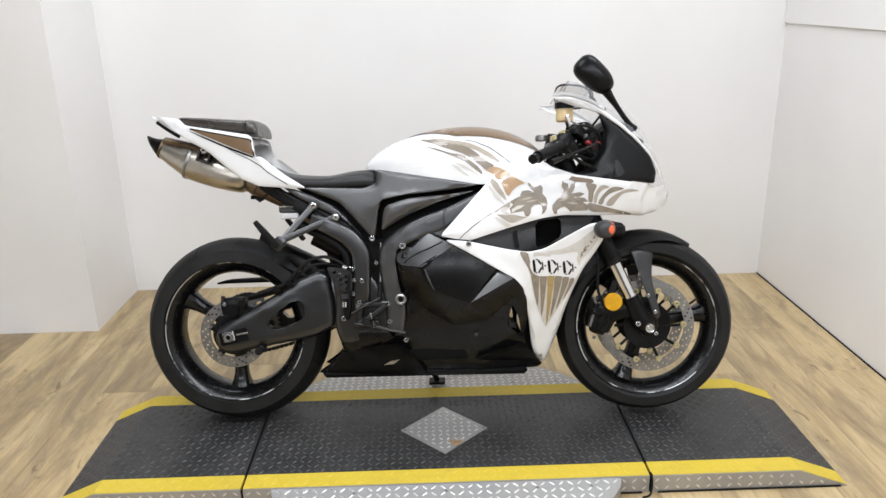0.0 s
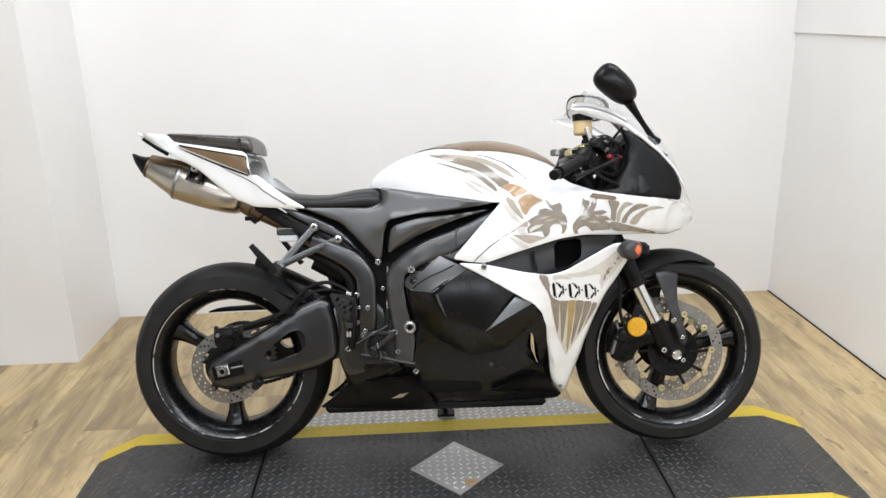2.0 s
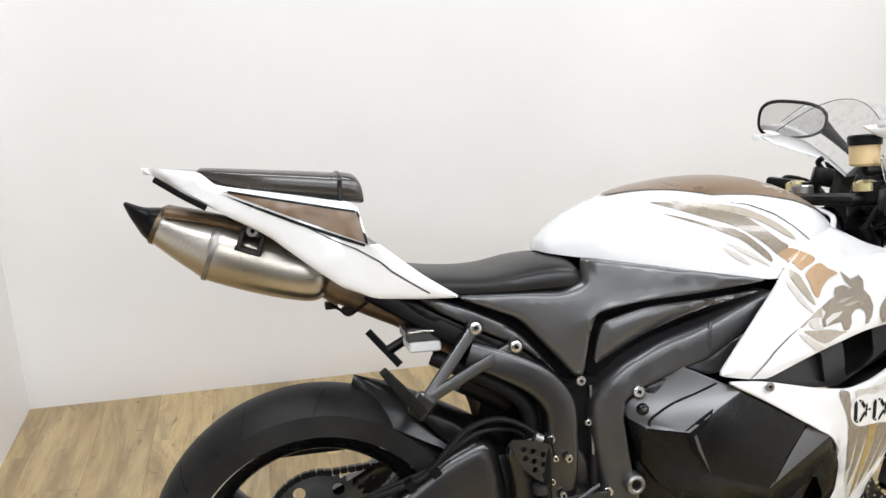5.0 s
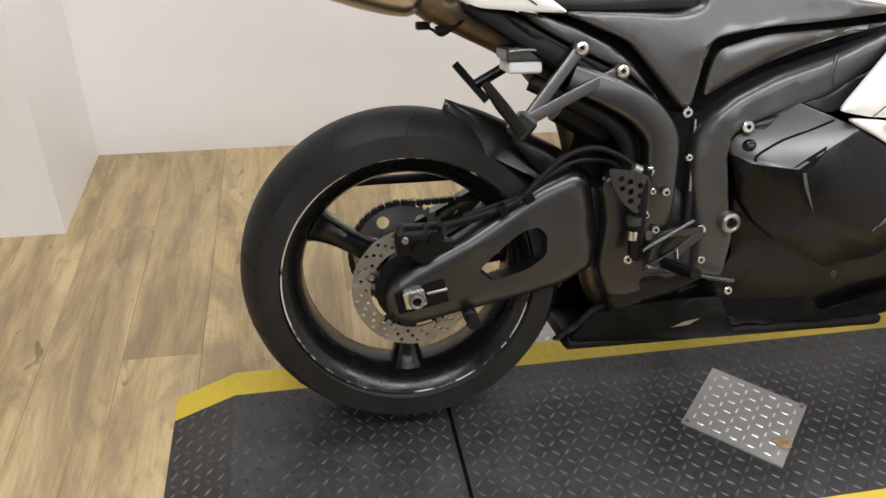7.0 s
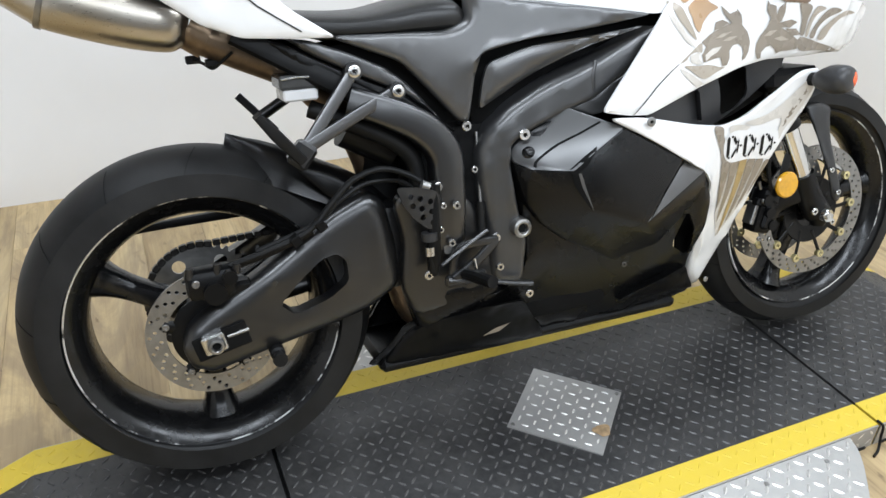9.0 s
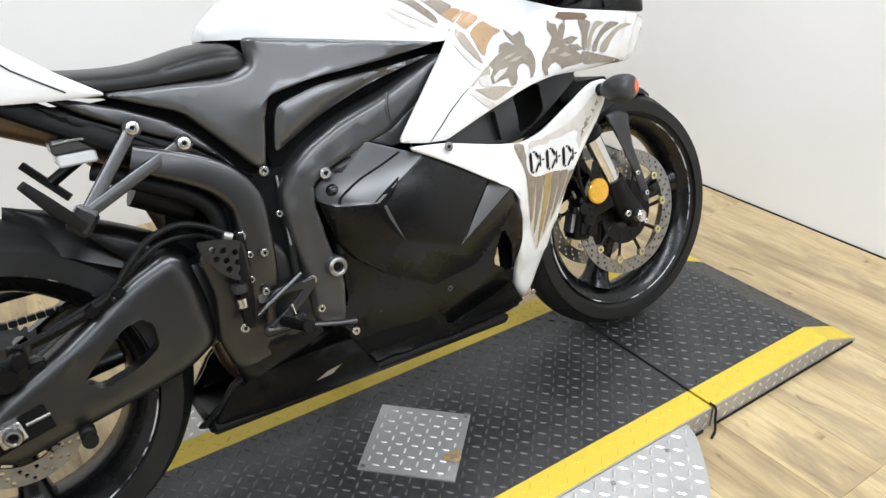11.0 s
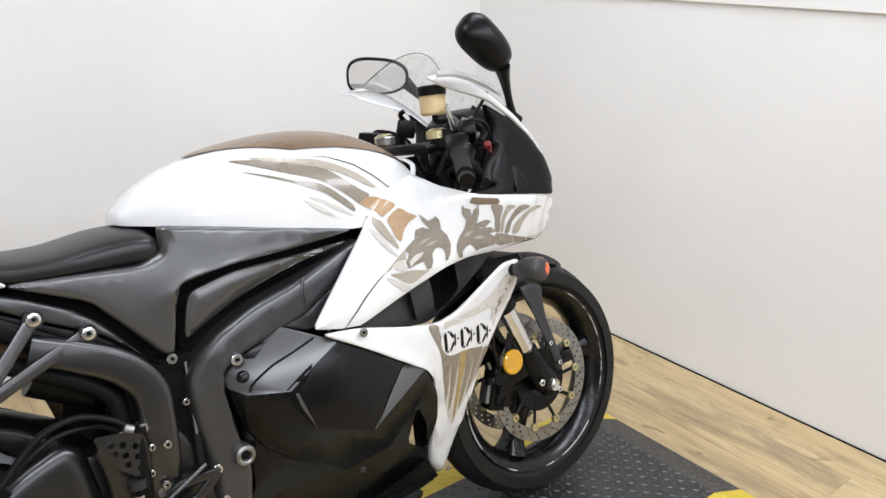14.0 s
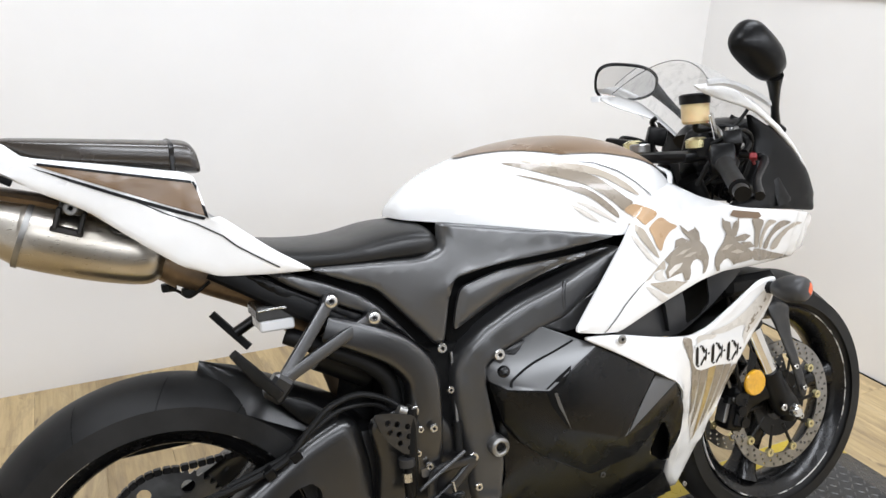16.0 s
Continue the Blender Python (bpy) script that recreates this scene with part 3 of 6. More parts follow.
def apron(sign, y_edge):
    """Rounded steel skirt at the middle of a long side, sloping to the floor."""
    bm = bmesh.new()
    out = 0.33
    edge = smooth_line([(0.172, 0.0), (0.182, 0.035), (0.215, 0.085), (0.285, 0.155), (0.385, 0.225), (0.515, 0.288), (0.69, out), (0.87, 0.288), (1.00, 0.225), (1.105, 0.155), (1.17, 0.085), (1.205, 0.035), (1.216, 0.0)], 4)
    top, low = [], []
    for x, d in edge:
        z = 0.056 - 0.034 * d / out
        top.append(bm.verts.new((x, y_edge + sign * d, z)))
        low.append(bm.verts.new((x, y_edge + sign * d, 0.0)))
    bm.faces.new(top)
    bm.faces.new(low[::-1])
    for i in range(len(top) - 1):
        bm.faces.new((top[i], top[i + 1], low[i + 1], low[i]))
    bm.faces.new((top[-1], top[0], low[0], low[-1]))
    ob = part("side_skirt", bm, PLATE, lift, "rounded bright steel tread plate skirt", smooth=0)
    shape = [(x, d) for x, d in edge]
    grow = [(0.69 + (x - 0.69) * 0.97, d * 0.96) for x, d in shape]
    vs, fs = [], []
    pitch = 0.027
    for i in range(int(1.08 / pitch)):
        for j in range(int(out / pitch)):
            px, d = 0.155 + (i + 0.5) * pitch, (j + 0.5) * pitch
            if not inside((px, d), grow):
                continue
            an = radians(45 if (i + j) % 2 else -45)
            k = len(vs)
            for u, v, h in ((-0.5, 0, 0), (-0.2, -0.5, 0), (0.2, -0.5, 0), (0.5, 0, 0), (0.2, 0.5, 0), (-0.2, 0.5, 0), (-0.3, 0, 1), (0.3, 0, 1)):
                a, b = u * 0.025, v * 0.0075
                e = d + a * math.sin(an) + b * math.cos(an)
                vs.append((px + a * math.cos(an) - b * math.sin(an), y_edge + sign * e, 0.056 - 0.034 * e / out + (0.0016 if h else -0.0003)))
            fs += [(k, k + 1, k + 6), (k + 1, k + 2, k + 7, k + 6), (k + 2, k + 3, k + 7), (k + 3, k + 4, k + 7), (k + 4, k + 5, k + 6, k + 7), (k + 5, k, k + 6)]
    me = bpy.data.meshes.new("tread_pattern")
    me.from_pydata(vs, [], fs)
    me.materials.append(PLATEBAR)
    t = new("tread_pattern", me)
    t.parent = ob
    t["kind"] = "stuff"
    for px in (0.42, 0.69, 0.96, 1.12):
        part("rivet", lathe([(1e-4, 0), (0.006, 0), (0.004, 0.003), (1e-4, 0.0035)], 10, Matrix.Translation((px, y_edge + sign * 0.03, 0.052)) @ pose(0, 0, 0, 90), closed=False), STEEL, ob)


apron(-1, Y_FRONT - 0.001)
apron(1, Y_BACK + 0.001)
for sx in (X1, X2):
    part("section_hinge_strip", box((sx - 0.005, Y_FRONT + 0.004, 0.0), (sx + 0.005, Y_BACK - 0.004, 0.05)), DARK, lift)
part("release_cable", sweep([(X2, Y_FRONT + 0.01, 0.064), (X2 + 0.001, Y_FRONT - 0.006, 0.06), (X2 + 0.002, Y_FRONT - 0.01, 0.03), (X2 - 0.006, Y_FRONT - 0.02, 0.006), (X2 - 0.03, Y_FRONT - 0.03, 0.005)], 0.003, n=8), RUBBER, lift)

# ---- motorcycle, built upright about its own axes, then leaned on its stand ----
bike = tagged(new("motorcycle"), "white and charcoal sport motorcycle with taupe graphics leaning on its stand", "motorcycle")
bike_root["bike"] = bike
bike.matrix_world = pose(0, 0.007, TOPZ + 0.001, -14.0) @ pose(0, 0, 0, 0, 0, -2.1)


def tyre_profile(rc, width, crown, rim_r):
    """Round tyre section from bead to bead."""
    h = width / 2
    out = [(rim_r, -h * 0.62), (rim_r + 0.012, -h * 0.74), (rim_r + 0.03, -h * 0.90), (rim_r + 0.05, -h * 0.985)]
    for k in range(17):
        a = -1 + 2 * k / 16
        out.append((rc - crown * (1 - math.cos(a * 1.25)) / (1 - math.cos(1.25)), h * math.sin(a * 1.25) / math.sin(1.25)))
    out += [(rim_r + 0.05, h * 0.985), (rim_r + 0.03, h * 0.90), (rim_r + 0.012, h * 0.74), (rim_r, h * 0.62)]
    return out


def holed_disc(cx, cz, r0, r1, y, thick, rings, count, hole):
    """A drilled brake disc in the x-z plane."""
    outer = [(cx + r1 * math.cos(a), cz + r1 * math.sin(a), y) for a in np.linspace(0, 2 * math.pi, 73)[:-1]]
    holes = [[(cx + r0 * math.cos(a), cz + r0 * math.sin(a), y) for a in np.linspace(0, 2 * math.pi, 61)[:-1]]]
    for i in range(count):
        for j, rr in enumerate(rings):
            a = 2 * math.pi * (i + 0.33 * j) / count
            hx, hz = cx + rr * math.cos(a), cz + rr * math.sin(a)
            holes.append([(hx + hole * math.cos(b), hz + hole * math.sin(b), y) for b in np.linspace(0, 2 * math.pi, 9)[:-1]])
    pts, edges = [], []
    for lp in [outer] + holes:
        k = len(pts)
        pts += [Vector(p[:2]) for p in lp]
        edges += [(k + i, k + (i + 1) % len(lp)) for i in range(len(lp))]
    res = delaunay_2d_cdt(pts, edges, [], 1, 1e-7)
    V, F = res[0], []
    for f in res[2]:
        c = sum((V[i] for i in f), Vector((0, 0))) / len(f)
        if (c - Vector((cx, cz))).length > r0 * 0.999 and not any((c - Vector(h[0][:2])).length < 3 * hole and inside(c, h) for h in holes[1:]):
            F.append(f)
    return add_shell(bmesh.new(), V, F, [y] * len(res[0]), [y + thick] * len(res[0]))


def wheel(name, cx, cz, tyre_r, tyre_w, crown, rim_w, spokes, rim_hub_w, label):
    m = Matrix.Translation((cx, 0, cz))
    h = rim_w / 2
    bm = bmesh.new()
    prof = [(0.232, -h), (0.222, -h + 0.006), (0.205, -h + 0.022), (0.196, -h + 0.045), (0.196, h - 0.045), (0.205, h - 0.022), (0.222, h - 0.006), (0.232, h), (0.236, h - 0.003), (0.226, h - 0.008),
            (0.214, h - 0.03), (0.21, h - 0.05), (0.21, -h + 0.05), (0.214, -h + 0.03), (0.226, -h + 0.008), (0.236, -h + 0.003)]
    add_lathe(bm, prof, 96, m)
    w = part(name, bm, RIM, bike, label)
    hw = rim_hub_w / 2
    bm = lathe([(0.014, -hw), (0.045, -hw), (0.052, -hw + 0.01), (0.052, hw - 0.01), (0.045, hw), (0.014, hw)], 40, m)
    part("hub", bm, RIM, w)
    for deg in spokes:
        a = radians(deg)
        d, t = Vector((math.cos(a), 0, math.sin(a))), Vector((-math.sin(a), 0, math.cos(a)))
        c = Vector((cx, 0, cz))
        path = [c + d * r for r in (0.035, 0.08, 0.13, 0.17, 0.199)]
        bm = sweep(path, [(0.034, 0.032), (0.03, 0.023), (0.028, 0.021), (0.032, 0.026), (0.044, 0.036)], n=14, power=3.0, steps=4)
        part("spoke", bm, RIM, w)
    part("tyre", lathe(tyre_profile(tyre_r, tyre_w, crown, 0.224), 120, m), TYRE, w, "scrubbed black sport tyre")
    for s in (-1, 1):
        part("rim_edge", lathe([(0.2338, s * (h + 0.0006)), (0.2312, s * (h - 0.0002)), (0.2312, s * (h - 0.003)), (0.2355, s * (h - 0.003))], 96, m), EDGE, w, "scuffed silver rim edge")
    # tread grooves
    for k in range(13):
        a0 = 2 * math.pi * k / 13
        for s in (-1, 1):
            path = []
            for u in np.linspace(0.18, 0.82, 7):
                q = u * 1.25
                rr = tyre_r - crown * (1 - math.cos(q)) / (1 - math.cos(1.25)) + 0.0001
                yy = s * tyre_w / 2 * math.sin(q) / math.sin(1.25)
                aa = a0 + 0.16 * u + (0.12 if s > 0 else 0)
                path.append((cx + rr * math.cos(aa), yy, cz + rr * math.sin(aa)))
            yield_groove.append((path, w))
    part("valve_stem", between((cx + 0.19 * math.cos(0.4), -0.01, cz + 0.19 * math.sin(0.4)), (cx + 0.165 * math.cos(0.4), -0.03, cz + 0.165 * math.sin(0.4)), 0.004, 8), RUBBER, w)
    return w


yield_groove = []
rear = wheel("rear_wheel", 0.005, 0.311, 0.311, 0.182, 0.075, 0.152, (149, 269, 29), 0.15, "gloss black three-spoke rear wheel")
front = wheel("front_wheel", 1.385, 0.298, 0.298, 0.122, 0.052, 0.104, (248, 8, 128), 0.11, "gloss black three-spoke front wheel")
for owner in (rear, front):
    bm = bmesh.new()
    for path, w in yield_groove:
        if w is owner:
            add_sweep(bm, path, [(0.0004, 0.0003)] + [(0.0013, 0.0004)] * 5 + [(0.0004, 0.0003)], n=5, steps=1)
    g = part("tread_groove", bm, DARK, owner, "dark tyre tread grooves", 0)
    g["kind"] = "stuff"

# rear brake, hub and sprocket
RX, RZ = 0.010, 0.308
part("brake_disc", holed_disc(RX, RZ, 0.078, 0.112, -0.102, 0.005, (0.087, 0.096, 0.105), 22, 0.0038), STEEL, rear, "drilled steel rear brake disc")
bm = lathe([(0.02, -0.099), (0.055, -0.104), (0.07, -0.101), (0.07, -0.094), (0.02, -0.09)], 40, Matrix.Translation((RX, 0, RZ)))
for k in range(5):
    a = 2 * math.pi * k / 5 + 0.3
    part("carrier_arm", sweep([(RX + 0.06 * math.cos(a), -0.098, RZ + 0.06 * math.sin(a)), (RX + 0.084 * math.cos(a), -0.1, RZ + 0.084 * math.sin(a))], (0.004, 0.012), n=8, straight=True), BLACK, rear)
part("disc_carrier", bm, BLACK, rear)
for k in range(5):
    a = 2 * math.pi * k / 5 + 0.3
    bolt(rear, RX + 0.08 * math.cos(a), -0.102, RZ + 0.08 * math.sin(a), 0.006, STEEL, 0.005)
teeth, outline = 43, []
for k in range(teeth * 4):
    a = 2 * math.pi * k / (teeth * 4)
    outline.append((RX + (0.109 if k % 4 in (0, 1) else 0.101) * math.cos(a), RZ + (0.109 if k % 4 in (0, 1) else 0.101) * math.sin(a)))
pts, edges = [Vector(p) for p in outline], [(i, (i + 1) % len(outline)) for i in range(len(outline))]
for k in range(6):
    a = 2 * math.pi * k / 6
    c = (RX + 0.078 * math.cos(a), RZ + 0.078 * math.sin(a))
    n0 = len(pts)
    for b in np.linspace(0, 2 * math.pi, 13)[:-1]:
        pts.append(Vector((c[0] + 0.013 * math.cos(b), c[1] + 0.013 * math.sin(b))))
    edges += [(n0 + i, n0 + (i + 1) % 12) for i in range(12)]
res = delaunay_2d_cdt(pts, edges, [], 1, 1e-7)
keep_faces = []
for f in res[2]:
    c = sum((res[0][i] for i in f), Vector((0, 0))) / len(f)
    if all((c - Vector((RX + 0.078 * math.cos(math.pi * k / 3), RZ + 0.078 * math.sin(math.pi * k / 3)))).length > 0.0125 for k in range(6)):
        keep_faces.append(f)
part("sprocket", add_shell(bmesh.new(), res[0], keep_faces, [0.088] * len(res[0]), [0.094] * len(res[0])), STEEL, rear, "steel rear sprocket")
bm = bmesh.new()
run = []
for a in np.linspace(radians(-78), radians(-270 - 12), 400):
    run.append((RX + 0.107 * math.cos(a), RZ + 0.107 * math.sin(a)))
top_end, low_end = (0.46, 0.43), (0.46, 0.36)
tx, tz = run[-1]
run += [(tx + (top_end[0] - tx) * u, tz + (top_end[1] - tz) * u) for u in np.linspace(0.01, 1, 300)]
lx0, lz0 = run[0]
run = [(low_end[0] + (lx0 - low_end[0]) * u, low_end[1] + (lz0 - low_end[1]) * u - 0.02 * math.sin(math.pi * u)) for u in np.linspace(0, 0.99, 300)] + run
acc, pitch_at = 0.0, 0.0
for (ax, az), (bx, bz) in zip(run, run[1:]):
    acc += math.hypot(bx - ax, bz - az)
    if acc >= pitch_at:
        pitch_at += 0.0158
        an = math.degrees(math.atan2(bz - az, bx - ax))
        add_box(bm, (-0.0074, 0.083, -0.0058), (0.0074, 0.099, 0.0058), 0.002, pose((ax + bx) / 2, 0, (az + bz) / 2, 0, -an, 0))
part("drive_chain", bm, DARKSTEEL, bike, "dark oiled drive chain")

# swingarm, right and left arms with a window
swing_out = [(-0.045, 0.30, -0.125), (-0.03, 0.335, -0.125), (0.012, 0.362, -0.125), (0.08, 0.395, -0.125), (0.165, 0.443, -0.12), (0.235, 0.487, -0.115), (0.305, 0.515, -0.11), (0.335, 0.495, -0.11), (0.352, 0.41, -0.11),
             (0.352, 0.33, -0.11), (0.29, 0.297, -0.115), (0.19, 0.278, -0.12), (0.085, 0.262, -0.125), (0.0, 0.245, -0.125), (-0.035, 0.262, -0.125)]
swing_hole = [(0.125, 0.345, 0), (0.150, 0.322, 0), (0.215, 0.338, 0), (0.252, 0.362, 0), (0.252, 0.40, 0), (0.235, 0.418, 0), (0.205, 0.412, 0), (0.16, 0.378, 0)]
panel("swingarm", swing_out, ARM, bike, bulge=0.016, reach=0.03, thick=0.034, holes=[swing_hole], step=0.011, label="satin black aluminium swingarm")
part("swingarm_bridge", box((0.30, -0.10, 0.32), (0.37, 0.10, 0.48), 0.012, seg=2), ARM, bike)
part("axle_block", box((-0.020, -0.156, -0.017), (0.018, -0.128, 0.017), 0.003, pose(0.008, 0, 0.307, 0, -12)), CHROME, bike, "bright alloy chain adjuster block")
part("axle_nut", lathe([(0.0075, -0.150), (0.0075, -0.167), (0.0095, -0.1695), (0.0125, -0.169), (0.0145, -0.164), (0.0145, -0.150)], 20, Matrix.Translation((0.009, 0, 0.307))), STEEL, bike)
# dark disc inside the hollow axle end, standing for its shade
part("axle_bore", lathe(disc_profile(0.0074, -0.1605, -0.157), 16, Matrix.Translation((0.009, 0, 0.307)), closed=False), DARK, bike)
part("axle", lathe(disc_profile(0.011, -0.15, 0.15), 16, Matrix.Translation((0.009, 0, 0.307)), closed=False), STEEL, bike)
part("adjuster_bolt", between((0.03, -0.142, 0.312), (0.066, -0.142, 0.318), 0.0035), STEEL, bike)
# dark plate standing for the shaded opening round the block
part("axle_slot", box((-0.036, -0.1435, -0.021), (0.056, -0.141, 0.021), 0.001, pose(0.01, 0, 0.303, 0, -12)), DARK, bike)
part("paddock_bobbin", lathe([(1e-4, -0.175), (0.012, -0.175), (0.013, -0.17), (0.009, -0.166), (0.009, -0.15), (0.013, -0.146), (0.013, -0.12), (1e-4, -0.12)], 18, Matrix.Translation((0.108, 0, 0.262)), closed=False), RUBBER, bike)
# rear caliper
bm = box((-0.022, -0.135, 0.378), (0.06, -0.085, 0.43), 0.012, seg=2)
add_sweep(bm, [(0.022, -0.15, 0.392), (0.022, -0.128, 0.392)], 0.019, n=20, straight=True, side=(1, 0, 0))
add_sweep(bm, [(0.05, -0.145, 0.415), (0.05, -0.12, 0.415)], 0.012, n=14, straight=True, side=(1, 0, 0))
add_box(bm, (0.03, -0.13, 0.36), (0.085, -0.10, 0.40), 0.006)
cal = part("rear_caliper", bm, BLACK, bike, "black single-piston rear brake caliper")
for x, z in ((-0.014, 0.432), (0.030, 0.432), (0.062, 0.428)):
    part("caliper_pin", between((x, -0.128, z - 0.012), (x + 0.002, -0.130, z + 0.006), 0.0065, 10), DARKSTEEL, cal)
for x, z in ((-0.006, 0.412), (0.05, 0.415)):
    bolt(cal, x, -0.136, z, 0.0065, STEEL, 0.006)
part("torque_arm", sweep([(0.03, -0.115, 0.42), (0.12, -0.112, 0.437), (0.20, -0.115, 0.462)], (0.006, 0.008), n=8), BLACK, bike)
part("brake_hose", sweep([(0.055, -0.125, 0.43), (0.12, -0.135, 0.448), (0.19, -0.14, 0.472), (0.235, -0.14, 0.515), (0.275, -0.14, 0.548), (0.325, -0.14, 0.56), (0.37, -0.142, 0.545), (0.405, -0.15, 0.52)], 0.0055, n=10), RUBBER, bike, "black rubber brake hose")
part("sensor_hose", sweep([(0.10, -0.12, 0.445), (0.2, -0.128, 0.478), (0.25, -0.128, 0.512), (0.3, -0.125, 0.535), (0.36, -0.12, 0.53), (0.4, -0.12, 0.50)], 0.0045, n=8), RUBBER, bike)
for x, z in ((0.165, 0.458), (0.21, 0.478)):
    part("hose_clip", box((-0.009, -0.15, -0.009), (0.009, -0.12, 0.009), 0.002, pose(x, 0, z, 0, -30)), BLACK, bike)
part("chain_guard", sweep([(-0.10, 0.10, 0.453), (-0.05, 0.10, 0.460), (0.06, 0.10, 0.463), (0.19, 0.10, 0.466)], [(0.004, 0.003), (0.008, 0.008), (0.009, 0.010), (0.009, 0.012)], n=8, power=4), BLACK, bike, "black plastic chain guard")
# hugger
bm = bmesh.new()
arc = [(0.088, 0.632, 0.008), (0.115, 0.622, 0.035), (0.16, 0.606, 0.07), (0.23, 0.572, 0.085), (0.30, 0.535, 0.09), (0.36, 0.49, 0.085), (0.39, 0.44, 0.08)]
rows = []
for x, z, w in smooth_line(arc, 4):
    rows.append([bm.verts.new((x - 0.02 * abs(v) ** 3, v * w, z - 0.06 * abs(v) ** 2.5)) for v in np.linspace(-1, 1, 13)])
for a, b in zip(rows, rows[1:]):
    for k in range(12):
        bm.faces.new((a[k], a[k + 1], b[k + 1], b[k]))
bmesh.ops.solidify(bm, geom=bm.faces[:], thickness=0.003)
part("rear_hugger", bm, ARM, bike, "black rear hugger fender")
panel("hugger_side", [(0.185, 0.575, -0.085), (0.255, 0.548, -0.09), (0.315, 0.50, -0.10), (0.30, 0.47, -0.10), (0.235, 0.515, -0.095)], BLACK, bike, 0.004, 0.02, 0.003, step=0.02)

# frame and engine
panel("frame_spar", [(0.841, 0.763, -0.225), (0.72, 0.708, -0.200), (0.631, 0.678, -0.183), (0.565, 0.643, -0.172), (0.522, 0.606, -0.163), (0.503, 0.57, -0.158), (0.502, 0.509, -0.155), (0.517, 0.41, -0.155), (0.522, 0.315, -0.16), (0.577, 0.305, -0.175),
                     (0.588, 0.39, -0.18), (0.573, 0.44, -0.185), (0.558, 0.537, -0.185), (0.562, 0.576, -0.185), (0.60, 0.598, -0.19), (0.66, 0.622, -0.20), (0.72, 0.640, -0.208), (0.79, 0.69, -0.218), (0.836, 0.74, -0.227)],
      SPAR, bike, bulge=0.012, reach=0.014, thick=0.05, label="satin charcoal aluminium frame spar")
panel("inner_side_cover", [(0.640, 0.640, -0.195), (0.72, 0.648, -0.205), (0.80, 0.69, -0.222), (0.79, 0.66, -0.222), (0.727, 0.608, -0.215)], SPAR, bike, 0.003, 0.01, 0.01)
elbow = [(0.29, -0.108, 0.678), (0.345, -0.124, 0.655), (0.405, -0.13, 0.622), (0.442, -0.132, 0.575), (0.446, -0.132, 0.52), (0.444, -0.13, 0.46), (0.44, -0.125, 0.40)]
for s in (1, -1):
    part("rear_frame_arm", sweep([(x, s * y, z) for x, y, z in elbow], [(0.026, 0.024), (0.028, 0.026), (0.028, 0.029), (0.028, 0.030), (0.028, 0.030), (0.028, 0.03), (0.028, 0.03)], n=28, power=5.0), ELBOW, bike)
part("lower_hose", sweep([(0.23, -0.06, 0.665), (0.30, -0.09, 0.632), (0.36, -0.105, 0.60), (0.395, -0.11, 0.56), (0.40, -0.11, 0.50)], 0.016, n=14), RUBBER, bike)
part("shock_reservoir", sweep([(0.285, -0.055, 0.625), (0.33, -0.055, 0.60), (0.375, -0.055, 0.575)], 0.034, n=20), BLACK, bike)
part("engine_block", box((0.40, -0.125, 0.20), (0.80, 0.125, 0.62), 0.03, seg=2), DARK, bike, "black engine cases")
part("airbox", box((0.50, -0.12, 0.60), (1.02, 0.12, 0.80), 0.03, seg=2), DARK, bike)
part("radiator", box((0.93, -0.15, 0.42), (0.965, 0.15, 0.70), 0.006, pose(0, 0, 0, 0, 0)), DARK, bike, "dark finned radiator")
part("steering_head", sweep([(1.07, 0, 0.87), (1.17, 0, 0.65)], 0.05, n=18, straight=True), BLACK, bike)
part("shock_absorber", sweep([(0.37, 0, 0.60), (0.34, 0, 0.32)], 0.035, n=16, straight=True), DARK, bike)
part("header_pipe", sweep([(0.86, -0.06, 0.45), (0.90, -0.06, 0.33), (0.84, -0.06, 0.22), (0.70, -0.05, 0.18), (0.5, -0.04, 0.19)], 0.028, n=14), PIPE, bike)
part("collector_pipe", sweep([(0.5, -0.04, 0.19), (0.40, 0.0, 0.23), (0.37, 0.02, 0.40), (0.33, 0.02, 0.58), (0.26, 0.01, 0.68), (0.21, 0.015, 0.725), (0.13, 0.02, 0.765), (0.08, 0.022, 0.79)], 0.028, n=16), PIPE, bike, "heat-stained exhaust pipe")

# tail, pillion pad and exhaust
TC = 0.03
tail_side = [(-0.26, 1.037, TC - 0.01), (-0.225, 1.033, -0.02), (-0.16, 1.024, -0.035), (-0.13, 0.999, -0.055), (-0.02, 0.98, -0.09), (0.102, 0.957, -0.125), (0.117, 0.886, -0.148), (0.135, 0.887, -0.145), (0.21, 0.826, -0.146), (0.276, 0.782, -0.14),
             (0.20, 0.786, -0.142), (0.124, 0.793, -0.14), (0.07, 0.815, -0.13), (0.017, 0.855, -0.115), (-0.053, 0.912, -0.09), (-0.114, 0.945, -0.07), (-0.2, 0.997, -0.03), (-0.24, 1.02, TC - 0.02)]
panel("tail_cowl", tail_side, WHITE, bike, bulge=0.008, reach=0.03, thick=0.006, label="white gloss tail cowl side", keep="tail", cut=0.2)
bm = bmesh.new()
rows = []
for x, z, w in smooth_line([(-0.262, 1.037, 0.012), (-0.22, 1.034, 0.03), (-0.16, 1.026, 0.045), (-0.13, 1.0, 0.062), (0.0, 0.975, 0.095), (0.08, 0.955, 0.118), (0.11, 0.935, 0.12)], 4):
    rows.append([bm.verts.new((x, v * w + TC * min(1.0, max(0.0, (-x - 0.13) / 0.10)), z - 0.012 * v * v)) for v in np.linspace(-1, 1, 11)])
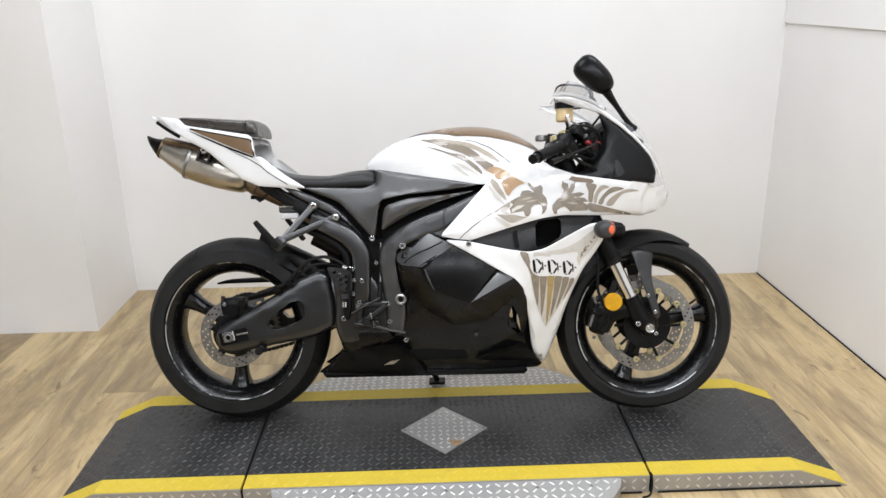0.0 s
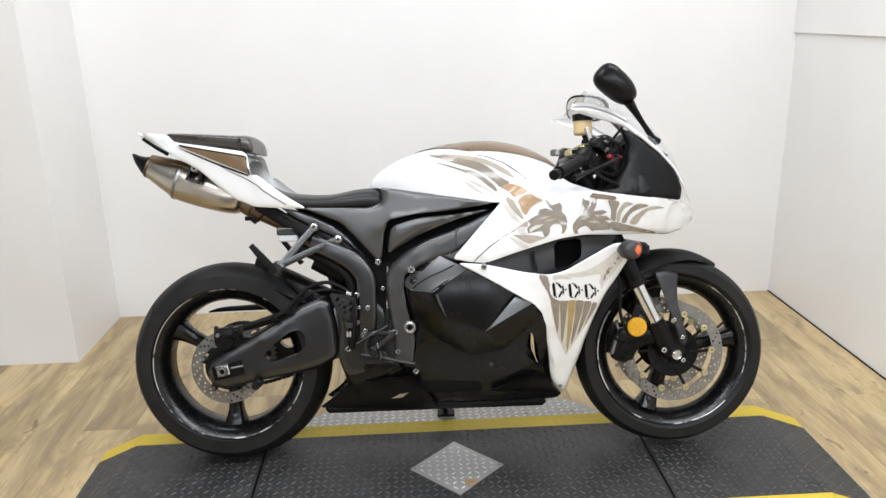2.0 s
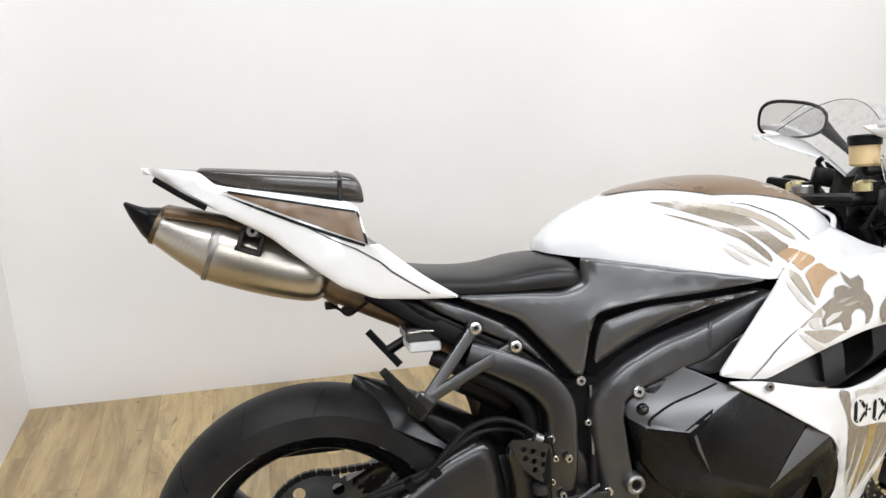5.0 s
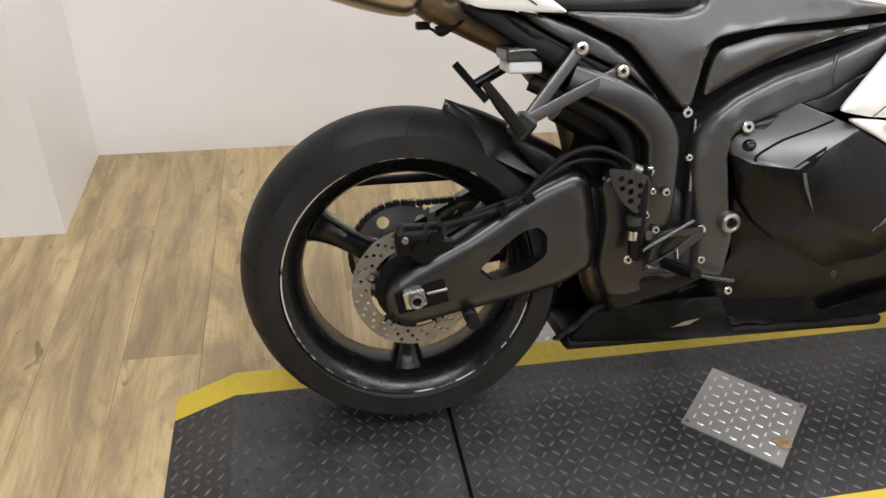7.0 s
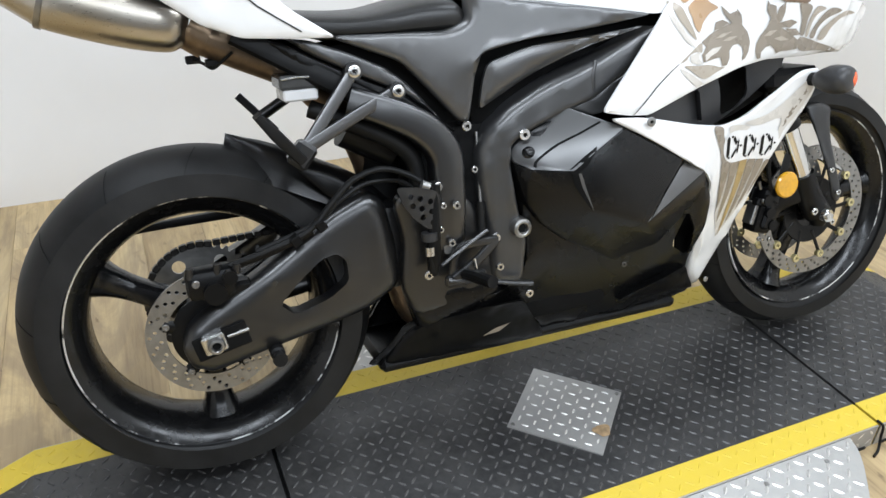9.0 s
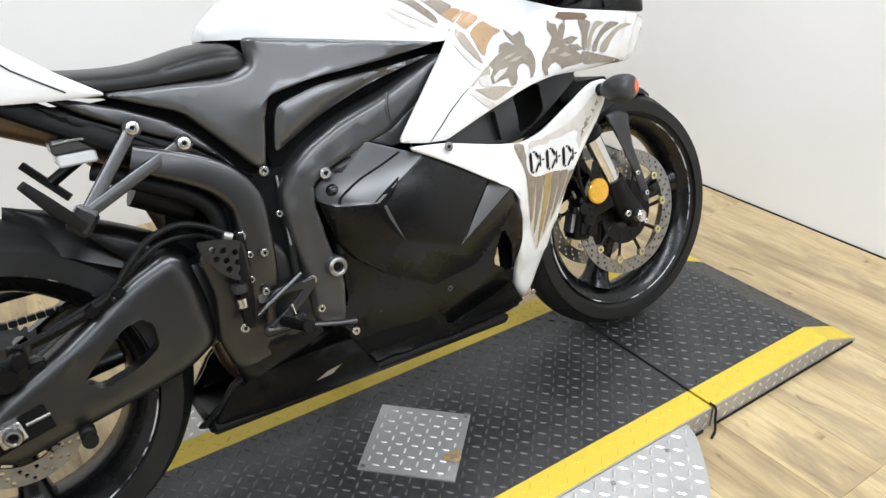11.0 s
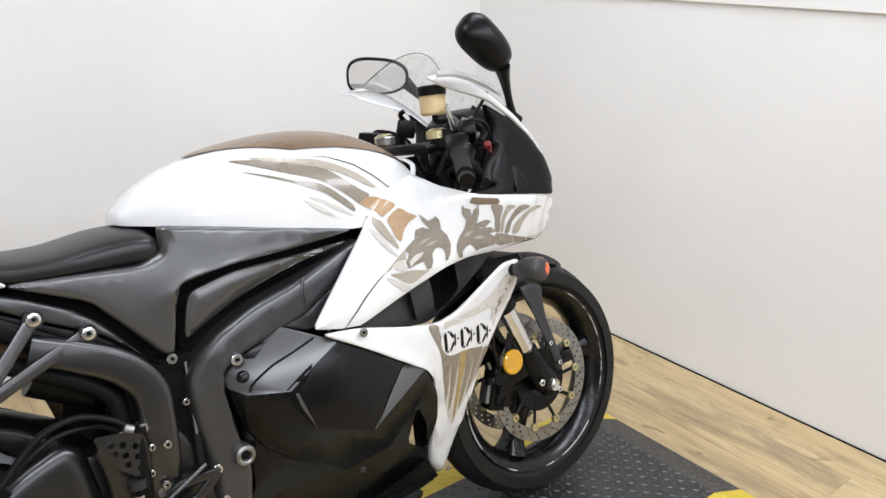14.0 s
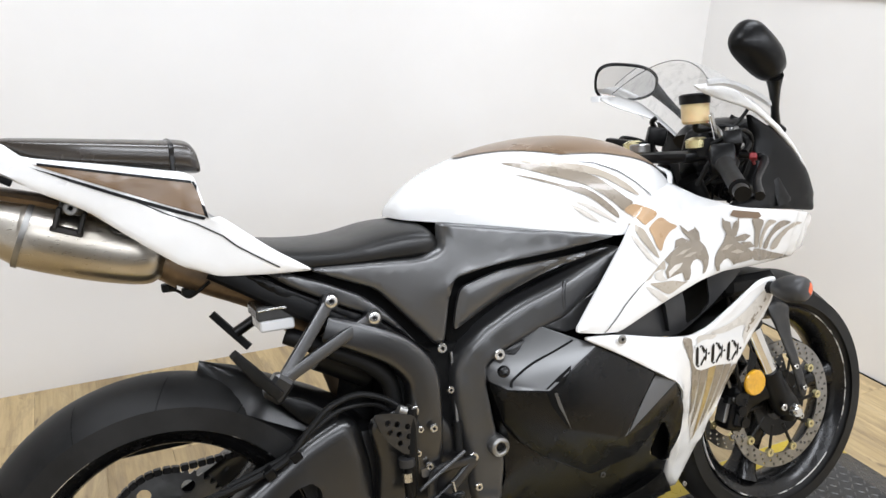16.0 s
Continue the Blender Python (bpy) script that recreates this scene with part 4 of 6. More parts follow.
for a, b in zip(rows, rows[1:]):
    for k in range(10):
        bm.faces.new((a[k], a[k + 1], b[k + 1], b[k]))
bmesh.ops.solidify(bm, geom=bm.faces[:], thickness=0.006)
part("tail_top", bm, WHITE, bike)
part("tail_underside", box((-0.02, -0.04, -0.03), (0.14, 0.04, 0.025), 0.015, pose(0.0, 0, 0.893, 0, 20), seg=2), BLACK, bike)
pad = [(-0.166, 1.018, 1.024, 0.02), (-0.155, 1.008, 1.027, 0.036), (-0.10, 0.988, 1.023, 0.058), (-0.05, 0.980, 1.019, 0.074), (0.02, 0.970, 1.013, 0.088), (0.07, 0.963, 1.0085, 0.098), (0.084, 0.961, 1.0085, 0.101), (0.103, 0.957, 1.004, 0.103), (0.113, 0.955, 0.992, 0.102), (0.117, 0.956, 0.974, 0.098)]
bm = bmesh.new()
rows = []
for x, z0, z1, w in smooth_line(pad, 5):
    ring = []
    for k in range(28):
        a = 2 * math.pi * k / 28
        ca, sa = math.cos(a), math.sin(a)
        y = math.copysign(abs(ca) ** 0.42, ca) * w
        ring.append(bm.verts.new((x, y, (z0 + z1) / 2 + math.copysign(abs(sa) ** 0.42, sa) * (z1 - z0) / 2 + 0.005 * (1 - (y / w) ** 2) * (sa > 0))))
    rows.append(ring)
for a, b in zip(rows, rows[1:]):
    for k in range(28):
        bm.faces.new((a[k], a[(k + 1) % 28], b[(k + 1) % 28], b[k]))
bm.faces.new(rows[0]); bm.faces.new(rows[-1])
part("pillion_pad", bm, PADVINYL, bike, "brown-black glossy vinyl pillion pad")
part("pillion_band", sweep([(0.076, -0.1005, 0.962), (0.077, -0.0995, 0.985), (0.077, -0.092, 1.004), (0.078, 0.0, 1.0135), (0.077, 0.092, 1.004), (0.077, 0.0995, 0.985), (0.076, 0.1005, 0.962)], (0.004, 0.0025), n=8, side=(1, 0, 0)), VINYL, bike)
decal("tail_insert", [(-0.120, 0.988), (-0.023, 0.967), (0.098, 0.942), (0.105, 0.930), (0.112, 0.890), (0.06, 0.911), (-0.024, 0.947)], BROWN, bike, 0.0022, 0.007, "bronze gloss tail insert panel", n=0)
decal("tail_insert_edge", [(0.098, 0.944), (0.102, 0.944), (0.109, 0.930), (0.116, 0.886), (0.111, 0.890), (0.104, 0.929)], BLACK, bike, 0.0026, 0.006, n=0)
decal("tail_insert_edge", [(-0.112, 0.9895), (-0.023, 0.9705), (0.098, 0.9455), (0.098, 0.9415), (-0.023, 0.9665), (-0.112, 0.9855)], BLACK, bike, 0.0026, 0.010, n=0)
decal("tail_seam", [(-0.03, 0.943), (0.016, 0.9225), (0.06, 0.8975), (0.098, 0.8805), (0.135, 0.8575), (0.154, 0.8395), (0.183, 0.8195), (0.218, 0.7965), (0.216, 0.7950), (0.181, 0.8178), (0.152, 0.8378), (0.133, 0.8558), (0.096, 0.8788), (0.059, 0.8958), (0.015, 0.9208), (-0.031, 0.9415)], GREYBOX, bike, 0.0016, 0.006, n=0)
decal("tail_line", [(-0.125, 0.985), (-0.066, 0.961), (0.006, 0.930), (0.073, 0.903), (0.112, 0.888), (0.109, 0.884), (0.07, 0.898), (0.002, 0.926), (-0.068, 0.957)], BLACK, bike, 0.0024, 0.007, n=0)
part("tail_light_gap", sweep([(-0.235, -0.035, 1.015), (-0.19, -0.05, 0.985), (-0.15, -0.065, 0.962)], (0.003, 0.006), n=6), DARK, bike)

EX = 0.05
ex_axis = [(-0.19, EX, 0.905), (-0.148, EX, 0.883), (-0.05, EX - 0.01, 0.845), (0.05, 0.025, 0.812)]
bm = sweep([(-0.152, EX, 0.884), (-0.148, EX, 0.883), (-0.05, EX - 0.01, 0.847), (0.03, 0.027, 0.82), (0.055, 0.025, 0.811)], [(0.05, 0.05), (0.062, 0.060), (0.064, 0.058), (0.055, 0.048), (0.035, 0.032)], n=28, power=2.6)
silencer = part("silencer", bm, TITAN, bike, "brushed titanium underseat silencer")
part("tail_section", sweep([(-0.245, EX, 0.932), (-0.2, EX, 0.908), (-0.15, EX, 0.884)], [(0.038, 0.034), (0.05, 0.046), (0.0615, 0.0595)], n=28, power=2.6), TITAN, silencer)
part("end_cap", sweep([(-0.303, EX + 0.01, 0.975), (-0.28, EX, 0.955), (-0.262, EX, 0.942), (-0.245, EX, 0.932)], [(0.006, 0.004), (0.022, 0.016), (0.034, 0.028), (0.039, 0.036)], n=24, power=2.4), BLACK, silencer, "dark pointed silencer end cap")
part("weld_band", sweep([(-0.154, EX, 0.886), (-0.146, EX, 0.8825)], (0.0645, 0.0625), n=28, power=2.6, straight=True), STEEL, silencer)
part("end_band", sweep([(-0.25, EX, 0.9345), (-0.243, EX, 0.931)], (0.041, 0.037), n=28, power=2.4, straight=True), PIPE, silencer)
part("heat_shield", sweep([(-0.23, EX - 0.01, 0.958), (-0.15, EX - 0.005, 0.938), (-0.03, EX - 0.01, 0.90), (0.02, 0.02, 0.875)], (0.048, 0.012), n=14, power=3), PIPE, silencer, "heat-stained shield over the silencer")
bm = box((-0.024, -0.042, -0.030), (0.024, 0.0, -0.020), 0.002, pose(-0.078, 0, 0.905, 0, 20))
for sx in (-0.018, 0.018):
    add_box(bm, (sx - 0.004, -0.046, -0.026), (sx + 0.004, -0.010, 0.010), 0.002, pose(-0.078, 0, 0.905, 0, 20))
add_box(bm, (-0.020, -0.046, 0.002), (0.020, -0.012, 0.024), 0.008, pose(-0.078, 0, 0.905, 0, 20), 2)
part("silencer_bracket", bm, DARKSTEEL, silencer, "dark steel silencer bracket")
bolt(bike, -0.076, -0.046, 0.917, 0.011, STEEL, 0.008)
part("exhaust_joint", sweep([(0.055, 0.025, 0.811), (0.085, 0.022, 0.79)], (0.037, 0.035), n=20, straight=True), PIPE, bike)
bm = sweep([(0.05, 0.06, 0.758), (0.07, 0.04, 0.752), (0.085, 0.02, 0.742), (0.10, 0.0, 0.752), (0.12, -0.01, 0.768)], 0.003, n=6)
add_box(bm, (0.045, 0.05, 0.75), (0.07, 0.075, 0.764), 0.002)
add_box(bm, (0.075, 0.01, 0.745), (0.098, 0.03, 0.758), 0.002)
part("loose_wiring", bm, RUBBER, bike, "loose cut wiring under the tail")
box_m = part("battery_cover", box((0.177, -0.105, 0.704), (0.246, -0.02, 0.727), 0.004), GREYBOX, bike, "smoked plastic box under the subframe")
part("box_base", box((0.182, -0.102, 0.684), (0.240, -0.025, 0.703), 0.003), SMOKE, box_m, "milky plastic box base")
part("box_clip", sweep([(0.18, -0.107, 0.722), (0.21, -0.108, 0.724), (0.243, -0.107, 0.721)], 0.002, n=6), CHROME, box_m)

# rider seat
seat = [(0.150, 0.838, 0.085, 0.010), (0.19, 0.815, 0.112, 0.014), (0.26, 0.798, 0.125, 0.020), (0.34, 0.794, 0.130, 0.022), (0.42, 0.799, 0.134, 0.030), (0.465, 0.800, 0.137, 0.031), (0.490, 0.799, 0.134, 0.028), (0.502, 0.797, 0.126, 0.018)]
bm = bmesh.new()
rows = []
for x, z, w, hgt in smooth_line(seat, 5):
    ring = []
    for k in range(28):
        a = 2 * math.pi * k / 28
        ca, sa = math.cos(a), math.sin(a)
        y = math.copysign(abs(ca) ** 0.62, ca) * w
        ring.append(bm.verts.new((x, y, z + math.copysign(abs(sa) ** 0.62, sa) * hgt + 0.008 * (1 - (y / w) ** 2) * (1 if sa > 0 else 0))))
    rows.append(ring)
for a, b in zip(rows, rows[1:]):
    for k in range(28):
        bm.faces.new((a[k], a[(k + 1) % 28], b[(k + 1) % 28], b[k]))
bm.faces.new(rows[0]); bm.faces.new(rows[-1])
rider_seat = part("rider_seat", bm, VINYL, bike, "creased black vinyl rider seat")

# tank
tank = [(0.458, 0.842, 0.030, 0.848), (0.468, 0.840, 0.062, 0.868), (0.51, 0.834, 0.102, 0.902), (0.57, 0.825, 0.136, 0.931), (0.66, 0.810, 0.167, 0.957), (0.76, 0.793, 0.188, 0.970), (0.85, 0.780, 0.198, 0.968), (0.93, 0.80, 0.182, 0.950), (0.99, 0.822, 0.15, 0.922), (1.03, 0.840, 0.115, 0.893), (1.048, 0.852, 0.09, 0.872)]
bm = bmesh.new()
rows = []
for x, zb, w, zt in smooth_line(tank, 5):
    ring = []
    for k in range(33):
        a = math.pi * k / 32
        ca, sa = math.cos(a), math.sin(a)
        ring.append(bm.verts.new((x, -math.copysign(abs(ca) ** 0.82, ca) * w, zb + (zt - zb) * sa ** 0.78)))
    rows.append(ring)
for a, b in zip(rows, rows[1:]):
    for k in range(32):
        bm.faces.new((a[k], a[k + 1], b[k + 1], b[k]))
bm.faces.new(rows[0]); bm.faces.new(rows[-1])
for a, b in zip(rows, rows[1:]):
    bm.faces.new((a[0], b[0], b[-1], a[-1]))
tank_ob = part("fuel_tank", bm, WHITE, bike, "white gloss fuel tank with bronze top panel", 50)
PANELS["tank"] = BVHTree.FromPolygons([v.co.copy() for v in tank_ob.data.vertices], [tuple(p.vertices) for p in tank_ob.data.polygons])
# bronze top panel, lofted just above the tank
bm = bmesh.new()
rows = []
tops = smooth_line(tank, 5)
for x, zb, w, zt in tops:
    if not 0.60 < x < 1.046:
        continue
    q = min(1.0, max(0.0, (x - 0.60) / 0.16)) ** 0.7
    half = 0.02 + 0.74 * q + 0.16 * max(0.0, (x - 0.85) / 0.2)
    ring = []
    for u in np.linspace(-1, 1, 17):
        a = math.pi / 2 + u * half * 0.95
        ca, sa = math.cos(a), math.sin(a)
        ring.append(bm.verts.new((x, -math.copysign(abs(ca) ** 0.82, ca) * (w + 0.002), zb + (zt - zb) * sa ** 0.78 + 0.0025)))
    rows.append(ring)
for a, b in zip(rows, rows[1:]):
    for k in range(16):
        bm.faces.new((a[k], a[k + 1], b[k + 1], b[k]))
part("tank_top_panel", bm, BROWN, tank_ob, "bronze gloss tank top panel", 0).data.shade_smooth()
part("tank_front_trim", sweep([(1.045, -0.098, 0.853), (1.06, -0.075, 0.878), (1.064, 0, 0.892), (1.06, 0.075, 0.878), (1.045, 0.098, 0.853)], (0.006, 0.004), n=8, side=(1, 0, 0)), WHITE, tank_ob)

# side covers
panel("side_cover", [(0.273, 0.785, -0.137), (0.36, 0.782, -0.142), (0.459, 0.779, -0.145), (0.50, 0.795, -0.147), (0.50, 0.838, -0.150), (0.57, 0.826, -0.167), (0.723, 0.80, -0.207), (0.832, 0.780, -0.234), (0.72, 0.764, -0.208),
                     (0.588, 0.754, -0.19), (0.517, 0.738, -0.175), (0.505, 0.701, -0.168), (0.494, 0.622, -0.155), (0.477, 0.622, -0.153), (0.425, 0.683, -0.148), (0.379, 0.735, -0.144), (0.273, 0.779, -0.137)],
      CHARCOAL, bike, bulge=0.007, reach=0.010, thick=0.008, cut=0.2, label="matte charcoal side cover under the tank")
panel("side_cover_lower", [(0.815, 0.762, -0.230), (0.725, 0.7505, -0.205), (0.610, 0.743, -0.188), (0.565, 0.731, -0.180), (0.529, 0.719, -0.172), (0.521, 0.69, -0.166), (0.513, 0.640, -0.160), (0.535, 0.652, -0.163), (0.61, 0.694, -0.177), (0.70, 0.730, -0.197), (0.80, 0.757, -0.228)],
      CHARCOAL, bike, bulge=0.007, reach=0.016, thick=0.008, cut=0.4, facet=True, label="matte charcoal lower side cover")
part("weld_seam", sweep([(0.722, -0.186, 0.708), (0.716, -0.188, 0.684), (0.717, -0.188, 0.655)], (0.0035, 0.004), n=8), SPAR, bike)
panel("subframe_cover", [(0.195, 0.786, -0.112), (0.231, 0.781, -0.120), (0.292, 0.757, -0.130), (0.353, 0.727, -0.136), (0.389, 0.698, -0.139), (0.416, 0.666, -0.142), (0.444, 0.630, -0.144), (0.44, 0.634, -0.144), (0.386, 0.680, -0.140), (0.313, 0.716, -0.132), (0.238, 0.755, -0.121)],
      SPAR, bike, bulge=0.006, reach=0.008, thick=0.012, cut=0.2)
panel("subframe_lower_cover", [(0.165, 0.784, -0.098), (0.19, 0.780, -0.104), (0.238, 0.751, -0.115), (0.313, 0.712, -0.126), (0.386, 0.676, -0.134), (0.444, 0.629, -0.139), (0.478, 0.604, -0.142), (0.423, 0.628, -0.138), (0.36, 0.666, -0.131), (0.295, 0.695, -0.122), (0.219, 0.735, -0.11)],
      BLACK, bike, bulge=0.004, reach=0.008, thick=0.012, cut=0.2)
part("subframe_tube", sweep([(0.12, -0.07, 0.80), (0.25, -0.10, 0.72), (0.40, -0.12, 0.63)], (0.014, 0.02), n=10, power=3), BLACK, bike)

# added sheet, not a bike part: stands for shade in the cover gaps
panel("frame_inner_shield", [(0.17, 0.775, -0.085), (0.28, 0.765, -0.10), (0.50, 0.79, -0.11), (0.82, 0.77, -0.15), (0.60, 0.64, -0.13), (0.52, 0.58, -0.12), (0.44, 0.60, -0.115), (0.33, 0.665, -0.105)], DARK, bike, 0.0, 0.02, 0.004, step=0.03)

# pillion footrest
bm = sweep([(0.296, -0.128, 0.727), (0.25, -0.148, 0.676), (0.197, -0.168, 0.617)], (0.006, 0.0105), n=14, power=4, straight=True)
add_sweep(bm, [(0.367, -0.132, 0.688), (0.285, -0.15, 0.655), (0.197, -0.168, 0.617)], (0.006, 0.0105), n=14, power=4, straight=True)
add_sweep(bm, [(0.296, -0.136, 0.727), (0.296, -0.118, 0.727)], 0.015, n=18, straight=True, side=(1, 0, 0))
add_sweep(bm, [(0.367, -0.140, 0.688), (0.367, -0.122, 0.688)], 0.015, n=18, straight=True, side=(1, 0, 0))
add_box(bm, (-0.018, -0.185, -0.022), (0.018, -0.158, 0.022), 0.006, pose(0.188, 0, 0.608, 0, 40))
foot_bracket = part("footrest_bracket", bm, ELBOW, bike, "black Y-shaped pillion footrest bracket")
bolt(bike, 0.296, -0.1475, 0.727, 0.0105, CHROME, 0.005)
bolt(bike, 0.367, -0.1545, 0.688, 0.0105, CHROME, 0.005)
part("footrest", sweep([(0.185, -0.182, 0.602), (0.15, -0.196, 0.645), (0.122, -0.203, 0.682)], [(0.014, 0.009), (0.015, 0.010), (0.010, 0.007)], n=10, power=4, straight=True), RUBBER, foot_bracket)
part("far_footrest", sweep([(0.20, 0.165, 0.60), (0.17, 0.178, 0.635), (0.138, 0.192, 0.673)], (0.013, 0.008), n=10, power=4, straight=True), RUBBER, bike)
part("far_footrest_bracket", sweep([(0.296, 0.128, 0.727), (0.24, 0.15, 0.672), (0.176, 0.16, 0.635)], (0.008, 0.011), n=10, straight=True), ARM, bike)

# pivot plate behind the rider footrest
panel("pivot_plate", [(0.345, 0.50, -0.145), (0.40, 0.52, -0.15), (0.47, 0.50, -0.152), (0.525, 0.43, -0.155), (0.53, 0.31, -0.16), (0.46, 0.275, -0.15), (0.37, 0.265, -0.13), (0.35, 0.33, -0.135), (0.36, 0.42, -0.14)], ARM, bike, 0.006, 0.02, 0.02, label="black frame pivot plate")
panel("engine_side_case", [(0.36, 0.30, -0.13), (0.44, 0.325, -0.145), (0.53, 0.32, -0.158), (0.55, 0.285, -0.155), (0.47, 0.25, -0.14), (0.38, 0.225, -0.12)], FAIRING, bike, 0.012, 0.03, 0.02)
# rider footrest area, linkages and bolts
heel = panel("heel_guard", [(0.338, 0.532, -0.19), (0.38, 0.526, -0.19), (0.417, 0.513, -0.19), (0.418, 0.45, -0.19), (0.392, 0.448, -0.19), (0.368, 0.470, -0.19), (0.350, 0.495, -0.19)], ARM, bike, 0.0, 0.01, 0.004, both=False,
             holes=[[(x + 0.0055 * math.cos(a), z + 0.0055 * math.sin(a), 0) for a in np.linspace(0, 2 * math.pi, 9)[:-1]] for x, z in ((0.363, 0.512), (0.366, 0.495), (0.380, 0.506), (0.399, 0.498), (0.382, 0.488), (0.400, 0.480), (0.383, 0.472), (0.401, 0.460))], step=0.012, label="drilled black heel guard")
part("master_cylinder", sweep([(0.412, -0.163, 0.525), (0.405, -0.166, 0.45), (0.40, -0.166, 0.40), (0.397, -0.166, 0.36)], [(0.011, 0.011), (0.012, 0.012), (0.014, 0.014), (0.009, 0.009)], n=14, straight=True), BLACK, bike)
part("banjo_fitting", lathe(disc_profile(0.009, -0.17, -0.145, 0.001), 6, Matrix.Translation((0.417, 0, 0.52)), closed=False), CHROME, bike)
part("hose_collar", between((0.388, -0.165, 0.528), (0.401, -0.166, 0.522), 0.0085, 12), STEEL, bike)
part("cylinder_band", between((0.3925, -0.172, 0.442), (0.3925, -0.172, 0.428), 0.0145, 14), FENDER, bike)
part("cylinder_joint", between((0.392, -0.172, 0.416), (0.392, -0.172, 0.400), 0.0095, 12), CHROME, bike)
part("cylinder_rod", between((0.392, -0.172, 0.402), (0.394, -0.172, 0.366), 0.006, 10), BLACK, bike)
panel("hanger_plate", [(0.424, 0.408, -0.172), (0.468, 0.404, -0.176), (0.47, 0.398, -0.176), (0.425, 0.389, -0.172)], STEEL, bike, 0.0, 0.01, 0.003, both=False, step=0.02, label="bright footrest hanger edge")
part("hanger_strut", between((0.412, -0.174, 0.378), (0.505, -0.170, 0.427), 0.0036, 10), ARM, bike)
part("return_spring", between((0.474, -0.176, 0.380), (0.477, -0.176, 0.360), 0.0032, 8), CHROME, bike)
part("pedal_pivot", between((0.482, -0.176, 0.352), (0.484, -0.182, 0.330), 0.0075, 12), DARKSTEEL, bike)
part("shift_rod", between((0.51, -0.13, 0.60), (0.505, -0.145, 0.47), 0.0032), STEEL, bike)
part("rod_boot", between((0.505, -0.145, 0.475), (0.503, -0.148, 0.42), 0.008), RUBBER, bike)
bm = sweep([(0.525, -0.165, 0.405), (0.48, -0.168, 0.37), (0.435, -0.17, 0.345)], (0.006, 0.009), n=10, power=3)
add_sweep(bm, [(0.435, -0.16, 0.345), (0.45, -0.165, 0.40), (0.525, -0.165, 0.405)], (0.006, 0.008), n=10, power=3)
add_box(bm, (0.42, -0.172, 0.33), (0.50, -0.158, 0.352), 0.004)
part("footrest_hanger", bm, ARM, bike, "black rider footrest hanger")
part("brake_pedal", sweep([(0.424, -0.17, 0.345), (0.48, -0.176, 0.336), (0.545, -0.182, 0.321), (0.585, -0.186, 0.314)], 0.0052, n=10), ARM, bike, "steel rear brake pedal")
part("rider_footrest", sweep([(0.455, -0.17, 0.352), (0.465, -0.22, 0.358), (0.47, -0.265, 0.364)], [(0.01, 0.01), (0.012, 0.012), (0.011, 0.011)], n=10, straight=True), BLACK, bike, "knurled folding footrest")
for x, y, z, r in ((0.484, -0.166, 0.616, 0.009), (0.495, -0.165, 0.537, 0.0065), (0.583, -0.196, 0.592, 0.0105), (0.424, -0.182, 0.485, 0.006), (0.449, -0.183, 0.482, 0.0075), (0.419, -0.175, 0.44, 0.006), (0.438, -0.176, 0.412, 0.0075), (0.387, -0.182, 0.362, 0.0085),
                   (0.527, -0.174, 0.405, 0.0095), (0.533, -0.174, 0.347, 0.008), (0.585, -0.19, 0.288, 0.008), (0.398, -0.168, 0.405, 0.008)):
    bolt(bike, x, y, z, r)
part("engine_plug", lathe([(1e-4, -0.174), (0.009, -0.174), (0.010, -0.181), (0.013, -0.182), (0.0175, -0.180), (0.019, -0.176), (0.019, -0.15), (1e-4, -0.15)], 24, Matrix.Translation((0.572, 0, 0.421)), closed=False), STEEL, bike, "bright crankcase plug")
# dark disc that paints the shade in the plug's hole
part("plug_recess", lathe(disc_profile(0.0085, -0.1765, -0.17), 6, Matrix.Translation((0.572, 0, 0.421)), closed=False), DARK, bike)

# lower fairing
def facets(name, corners, faces, mat, parent, label="", bevel=0.004, depth=0.03, keep=None, seg=2):
    """A folded sheet-moulded panel on the right and its mirror image: corners (x, z, y), faces by corner name, softened folds, closed to the inside."""
    made = []
    for s in (1, -1):
        bm = bmesh.new()
        vs = {k: bm.verts.new((x, s * (y + TUCK * x), z)) for k, (x, z, y) in corners.items()}
        for f in faces:
            bm.faces.new([vs[k] for k in f])
        rim = [e for e in bm.edges if e.is_boundary]
        out = bmesh.ops.extrude_edge_only(bm, edges=rim)["geom"]
        for v in out:
            if isinstance(v, bmesh.types.BMVert):
                v.co.y += s * depth
        bmesh.ops.recalc_face_normals(bm, faces=bm.faces)
        folds = [e for e in bm.edges if len(e.link_faces) == 2]
        bmesh.ops.bevel(bm, geom=folds, offset=bevel, segments=seg, affect="EDGES", profile=0.5, clamp_overlap=True)
        made.append(part(name, bm, mat, parent, label, 50))
    if keep is not None:
        me = made[0].data
        PANELS[keep] = BVHTree.FromPolygons([v.co.copy() for v in me.vertices], [tuple(p.vertices) for p in me.polygons])
    return made


